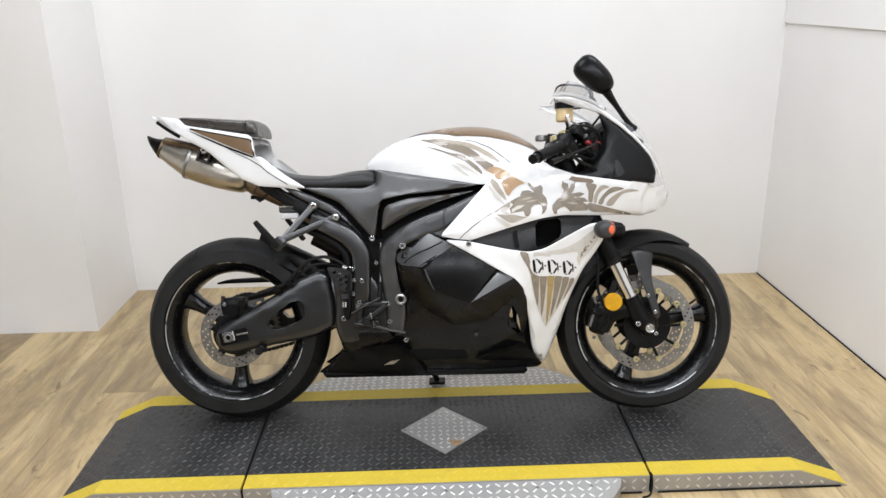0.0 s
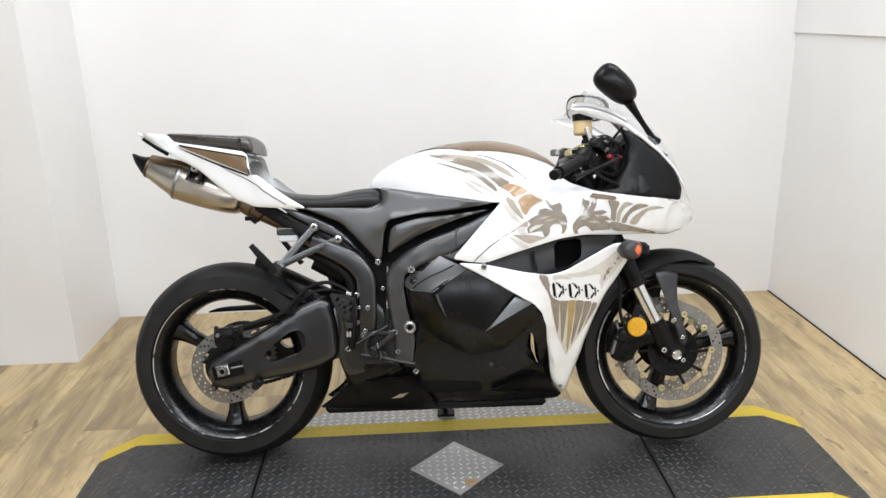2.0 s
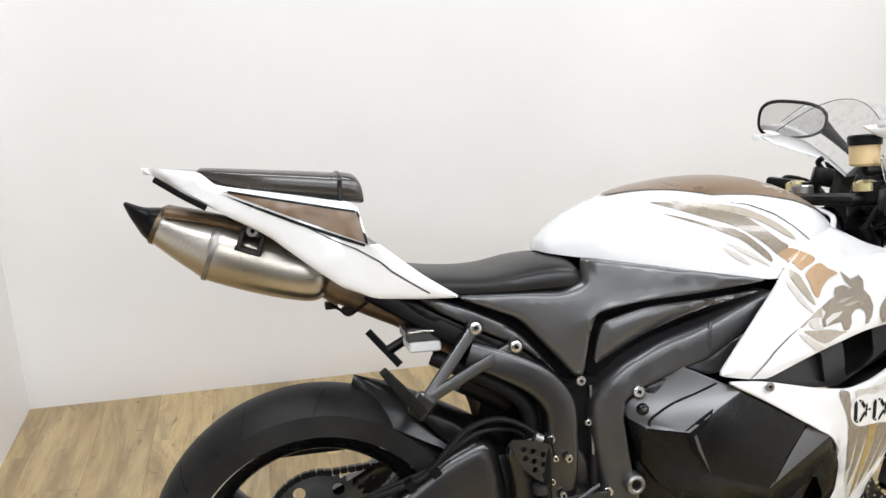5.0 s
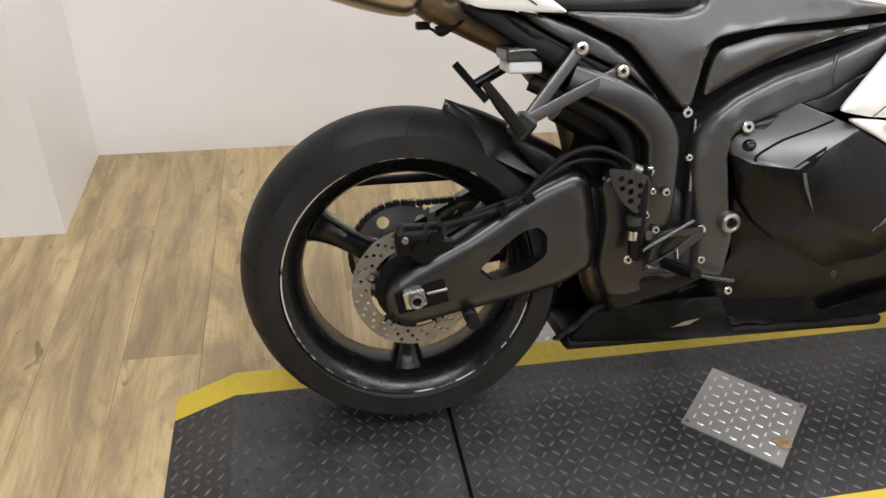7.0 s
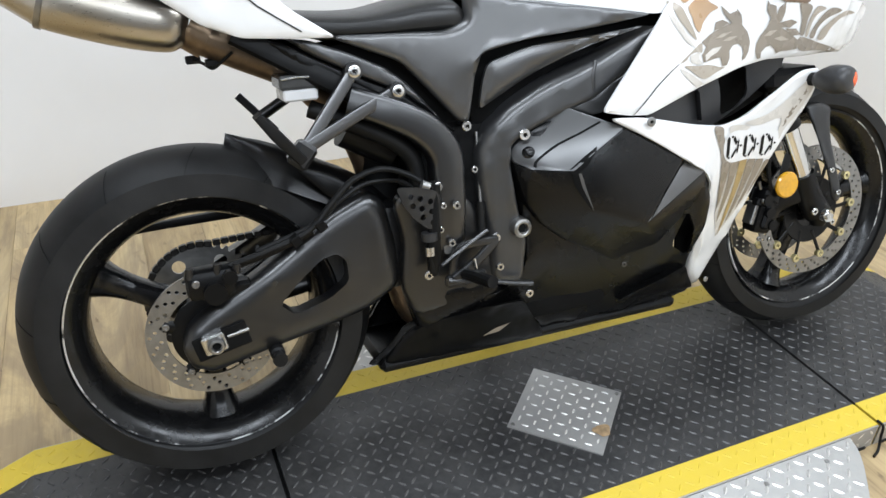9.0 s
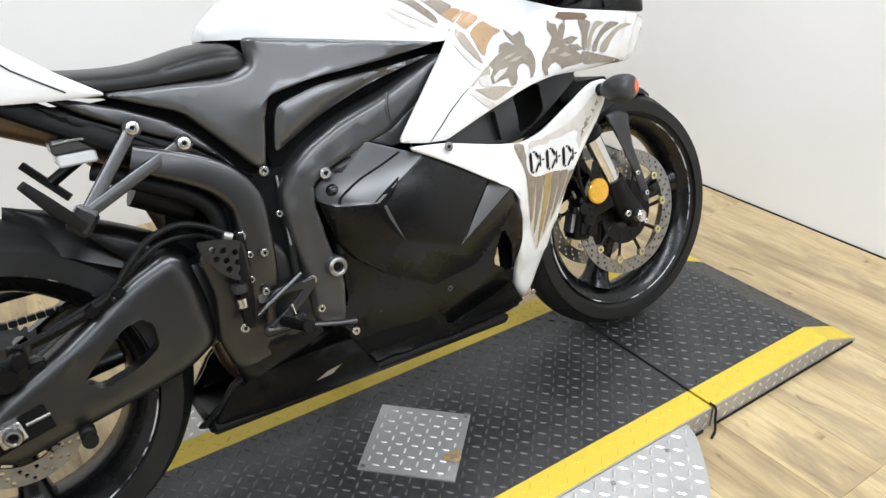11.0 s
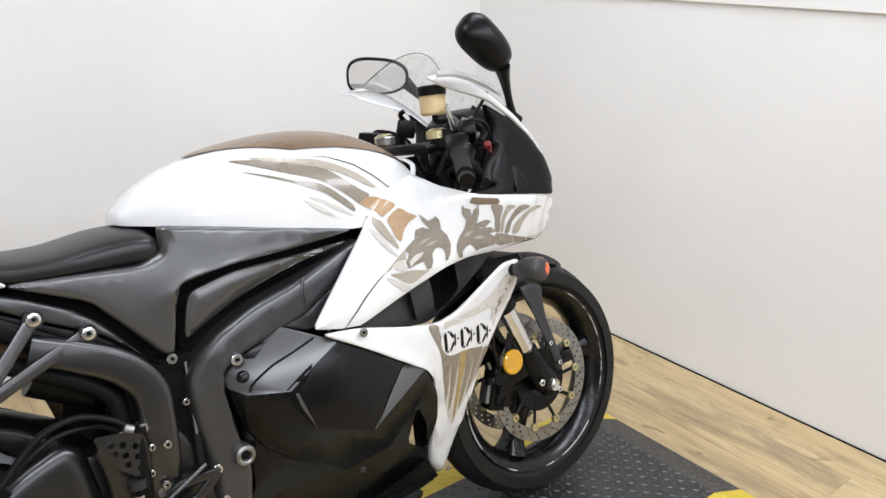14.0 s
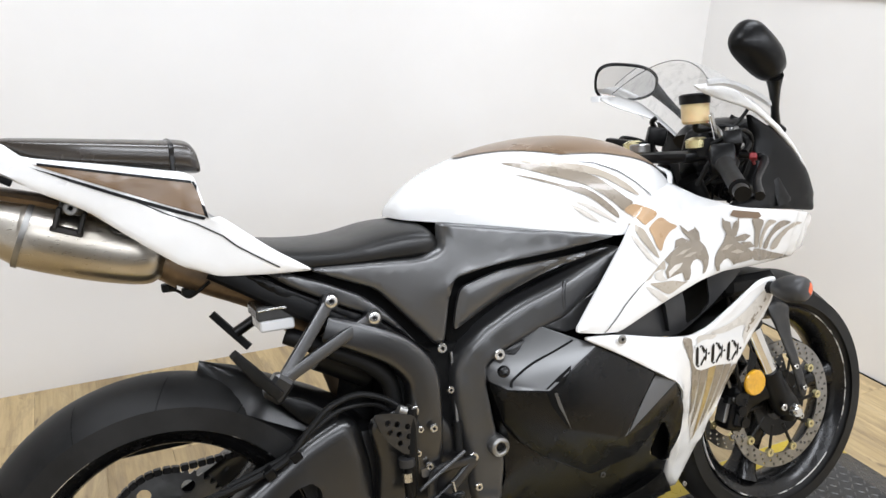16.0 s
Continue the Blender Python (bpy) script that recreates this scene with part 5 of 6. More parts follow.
side = [(0.662, 0.626, -0.198), (0.735, 0.600, -0.255), (0.80, 0.570, -0.268), (0.886, 0.512, -0.268), (0.945, 0.474, -0.255), (0.972, 0.42, -0.24), (0.974, 0.36, -0.225), (0.965, 0.285, -0.185), (0.985, 0.235, -0.150), (1.033, 0.180, -0.110), (1.015, 0.166, -0.105),
        (0.88, 0.163, -0.12), (0.726, 0.16, -0.105), (0.62, 0.152, -0.095), (0.48, 0.158, -0.09), (0.275, 0.162, -0.085), (0.33, 0.20, -0.09), (0.362, 0.24, -0.10), (0.45, 0.272, -0.14), (0.544, 0.295, -0.170), (0.588, 0.345, -0.183), (0.588, 0.42, -0.180), (0.570, 0.50, -0.172), (0.566, 0.565, -0.168), (0.59, 0.600, -0.178)]
window = [(0.926, 0.402, 0), (0.908, 0.326, 0), (0.955, 0.292, 0), (0.947, 0.355, 0)]
panel("side_fairing", side, FAIRING, bike, bulge=0.012, reach=0.05, thick=0.006, holes=[window], keep="side", label="scuffed satin charcoal side fairing", cut=0.25)
FOLD = {"a": (0.560, 0.558, -0.178), "a2": (0.572, 0.574, -0.181), "b": (0.662, 0.634, -0.203), "c": (0.746, 0.594, -0.272), "m": (0.6845, 0.557, -0.272), "d": (0.645, 0.529, -0.268), "e": (0.579, 0.535, -0.232), "e2": (0.562, 0.543, -0.196),
        "l0": (0.566, 0.520, -0.198), "l1": (0.578, 0.470, -0.206), "l2": (0.606, 0.426, -0.214), "l3": (0.652, 0.388, -0.222), "f": (0.676, 0.453, -0.266), "g0": (0.80, 0.562, -0.276), "g1": (0.874, 0.520, -0.275), "gb": (0.791, 0.414, -0.283),
        "r1": (0.884, 0.513, -0.262), "gt": (0.932, 0.488, -0.268), "h": (0.958, 0.450, -0.248), "k3": (0.922, 0.416, -0.246), "k2": (0.845, 0.352, -0.242), "k1": (0.745, 0.336, -0.234)}
# paler than the face below: the ceiling's reflection is put into the colour
facets("fairing_cap", {k: FOLD[k] for k in ("a", "a2", "b", "c", "m", "d", "e", "e2")}, [("a", "a2", "b", "c", "m", "d", "e", "e2")], CHARCOAL, bike, "charcoal upper fairing cap facet, painted paler for its ceiling reflection", 0.003, 0.012, "cap")
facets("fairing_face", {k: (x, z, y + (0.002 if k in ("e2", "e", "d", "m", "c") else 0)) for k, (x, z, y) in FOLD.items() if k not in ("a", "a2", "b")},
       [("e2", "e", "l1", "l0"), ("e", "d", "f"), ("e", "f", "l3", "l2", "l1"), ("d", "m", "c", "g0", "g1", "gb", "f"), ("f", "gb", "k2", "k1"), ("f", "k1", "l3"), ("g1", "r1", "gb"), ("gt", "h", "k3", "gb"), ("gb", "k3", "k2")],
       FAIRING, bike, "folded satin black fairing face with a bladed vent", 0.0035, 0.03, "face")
# same plastic as the face, coloured paler so this facet looks lit
facets("vent_blade", {k: FOLD[k] for k in ("r1", "gt", "gb")}, [("r1", "gt", "gb")], CHARCOAL, bike, "charcoal vent blade facet, painted paler to look lit", 0.0015, 0.012, "blade")
decal("cap_seam", [(0.716, 0.610), (0.672, 0.588), (0.636, 0.573), (0.606, 0.556), (0.591, 0.545), (0.5825, 0.534), (0.5855, 0.533), (0.594, 0.543), (0.608, 0.5535), (0.638, 0.5705), (0.674, 0.5855), (0.718, 0.608)], DARK, bike, 0.0009, 0.006, n=2)
# flat dark films paint the shade inside the vent slots
decal("vent_slot", [(0.692, 0.567), (0.664, 0.550), (0.632, 0.529), (0.648, 0.521), (0.670, 0.536)], DARK, bike, 0.0016, 0.008, "dark film painting the shade in a fairing vent slot", n=0)
decal("vent_slot", [(0.640, 0.525), (0.652, 0.524), (0.660, 0.498), (0.680, 0.452), (0.664, 0.475), (0.648, 0.500)], DARK, bike, 0.0012, 0.008, n=0)
decal("vent_lip", [(0.652, 0.524), (0.658, 0.524), (0.668, 0.494), (0.684, 0.450), (0.660, 0.498)], CHARCOAL, bike, 0.0016, 0.008, n=0)
# dark film that paints the shaded step beside the blade
decal("blade_gap", [(0.877, 0.517), (0.884, 0.511), (0.840, 0.465), (0.793, 0.413), (0.834, 0.468)], DARK, bike, 0.0012, 0.008, n=0)
part("belly_pan", box((0.30, -0.10, 0.15), (0.98, 0.10, 0.175), 0.01), BLACK, bike)
panel("belly_side_tail", [(0.30, 0.162, -0.10), (0.48, 0.155, -0.108), (0.66, 0.15, -0.115), (0.60, 0.235, -0.165), (0.575, 0.275, -0.188), (0.50, 0.268, -0.17), (0.40, 0.25, -0.14), (0.36, 0.235, -0.12)], BELLY, bike, 0.006, 0.03, 0.006, keep="belly", label="black belly fairing, darkened for the shade beneath")
decal("belly_badge", [(0.505, 0.196), (0.53, 0.210), (0.560, 0.216), (0.54, 0.2)], TAUPE, bike, 0.0012, 0.01, n=0)
for x, z in ((0.811, 0.296), (0.955, 0.225)):
    bolt(bike, x, surface_y(x, z) - TUCK * x, z, 0.006, SPAR, 0.003)
lean = Vector((0, -1, 0)).rotation_difference(Vector((-0.56, -1, 0.70)).normalized()).to_matrix().to_4x4()
part("fairing_stud", lathe([(1e-4, 0.002), (0.012, 0.002), (0.0115, -0.001), (0.008, -0.0045), (0.004, -0.006), (1e-4, -0.0065)], 20, Matrix.Translation((0.588, surface_y(0.588, 0.560), 0.560)) @ lean, closed=False), RIM, bike, "glossy black fairing stud")
# added dark plate, stands for the shade behind the fairing window
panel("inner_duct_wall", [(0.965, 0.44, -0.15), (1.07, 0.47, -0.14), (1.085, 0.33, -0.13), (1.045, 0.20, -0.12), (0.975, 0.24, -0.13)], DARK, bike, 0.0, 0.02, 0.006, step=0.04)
panel("lower_duct", [(0.90, 0.255, -0.195), (0.965, 0.265, -0.180), (1.03, 0.182, -0.118), (0.93, 0.200, -0.150), (0.80, 0.21, -0.160)], BELLY, bike, 0.006, 0.02, 0.02, cut=0.2)

# upper fairing and nose
upper = [(1.022, 0.862, -0.158), (1.06, 0.830, -0.205), (1.13, 0.803, -0.238), (1.218, 0.789, -0.242), (1.30, 0.777, -0.236), (1.355, 0.767, -0.222), (1.41, 0.755, -0.185), (1.45, 0.742, -0.13), (1.468, 0.73, -0.06), (1.455, 0.705, -0.11), (1.41, 0.682, -0.155), (1.352, 0.667, -0.178),
         (1.28, 0.673, -0.205), (1.185, 0.674, -0.225), (1.09, 0.678, -0.238), (1.02, 0.670, -0.247), (0.909, 0.641, -0.256), (0.80, 0.609, -0.268), (0.757, 0.613, -0.268), (0.704, 0.624, -0.266), (0.77, 0.695, -0.255), (0.838, 0.768, -0.243), (0.875, 0.81, -0.232), (0.945, 0.848, -0.212)]
panel("upper_fairing", upper, WHITE, bike, bulge=0.012, reach=0.05, thick=0.006, keep="upper", label="white gloss upper fairing with taupe graphics", cut=0.2)
panel("headlight_shelf", [(1.28, 0.685, -0.17), (1.35, 0.68, -0.15), (1.44, 0.712, -0.08), (1.38, 0.72, -0.08), (1.30, 0.70, -0.12)], BLACK, bike, 0.002, 0.02, 0.03, step=0.03)
nose = bmesh.new()
rows = []
for x, z, w in smooth_line([(1.345, 0.770, 0.175), (1.40, 0.760, 0.14), (1.445, 0.747, 0.085), (1.466, 0.735, 0.02)], 4):
    rows.append([nose.verts.new((x, v * w, z - 0.004)) for v in np.linspace(-1, 1, 9)])
low = []
for x, z, w in smooth_line([(1.335, 0.668, 0.13), (1.40, 0.682, 0.105), (1.445, 0.702, 0.065), (1.464, 0.722, 0.02)], 4):
    low.append([nose.verts.new((x, v * w, z)) for v in np.linspace(-1, 1, 9)])
for grid in (rows, low):
    for a, b in zip(grid, grid[1:]):
        for k in range(8):
            nose.faces.new((a[k], a[k + 1], b[k + 1], b[k]))
for k in range(8):
    nose.faces.new((rows[-1][k], rows[-1][k + 1], low[-1][k + 1], low[-1][k]))
part("nose", nose, WHITE, bike)
lower_white = [(0.792, 0.606, -0.272), (0.907, 0.578, -0.266), (0.98, 0.566, -0.258), (1.03, 0.576, -0.256), (1.087, 0.606, -0.258), (1.172, 0.650, -0.256), (1.218, 0.652, -0.256), (1.216, 0.60, -0.243), (1.186, 0.552, -0.234), (1.150, 0.500, -0.222), (1.112, 0.406, -0.188), (1.074, 0.273, -0.130), (1.037, 0.178, -0.100),
               (0.996, 0.226, -0.138), (0.978, 0.357, -0.202), (0.962, 0.452, -0.254), (0.935, 0.485, -0.268), (0.888, 0.512, -0.276), (0.80, 0.566, -0.278), (0.712, 0.613, -0.270)]
panel("lower_white_fairing", lower_white, WHITE, bike, bulge=0.008, reach=0.014, thick=0.006, keep="lower", cut=0.3, label="white gloss lower fairing wing with spear graphics")
panel("intake_panel", [(0.79, 0.604, -0.252), (0.91, 0.644, -0.225), (1.06, 0.676, -0.19), (1.20, 0.676, -0.18), (1.19, 0.65, -0.18), (1.09, 0.60, -0.2), (0.99, 0.56, -0.215), (0.90, 0.572, -0.235)], FENDER, bike, 0.0, 0.02, 0.004, holes=[[(1.005, 0.658, 0), (1.005, 0.575, 0), (1.05, 0.585, 0), (1.09, 0.61, 0), (1.09, 0.668, 0)]], label="dark intake duct panel")
# added dark sheet, stands for the shade deep in the intake
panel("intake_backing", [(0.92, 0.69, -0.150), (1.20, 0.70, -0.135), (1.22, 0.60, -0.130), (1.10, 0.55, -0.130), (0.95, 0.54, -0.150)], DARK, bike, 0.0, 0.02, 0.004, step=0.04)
panel("intake_vane", [(0.944, 0.577, -0.238), (0.936, 0.632, -0.238), (0.948, 0.634, -0.215), (0.954, 0.577, -0.222)], FENDER, bike, 0.0, 0.02, 0.01, step=0.02)
bolt(bike, 0.792, -0.285, 0.600, 0.0085, STEEL, 0.003)
bolt(bike, 1.018, -0.180, 0.222, 0.0055, STEEL, 0.003)

# inner cowl and screen
cowl = [(1.215, 0.990, -0.190), (1.278, 0.948, -0.205), (1.328, 0.904, -0.208), (1.372, 0.858, -0.206), (1.392, 0.805, -0.206), (1.384, 0.768, -0.212), (1.30, 0.780, -0.226), (1.22, 0.790, -0.232), (1.12, 0.803, -0.225), (1.18, 0.825, -0.21), (1.225, 0.885, -0.195), (1.232, 0.94, -0.185)]
panel("inner_cowl", cowl, BLACK, bike, 0.008, 0.03, 0.006, label="black inner cowl panel", cut=0.2)
panel("cowl_duct", [(1.27, 0.86, -0.212), (1.30, 0.80, -0.228), (1.25, 0.79, -0.236), (1.255, 0.82, -0.222), (1.245, 0.85, -0.21)], BLACK, bike, 0.004, 0.02, 0.01, cut=0.2)
blade = [(1.062, 1.050, -0.199), (1.11, 1.054, -0.198), (1.17, 1.038, -0.20), (1.23, 1.001, -0.205), (1.285, 0.958, -0.210), (1.335, 0.911, -0.208), (1.38, 0.860, -0.20), (1.415, 0.80, -0.17), (1.445, 0.745, -0.13), (1.410, 0.796, -0.178), (1.373, 0.857, -0.203), (1.328, 0.906, -0.209), (1.276, 0.951, -0.210), (1.222, 0.990, -0.205), (1.185, 1.004, -0.203), (1.13, 1.020, -0.20), (1.09, 1.034, -0.199)]
panel("screen_flank", blade, WHITE, bike, 0.004, 0.01, 0.005, step=0.012, cut=0.15, label="white screen surround flank")
for s in (1, -1):
    bm = bmesh.new()
    rows = []
    for x, z, w, wi in smooth_line([(1.064, 1.048, 0.196, 0.192), (1.11, 1.048, 0.196, 0.184), (1.16, 1.034, 0.198, 0.186), (1.20, 1.014, 0.200, 0.192), (1.222, 0.998, 0.203, 0.199)], 4):
        rows.append([bm.verts.new((x, s * -(w + (wi - w) * u), z + 0.012 * math.sin(math.pi * u) - 0.004 * u)) for u in np.linspace(0, 1, 6)])
    for p, q in zip(rows, rows[1:]):
        for k in range(5):
            bm.faces.new((p[k], p[k + 1], q[k + 1], q[k]))
    bmesh.ops.solidify(bm, geom=bm.faces[:], thickness=0.003)
    part("screen_shelf", bm, WHITE, bike)
bm = bmesh.new()
rows = []
for x, z, w, rise in smooth_line([(1.10, 1.060, 0.158, 0.055), (1.16, 1.042, 0.158, 0.06), (1.225, 1.0, 0.16, 0.06), (1.29, 0.95, 0.162, 0.06), (1.35, 0.885, 0.155, 0.052), (1.405, 0.81, 0.125, 0.035), (1.445, 0.748, 0.08, 0.015)], 5):
    rows.append([bm.verts.new((x + rise * 0.7 * (1 - v * v), v * w, z + rise * (1 - v * v))) for v in np.linspace(-1, 1, 17)])
for a, b in zip(rows, rows[1:]):
    for k in range(16):
        bm.faces.new((a[k], a[k + 1], b[k + 1], b[k]))
bmesh.ops.solidify(bm, geom=bm.faces[:], thickness=0.0025)
screen_ob = part("windscreen", bm, SCREEN, bike, "clear curved windscreen")
screen_ob.visible_shadow = False
part("screen_edge", sweep([(1.10 + 0.055 * 0.7 * (1 - v * v), v * 0.158, 1.060 + 0.055 * (1 - v * v)) for v in np.linspace(-1, 1, 15)], (0.0009, 0.0009), n=6), GREYBOX, screen_ob, "dark screen edge")
panel("instrument_shroud", [(1.20, 0.97, -0.06), (1.30, 0.94, -0.09), (1.38, 0.86, -0.10), (1.40, 0.78, -0.10), (1.22, 0.80, -0.10), (1.17, 0.88, -0.06)], BLACK, bike, 0.01, 0.03, 0.05, solid=0.0)
part("cowl_stay", sweep([(1.26, -0.05, 0.985), (1.32, -0.10, 0.93), (1.36, -0.12, 0.90)], 0.006, n=8), BLACK, bike)

# mirrors: the near one is folded in, the far one faces the rear
def mirror(c, d, up, foot, half, tall, face=1):
    c, d, up, foot = Vector(c), Vector(d).normalized(), Vector(up), Vector(foot)
    up = (up - d * up.dot(d)).normalized()
    nrm = up.cross(d) * face                                # the way the glass faces
    bm = bmesh.new()
    rings = []
    for depth, k in ((-0.004, 0.94), (0.0, 1.0), (0.012, 1.0), (0.028, 0.9), (0.040, 0.68), (0.047, 0.36), (0.049, 0.12)):
        ring = []
        for i in range(32):
            a = 2 * math.pi * i / 32
            ca, sa = math.cos(a), math.sin(a)
            u = math.copysign(abs(ca) ** 0.72, ca) * half * k
            w = math.copysign(abs(sa) ** 0.72, sa) * (tall - 0.007 * ca) * k
            ring.append(bm.verts.new(c + d * u + up * w - nrm * depth))
        rings.append(ring)
    for a, b in zip(rings, rings[1:]):
        for i in range(32):
            bm.faces.new((a[i], a[(i + 1) % 32], b[(i + 1) % 32], b[i]))
    bm.faces.new(rings[0]); bm.faces.new(rings[-1])
    ob = part("mirror", bm, BLACK, bike, "black rear-view mirror on a stalk", 50)
    bm = bmesh.new()
    bm.faces.new([bm.verts.new(c + d * (math.copysign(abs(math.cos(a)) ** 0.72, math.cos(a)) * (half - 0.007)) + up * (math.copysign(abs(math.sin(a)) ** 0.72, math.sin(a)) * (tall - 0.007 - 0.006 * math.cos(a))) + nrm * 0.005) for a in np.linspace(0, 2 * math.pi, 33)[:-1]])
    part("mirror_glass", bm, MIRROR, ob, "silver mirror glass", 0)
    root = c + d * (half - 0.012) - nrm * 0.015 - up * 0.012
    mid = root + (foot - root) * 0.28
    part("stalk", sweep([root, mid, root + (foot - root) * 0.65, foot], [(0.019, 0.016), (0.012, 0.011), (0.0085, 0.008), (0.012, 0.010)], n=14), BLACK, ob)
    part("stalk_foot", box((-0.018, -0.014, -0.010), (0.018, 0.014, 0.010), 0.005, pose(foot.x + 0.004, foot.y, foot.z - 0.004, 0, 35)), BLACK, ob)


mirror((1.193, -0.188, 1.106), (0.70, -0.10, -0.70), (0.6, 0.0, 0.6), (1.318, -0.122, 0.955), 0.068, 0.041)
mirror((1.190, 0.222, 1.090), (0.78, -0.60, -0.12), (-0.09, -0.12, 1.0), (1.318, 0.122, 0.962), 0.078, 0.046, -1)

# bars, levers, controls
for s in (1, -1):
    a, b = Vector((1.115, s * -0.17, 0.905)), Vector((0.992, s * -0.345, 0.852))
    if s < 0:
        a, b = Vector((1.12, 0.17, 0.905)), Vector((1.03, 0.335, 0.86))
    d = (b - a)
    bar = part("handlebar", between(Vector((1.15, s * -0.10, 0.925)), b, 0.0105, 14), BLACK, bike)
    part("grip", sweep([a + d * 0.28, a + d * 0.32, a + d * 0.93, a + d * 0.95], [(0.019, 0.019), (0.0165, 0.0165), (0.0165, 0.0165), (0.0185, 0.0185)], n=18, straight=True), RUBBER, bar)
    part("bar_end", between(b, b + d * 0.09, 0.0145, 16), BLACK, bar)
    part("switch_housing", box((-0.03, -0.024, -0.024), (0.03, 0.024, 0.024), 0.008, Matrix.Translation(a + d * 0.08) @ pose(0, 0, 0, 0, 25, s * 52), seg=2), BLACK, bar)
    part("lever", sweep([a + Vector((0.05, 0, 0.0)), a + Vector((0.075, s * -0.04, -0.01)), a + d * 0.6 + Vector((0.062, 0, -0.012)), a + d * 1.0 + Vector((0.045, 0, -0.014))], [(0.010, 0.007), (0.009, 0.006), (0.008, 0.0055), (0.009, 0.009)], n=10), BLACK, bar)
    part("bar_clamp", lathe([(0.02, -0.018), (0.034, -0.018), (0.034, 0.018), (0.02, 0.018)], 20, Matrix.Translation((1.135, s * -0.105, 0.925)) @ pose(0, 0, 0, 90)), BLACK, bike)
    part("cable", sweep([(1.11, s * -0.15, 0.93), (1.15, s * -0.19, 0.955), (1.21, s * -0.16, 0.93), (1.22, s * -0.12, 0.86), (1.2, s * -0.1, 0.80)], 0.0045, n=8), RUBBER, bike)
    part("cable", sweep([(1.10, s * -0.20, 0.895), (1.13, s * -0.22, 0.85), (1.19, s * -0.19, 0.82), (1.22, s * -0.12, 0.80)], 0.005, n=8), RUBBER, bike)
part("kill_switch", box((-0.010, -0.007, -0.006), (0.010, 0.007, 0.006), 0.002, pose(1.172, -0.20, 0.90, 0, 20, 40)), RED, bike, "red engine stop switch")
part("switch_wire", sweep([(1.168, -0.2, 0.90), (1.19, -0.185, 0.885), (1.2, -0.17, 0.905), (1.215, -0.16, 0.90)], 0.003, n=6), RED, bike)
part("upper_fork_clamp", box((1.07, -0.12, 0.895), (1.16, 0.12, 0.918), 0.010, pose(0, 0, 0, 0, 0), seg=2), BLACK, bike, "black upper triple clamp")
for s in (1, -1):
    part("fork_cap", lathe([(1e-4, 0.0), (0.024, 0.0), (0.024, 0.016), (0.012, 0.022), (1e-4, 0.022)], 20, Matrix.Translation((1.115, s * -0.105, 0.925)) @ pose(0, 0, 0, 90), closed=False), GOLD, bike)
part("ignition_barrel", lathe(disc_profile(0.022, 0, 0.02, 0.003), 18, Matrix.Translation((1.05, 0.0, 0.92)) @ pose(0, 0, 0, 90), closed=False), STEEL, bike)
part("instrument_hood", sweep([(1.22, 0, 0.935), (1.27, 0, 0.955), (1.33, 0, 0.93)], [(0.09, 0.02), (0.10, 0.03), (0.08, 0.03)], n=16, power=3), BLACK, bike)
for k in range(3):
    part("wire_loom", sweep([(1.08 + 0.02 * k, -0.14, 0.85), (1.10 + 0.02 * k, -0.16 - 0.01 * k, 0.90 - 0.02 * k), (1.16 + 0.015 * k, -0.13, 0.91 - 0.03 * k), (1.21, -0.1, 0.86)], 0.005, n=8), RUBBER, bike)
res_ob = part("brake_reservoir", lathe([(1e-4, -0.05), (0.024, -0.05), (0.028, -0.045), (0.029, 0.0), (1e-4, 0.0)], 24, Matrix.Translation((1.112, -0.105, 1.024)) @ pose(0, 0, 0, 90), closed=False), FLUID, bike, "yellowed brake fluid reservoir with black cap")
part("cap", lathe([(1e-4, -0.012), (0.031, -0.012), (0.032, 0.006), (0.028, 0.009), (1e-4, 0.009)], 24, Matrix.Translation((1.112, -0.105, 1.027)) @ pose(0, 0, 0, 90), closed=False), BLACK, res_ob)
part("reservoir_stay", sweep([(1.118, -0.108, 0.980), (1.15, -0.125, 0.960), (1.152, -0.140, 0.925)], (0.009, 0.004), n=8), STEEL, bike)
part("reservoir_hose", sweep([(1.12, -0.10, 0.985), (1.13, -0.09, 0.96), (1.18, -0.12, 0.965), (1.20, -0.16, 0.93), (1.17, -0.18, 0.91)], 0.006, n=8), RUBBER, bike)
part("brake_master", box((-0.04, -0.018, -0.016), (0.04, 0.018, 0.016), 0.006, pose(1.15, -0.165, 0.93, 0, 20, 50), seg=2), BLACK, bike)
part("clutch_perch", box((-0.03, -0.02, -0.014), (0.03, 0.02, 0.018), 0.006, pose(1.12, 0.17, 0.935, 0, 10, -50), seg=2), BLACK, bike)

rng_c = random.Random(11)
for k in range(9):
    x0, y0, z0 = 1.09 + 0.012 * k, -0.10 - 0.01 * rng_c.random() * 6, 0.86 + 0.06 * rng_c.random()
    pts = [(x0, y0, z0)]
    for q in range(3):
        x0, y0, z0 = x0 + rng_c.uniform(0.005, 0.05), y0 + rng_c.uniform(-0.02, 0.035), z0 + rng_c.uniform(-0.05, 0.045)
        pts.append((x0, y0, z0))
    part("control_cable", sweep(pts, rng_c.choice((0.003, 0.004, 0.0055)), n=7), RUBBER, bike)
part("reservoir_bracket", box((-0.007, -0.003, -0.03), (0.007, 0.003, 0.026), 0.002, pose(1.122, -0.145, 0.968, 0, -22, 20)), CHROME, bike, "bright reservoir bracket")
part("clutch_lever_perch", box((-0.022, -0.016, -0.02), (0.022, 0.016, 0.022), 0.006, pose(1.165, 0.085, 0.952, 0, 15, -30), seg=2), BLACK, bike)
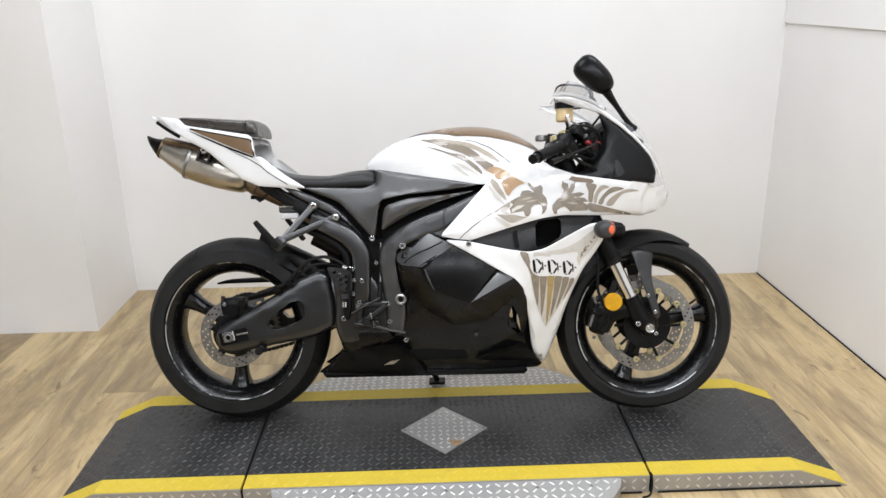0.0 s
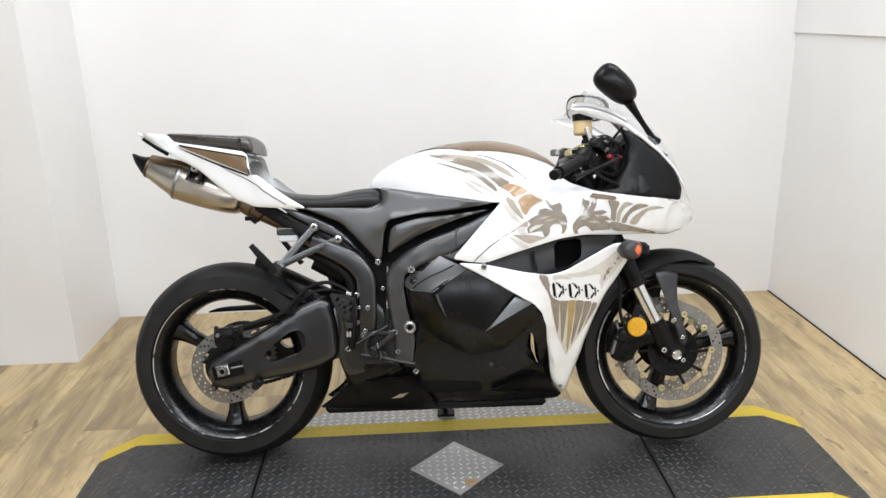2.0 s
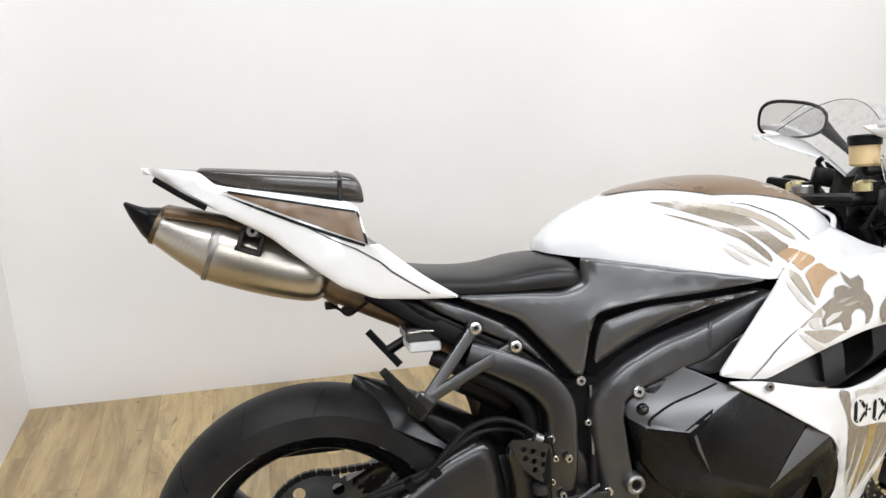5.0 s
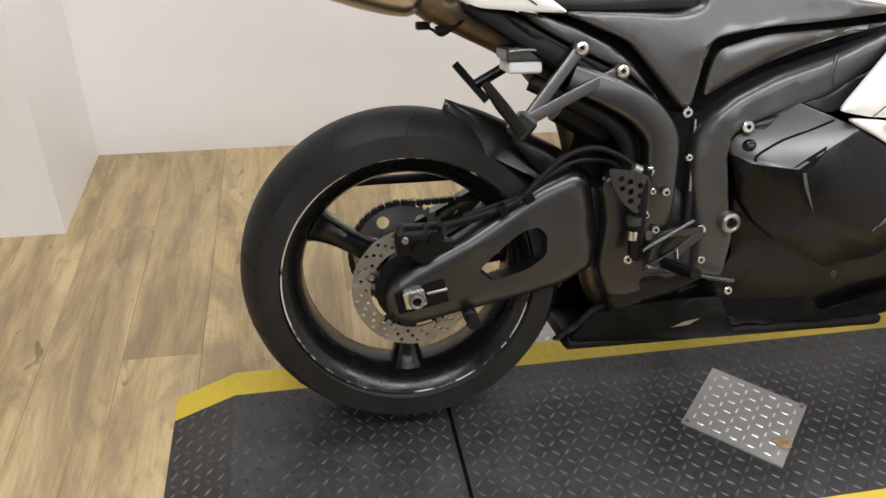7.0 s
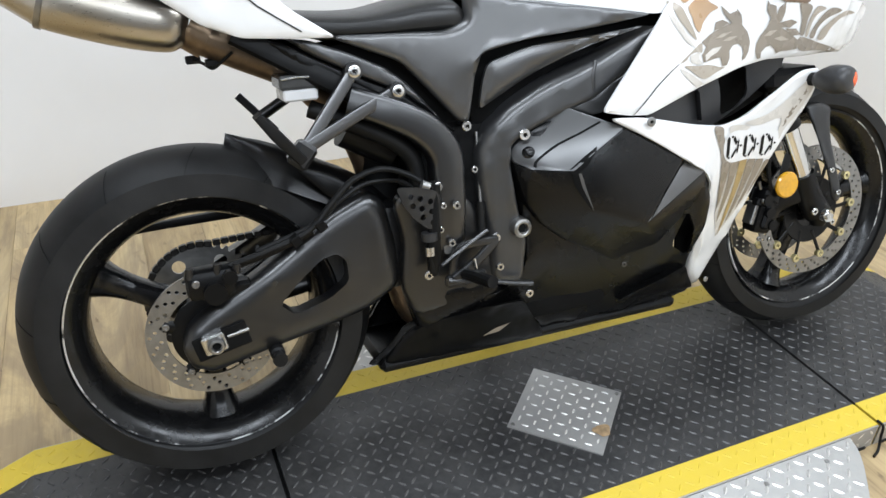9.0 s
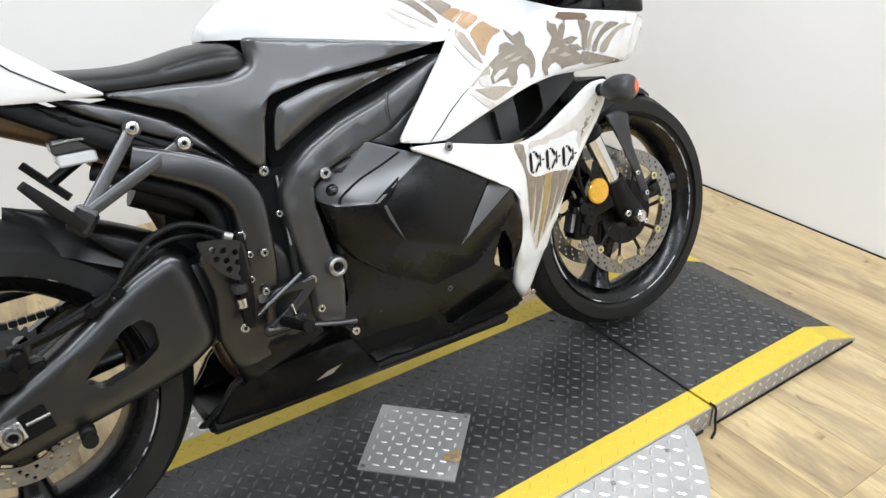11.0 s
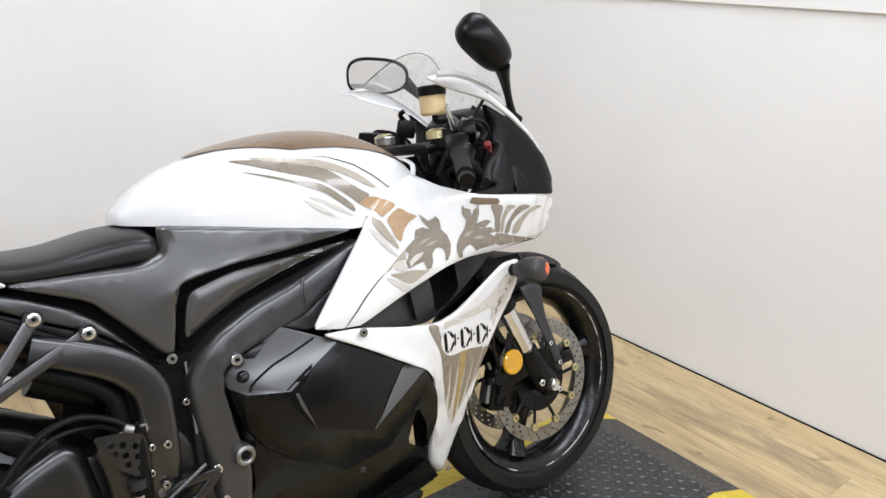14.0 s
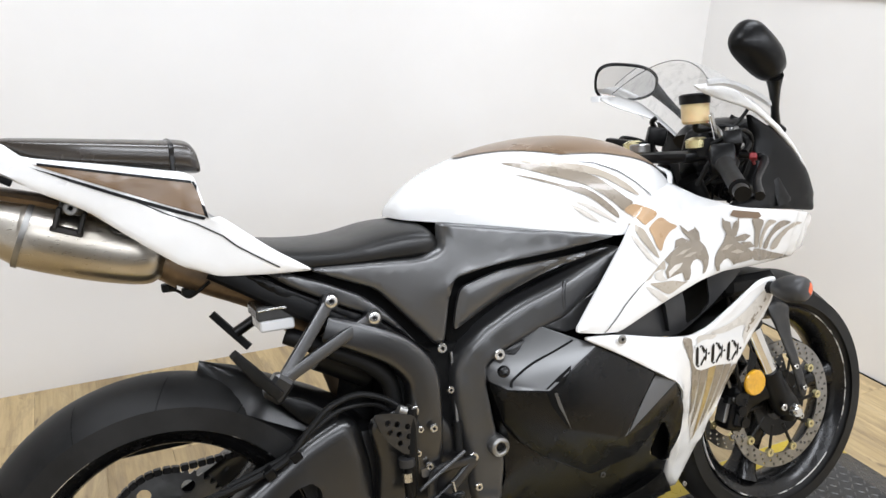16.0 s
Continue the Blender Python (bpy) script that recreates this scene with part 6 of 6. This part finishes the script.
part("clutch_cable_elbow", sweep([(1.17, 0.085, 0.965), (1.15, 0.08, 0.985), (1.155, 0.07, 0.995)], 0.006, n=8), BLACK, bike)
part("lever_pivot_bolt", between((1.148, -0.158, 0.948), (1.15, -0.16, 0.962), 0.0075, 10), CHROME, bike)
part("throttle_cable_nut", between((1.158, -0.176, 0.918), (1.172, -0.172, 0.925), 0.006, 6), STEEL, bike)
part("switch_screw", lathe(disc_profile(0.004, 0, 0.004), 8, Matrix.Translation((1.135, -0.182, 0.905)) @ pose(0, 0, 0, 90), closed=False), CHROME, bike)
part("banjo_bolt", between((1.165, -0.15, 0.945), (1.178, -0.15, 0.952), 0.006, 8), STEEL, bike)
part("cable_adjuster", between((1.145, -0.175, 0.945), (1.165, -0.165, 0.96), 0.005, 8), STEEL, bike)
part("throttle_guide", box((-0.014, -0.012, -0.02), (0.014, 0.012, 0.02), 0.005, pose(1.12, -0.19, 0.885, 10, 30, 20), seg=2), BLACK, bike)

# fork, front brake, fender
for s in (1, -1):
    y = s * -0.107
    top, mid, low = Vector((1.108, y, 0.86)), Vector((1.272, y, 0.510)), Vector((1.324, y, 0.398))
    leg = part("fork_leg", sweep([low + Vector((0.0, 0, 0.0)), Vector((1.342, y, 0.358)), Vector((1.364, y, 0.318)), Vector((1.381, y, 0.295)), Vector((1.380, y, 0.268))], [(0.027, 0.027), (0.026, 0.03), (0.026, 0.033), (0.026, 0.032), (0.02, 0.016)], n=18), BLACK, bike, "black fork leg casting")
    part("outer_tube", between(top, mid, 0.0275, 22), BLACK, leg)
    part("stanchion", between(mid, low, 0.0215, 22), FORK, leg, "bright chrome fork stanchion")
    part("dust_seal", between(mid + (top - mid) * 0.0, mid + (top - mid) * 0.05, 0.030, 22), RUBBER, leg)
    bm = sweep([Vector((1.345, y, 0.36)), Vector((1.30, s * -0.10, 0.348)), Vector((1.258, s * -0.092, 0.33)), Vector((1.235, s * -0.09, 0.285))], [(0.014, 0.03), (0.012, 0.022), (0.012, 0.024), (0.012, 0.02)], n=12, power=3)
    part("caliper_lug", bm, BLACK, leg)
    bm = box((-0.026, -0.032, -0.052), (0.026, 0.024, 0.052), 0.012, pose(1.228, s * -0.082, 0.325, 0, 18), seg=2)
    add_box(bm, (-0.014, -0.042, -0.034), (0.010, -0.026, 0.034), 0.006, pose(1.228, s * -0.082 if s > 0 else 0.165, 0.318, 0, 18))
    for dz in (-0.03, 0.0, 0.03):
        add_sweep(bm, [(1.226 + 0.3 * -dz, s * -0.118, 0.325 + dz), (1.226 + 0.3 * -dz, s * -0.128, 0.325 + dz)], 0.0125, n=16, straight=True, side=(1, 0, 0))
    add_box(bm, (-0.030, -0.010, -0.008), (0.030, 0.014, 0.008), 0.003, pose(1.222, s * -0.108, 0.345, 0, 18))
    c = part("front_caliper", bm, BLACK, bike, "black radial front brake caliper")
    part("bleed_nipple", between((1.212, s * -0.10, 0.378), (1.206, s * -0.10, 0.396), 0.004, 8), STEEL, c)
    part("pad_spring", box((-0.012, -0.02, -0.026), (0.004, 0.016, 0.026), 0.002, pose(1.204, s * -0.085, 0.322, 0, 18)), STEEL, c)
    for k, (bx, bz) in enumerate(((1.248, 0.372), (1.231, 0.262), (1.208, 0.355), (1.201, 0.268))):
        bolt(c, bx, s * -0.118, bz, 0.006, STEEL, 0.006, outward=-s)
    part("brake_disc", holed_disc(1.385, 0.298, 0.122, 0.155, s * -0.078 if s > 0 else 0.073, 0.005, (0.129, 0.139, 0.148), 30, 0.0035), STEEL, front, "drilled floating front brake disc")
    bm = lathe([(0.04, s * -0.07), (0.078, s * -0.075), (0.080, s * -0.072), (0.078, s * -0.069), (0.04, s * -0.064)], 40, Matrix.Translation((1.385, 0, 0.298)))
    for k in range(10):
        a = 2 * math.pi * k / 10
        part("carrier_arm", sweep([(1.385 + 0.055 * math.cos(a - 0.12), s * -0.072, 0.298 + 0.055 * math.sin(a - 0.12)), (1.385 + 0.117 * math.cos(a), s * -0.075, 0.298 + 0.117 * math.sin(a))], (0.0025, 0.0048), n=8, straight=True), BLACK, front)
    part("disc_carrier", bm, BLACK, front)
    for k in range(10):
        a = 2 * math.pi * k / 10
        part("disc_bobbin", lathe([(0.004, s * -0.082), (0.0095, s * -0.082), (0.0105, s * -0.078), (0.0105, s * -0.070), (0.004, s * -0.070)], 14, Matrix.Translation((1.385 + 0.12 * math.cos(a), 0, 0.298 + 0.12 * math.sin(a)))), GOLD, front)
part("front_axle", lathe([(1e-4, -0.150), (0.008, -0.150), (0.009, -0.145), (0.014, -0.147), (0.016, -0.143), (0.016, 0.14), (1e-4, 0.14)], 20, Matrix.Translation((1.381, 0, 0.297)), closed=False), CHROME, bike)
front_bolts = [bolt(bike, 1.343, -0.136, 0.312, 0.0085), bolt(bike, 1.402, -0.131, 0.278, 0.007)]
part("front_brake_hose", sweep([(1.235, -0.11, 0.37), (1.215, -0.12, 0.43), (1.215, -0.12, 0.52), (1.19, -0.11, 0.62), (1.16, -0.10, 0.72)], 0.005, n=8), RUBBER, bike)
part("reflector", lathe([(1e-4, -0.134), (0.027, -0.134), (0.030, -0.130), (0.030, -0.124), (1e-4, -0.124)], 32, Matrix.Translation((1.264, 0, 0.385)), closed=False), AMBER, bike, "round amber fork reflector")
reflector_bracket = part("reflector_bracket", sweep([(1.255, -0.122, 0.39), (1.262, -0.118, 0.42), (1.275, -0.113, 0.45)], (0.003, 0.012), n=8, power=4), BLACK, bike)
part("lower_triple_clamp", box((1.16, -0.14, 0.60), (1.30, 0.14, 0.645), 0.012, pose(0, 0, 0, 0, 0)), BLACK, bike)
# the fork legs, discs and calipers stand this close to the wheel
FRONT_END = ("fork_leg", "front_caliper", "front_axle", "reflector", "front_brake_hose")
for ob in [o for o in bike.children if o.name.split(".")[0] in FRONT_END] + [o for o in front.children if o.name.split(".")[0] in ("brake_disc", "disc_carrier", "carrier_arm", "disc_bobbin")] + front_bolts + [reflector_bracket]:
    for o in (ob, *ob.children_recursive):
        for vert in o.data.vertices:
            vert.co.y *= 0.80
# front fender
bm = bmesh.new()
rows = []
for u in np.linspace(0, 1, 30):
    deg = 59 + u * 98
    a = radians(deg)
    w = 0.010 + 0.066 * min(1.0, u / 0.30) ** 0.8
    drop = 0.012 + 0.038 * min(1.0, u / 0.45)
    r = 0.308 + 0.010 * min(1.0, u / 0.2)
    rows.append([bm.verts.new((1.385 + (r - drop * abs(v) ** 2.6) * math.cos(a), v * w, 0.298 + (r - drop * abs(v) ** 2.6) * math.sin(a))) for v in np.linspace(-1, 1, 15)])
for a, b in zip(rows, rows[1:]):
    for k in range(14):
        bm.faces.new((a[k], a[k + 1], b[k + 1], b[k]))
bmesh.ops.solidify(bm, geom=bm.faces[:], thickness=0.003)
fender = part("front_fender", bm, FENDER, bike, "dark grey front fender")
panel("fender_leg", [(1.325, 0.552, -0.076), (1.365, 0.556, -0.073), (1.405, 0.540, -0.068), (1.397, 0.504, -0.076), (1.392, 0.455, -0.095), (1.402, 0.40, -0.107), (1.416, 0.345, -0.112), (1.408, 0.325, -0.112), (1.393, 0.332, -0.112), (1.378, 0.39, -0.110), (1.364, 0.43, -0.107), (1.350, 0.48, -0.097), (1.336, 0.52, -0.086)],
      FENDER, fender, 0.005, 0.012, 0.004, step=0.012, cut=0.3, tuck=0.0)
bolt(bike, 1.374, -0.116, 0.406, 0.0065)
bolt(bike, 1.397, -0.118, 0.352, 0.0065)
# turn signals
for s in (1, -1):
    sig = part("turn_signal", sweep([(1.195, s * -0.222, 0.632), (1.198, s * -0.235, 0.632), (1.203, s * -0.255, 0.633), (1.207, s * -0.277, 0.634), (1.209, s * -0.290, 0.634), (1.210, s * -0.295, 0.634)], [(0.012, 0.012), (0.022, 0.020), (0.030, 0.027), (0.031, 0.027), (0.025, 0.022), (0.013, 0.011)], n=20, side=(1, 0, 0)), SIGNAL, bike, "black turn signal with orange lens", 60)
    bm = bmesh.new()
    bmesh.ops.create_uvsphere(bm, u_segments=24, v_segments=16, radius=1.0, matrix=Matrix.Translation((1.217, s * -0.270, 0.634)) @ Matrix.Diagonal((0.021, 0.025, 0.0255, 1)))
    part("lens", bm, ORANGE, sig, "orange signal lens", 60)
    part("signal_stem", sweep([(1.190, s * -0.185, 0.630), (1.196, s * -0.226, 0.632)], 0.013, n=14, straight=True, side=(1, 0, 0)), RUBBER, sig)
# side stand on the far side
part("side_stand", sweep([(0.62, 0.09, 0.20), (0.650, 0.16, 0.12), (0.670, 0.205, 0.062)], [(0.012, 0.012), (0.011, 0.011), (0.010, 0.010)], n=12), BLACK, bike, "black side stand")
part("stand_foot", box((-0.03, -0.022, -0.005), (0.03, 0.022, 0.005), 0.003, pose(0.671, 0.21, 0.054, 14)), BLACK, bike)

# graphics film on the bodywork
def spear(pts, mat, name="graphic", lift=0.0016, n=4):
    decal(name, pts, mat, bike, lift, 0.007, n=n)


# swept bands on the tank
spear([(0.678, 0.93), (0.728, 0.926), (0.794, 0.914), (0.831, 0.899), (0.869, 0.876), (0.897, 0.849), (0.871, 0.859), (0.839, 0.879), (0.811, 0.893), (0.767, 0.906), (0.713, 0.919)], MIDFILM)
spear([(0.645, 0.929), (0.696, 0.924), (0.75, 0.912), (0.785, 0.902), (0.812, 0.889), (0.837, 0.869), (0.861, 0.849), (0.877, 0.837), (0.854, 0.824), (0.836, 0.839), (0.815, 0.856), (0.79, 0.873), (0.765, 0.885), (0.73, 0.897), (0.683, 0.914)], TAUPE)
spear([(0.655, 0.908), (0.70, 0.896), (0.743, 0.881), (0.772, 0.876), (0.793, 0.865), (0.818, 0.844), (0.838, 0.823), (0.838, 0.812), (0.814, 0.831), (0.788, 0.853), (0.76, 0.867), (0.715, 0.886)], TAUPE)
spear([(0.745, 0.845), (0.763, 0.838), (0.784, 0.823), (0.799, 0.808), (0.781, 0.816), (0.765, 0.827)], GREYFILM)
spear([(0.755, 0.85), (0.777, 0.844), (0.805, 0.828), (0.835, 0.804), (0.81, 0.817), (0.781, 0.834)], GREYFILM)
decal("tank_seam", [(0.785, 0.921), (0.815, 0.916), (0.862, 0.896), (0.897, 0.871), (0.93, 0.844), (0.931, 0.8455), (0.898, 0.8728), (0.863, 0.898), (0.816, 0.918), (0.785, 0.9225)], GREYBOX, bike, 0.0018, 0.006, n=0)
# bird-shaped film on the upper fairing
spear([(0.923, 0.724), (0.945, 0.736), (0.97, 0.745), (0.99, 0.75), (1.001, 0.752), (0.99, 0.763), (0.986, 0.778), (0.999, 0.768), (1.018, 0.772), (1.018, 0.759), (1.025, 0.748), (1.037, 0.734), (1.041, 0.715), (1.037, 0.698), (1.029, 0.685), (1.022, 0.683), (1.025, 0.696), (1.022, 0.708), (1.011, 0.714), (0.999, 0.712), (0.989, 0.703), (0.988, 0.689), (0.981, 0.678), (0.971, 0.677), (0.965, 0.694), (0.948, 0.692), (0.924, 0.688), (0.921, 0.702), (0.933, 0.715)], TAUPE, n=0)
spear([(0.928, 0.701), (0.947, 0.711), (0.969, 0.713), (0.958, 0.704), (0.942, 0.698), (0.929, 0.69)], GREYFILM, lift=0.0024, n=0)
spear([(0.894, 0.703), (0.916, 0.708), (0.914, 0.695), (0.923, 0.686), (0.909, 0.686), (0.894, 0.693)], GREYFILM, lift=0.0024, n=0)
spear([(0.871, 0.692), (0.897, 0.709), (0.922, 0.723), (0.922, 0.707), (0.91, 0.708), (0.894, 0.704), (0.884, 0.695)], MIDFILM)
spear([(0.88, 0.686), (0.908, 0.684), (0.937, 0.683), (0.967, 0.676), (0.977, 0.675), (0.952, 0.666), (0.929, 0.659), (0.913, 0.664), (0.894, 0.677)], MIDFILM)
spear([(0.869, 0.683), (0.893, 0.672), (0.916, 0.657), (0.924, 0.65), (0.91, 0.646), (0.895, 0.657), (0.878, 0.671)], GREYFILM)
spear([(1.096, 0.779), (1.107, 0.775), (1.108, 0.759), (1.114, 0.772), (1.123, 0.777), (1.122, 0.757), (1.115, 0.745), (1.138, 0.734), (1.121, 0.734), (1.148, 0.719), (1.168, 0.706), (1.168, 0.691), (1.145, 0.69), (1.12, 0.69), (1.112, 0.687), (1.105, 0.696), (1.094, 0.704), (1.082, 0.701), (1.07, 0.693), (1.071, 0.682), (1.061, 0.682), (1.055, 0.696), (1.056, 0.709), (1.068, 0.724), (1.084, 0.738), (1.095, 0.756)], TAUPE, n=0)
spear([(1.162, 0.775), (1.194, 0.769), (1.186, 0.745), (1.182, 0.716), (1.169, 0.72), (1.169, 0.748)], TAUPE)
spear([(1.209, 0.767), (1.236, 0.762), (1.215, 0.753), (1.201, 0.737), (1.195, 0.714), (1.187, 0.714), (1.189, 0.739)], MIDFILM)
spear([(1.245, 0.761), (1.282, 0.755), (1.243, 0.743), (1.223, 0.727), (1.214, 0.708), (1.201, 0.712), (1.213, 0.734)], TAUPE)
spear([(1.29, 0.753), (1.333, 0.747), (1.283, 0.741), (1.264, 0.725), (1.247, 0.703), (1.227, 0.706), (1.241, 0.728)], MIDFILM)
spear([(1.17, 0.713), (1.239, 0.696), (1.337, 0.668), (1.243, 0.681), (1.178, 0.687)], TAUPE)
spear([(0.854, 0.824), (0.875, 0.834), (0.905, 0.826), (0.927, 0.811), (0.901, 0.797), (0.888, 0.795), (0.874, 0.81)], TAN)
spear([(0.9, 0.787), (0.933, 0.803), (0.955, 0.791), (0.975, 0.781), (0.953, 0.774), (0.933, 0.759), (0.921, 0.742), (0.911, 0.751), (0.905, 0.769)], TAN)
spear([(0.86, 0.799), (0.882, 0.788), (0.893, 0.771), (0.909, 0.742), (0.911, 0.729), (0.891, 0.748), (0.873, 0.77)], MIDFILM)
spear([(0.852, 0.782), (0.869, 0.768), (0.889, 0.741), (0.907, 0.716), (0.885, 0.731), (0.863, 0.759)], GREYFILM)
decal("fairing_seam", [(0.867, 0.691), (0.849, 0.682), (0.809, 0.655), (0.777, 0.628), (0.755, 0.605), (0.756, 0.604), (0.779, 0.627), (0.811, 0.653), (0.851, 0.681), (0.868, 0.69)], GREYBOX, bike, 0.0018, 0.006, n=0)
for pts in ([(1.001, 0.752), (0.985, 0.770), (0.981, 0.784), (0.996, 0.772), (1.010, 0.757)], [(1.014, 0.757), (1.019, 0.776), (1.028, 0.764), (1.026, 0.748)], [(0.955, 0.741), (0.962, 0.756), (0.980, 0.759), (0.996, 0.752)], [(1.096, 0.750), (1.086, 0.768), (1.090, 0.786), (1.100, 0.770), (1.106, 0.752)],
            [(1.108, 0.750), (1.121, 0.768), (1.130, 0.788), (1.127, 0.762), (1.118, 0.745)], [(1.116, 0.744), (1.142, 0.748), (1.158, 0.742), (1.138, 0.732)], [(1.128, 0.732), (1.156, 0.730), (1.170, 0.718), (1.148, 0.717)]):
    spear(pts, TAUPE, lift=0.0020, n=0)
for pts in ([(0.952, 0.727), (0.975, 0.735), (1.000, 0.737), (0.976, 0.729)], [(0.972, 0.722), (0.992, 0.728), (1.012, 0.728), (0.992, 0.721)], [(1.075, 0.722), (1.090, 0.731), (1.108, 0.731), (1.092, 0.722)], [(1.100, 0.716), (1.120, 0.719), (1.140, 0.711), (1.118, 0.710)]):
    spear(pts, MIDFILM, lift=0.0026, n=0)
decal("cowl_flash", [(1.109, 0.788), (1.118, 0.798), (1.182, 0.787), (1.187, 0.779), (1.179, 0.775), (1.128, 0.781)], BROWN, bike, 0.002, 0.008, n=0)
# spears on the lower wing
decal("graphic", [(0.984, 0.490), (1.03, 0.484), (1.08, 0.480), (1.126, 0.470), (1.098, 0.415), (1.060, 0.355), (1.035, 0.315), (1.012, 0.37), (0.996, 0.43)], GREYFILM, bike, 0.0012, 0.008, n=0)
spear([(0.951, 0.568), (0.974, 0.564), (0.98, 0.546), (0.987, 0.525), (0.997, 0.5), (0.988, 0.488), (0.975, 0.518), (0.958, 0.548)], TAUPE)
for top0, top1, z1, tipx, tipz, film in ((0.986, 1.011, 0.493, 1.008, 0.388, TAUPE), (1.013, 1.036, 0.490, 1.022, 0.352, TAUPE), (1.038, 1.059, 0.487, 1.038, 0.318, OCHRE), (1.061, 1.084, 0.483, 1.050, 0.345, TAUPE), (1.086, 1.107, 0.479, 1.068, 0.375, TAUPE), (1.110, 1.124, 0.474, 1.088, 0.405, TAUPE)):
    decal("graphic", [(top0, z1), ((top0 + top1) / 2, z1 + 0.004), (top1, z1), (top1 - 0.2 * (top1 - tipx), z1 - 0.3 * (z1 - tipz)), (tipx, tipz), (top0 - 0.2 * (top0 - tipx), z1 - 0.3 * (z1 - tipz))], film, bike, 0.0022, 0.007, n=3)
spear([(1.032, 0.565), (1.086, 0.574), (1.135, 0.596), (1.175, 0.626), (1.206, 0.640), (1.196, 0.60), (1.169, 0.56), (1.146, 0.536), (1.138, 0.518), (1.130, 0.536), (1.13, 0.562), (1.069, 0.556)], GREYFILM)
spear([(1.14, 0.540), (1.165, 0.572), (1.192, 0.612), (1.20, 0.634), (1.18, 0.607), (1.15, 0.570)], TAUPE)
spear([(0.992, 0.563), (1.021, 0.563), (1.049, 0.555), (1.026, 0.546), (1.002, 0.542)], GREYFILM)
# badge bars in place of the model lettering
decal("badge_halo", [(0.983, 0.538), (1.005, 0.553), (1.05, 0.548), (1.093, 0.545), (1.130, 0.535), (1.134, 0.50), (1.113, 0.482), (1.06, 0.488), (1.01, 0.489), (0.986, 0.509)], WHITE, bike, 0.0024, 0.008, n=3)
for bx, zc in ((1.008, 0.521), (1.056, 0.517), (1.104, 0.512)):
    for dx, hw, z0, z1, lean in ((-0.013, 0.0042, -0.021, 0.023, 0.002), (0.004, 0.0036, 0.003, 0.022, 0.003), (0.006, 0.0036, -0.024, -0.002, -0.003), (0.014, 0.0022, -0.016, 0.015, 0.001)):
        x = bx + dx
        decal("badge_bar", [(x - hw + lean, zc + z0 + 0.005), (x - hw - lean, zc + z1 - 0.006), (x - lean, zc + z1), (x + hw - lean, zc + z1 - 0.005), (x + hw + lean, zc + z0 + 0.006), (x + lean, zc + z0)], BLACK, bike, 0.0034, 0.008, n=0)
    for dx, dz in ((-0.005, 0.021), (-0.006, -0.021), (0.022, 0.0)):
        decal("badge_bar", [(bx + dx - 0.004, zc + dz), (bx + dx, zc + dz + 0.003), (bx + dx + 0.004, zc + dz), (bx + dx, zc + dz - 0.003)], BLACK, bike, 0.0032, 0.008, n=0)

# ---- floor planks ----
PLANK_W, PLANK_L = 0.178, 1.22
rng = random.Random(5)
shapes = {}


def plank_mesh(length):
    key = round(length, 3)
    if key not in shapes:
        bm = box((0.0003, 0.0003, -0.004), (PLANK_W - 0.0003, length - 0.0003, 0.0), 0.0005)
        me = bpy.data.meshes.new("plank")
        bm.to_mesh(me)
        bm.free()
        me.materials.append(WOOD)
        shapes[key] = me
    return shapes[key]


col = 0
x = RIGHT - PLANK_W
while x > -3.2:
    y_end = BACK if x > LEFT - PLANK_W else STEP_Y
    y = y_end
    first = round(rng.choice((0.3, 0.5, 0.7, 0.9, 1.1)), 2)
    while y > -5.2:
        length = min(first if y == y_end else PLANK_L, round(y + 5.2, 3))
        if length < 0.02:
            break
        ob = new("plank", plank_mesh(length))
        ob.parent = floor_slab
        ob.location = (x, y - length, 0)
        y -= length
    x -= PLANK_W
    col += 1
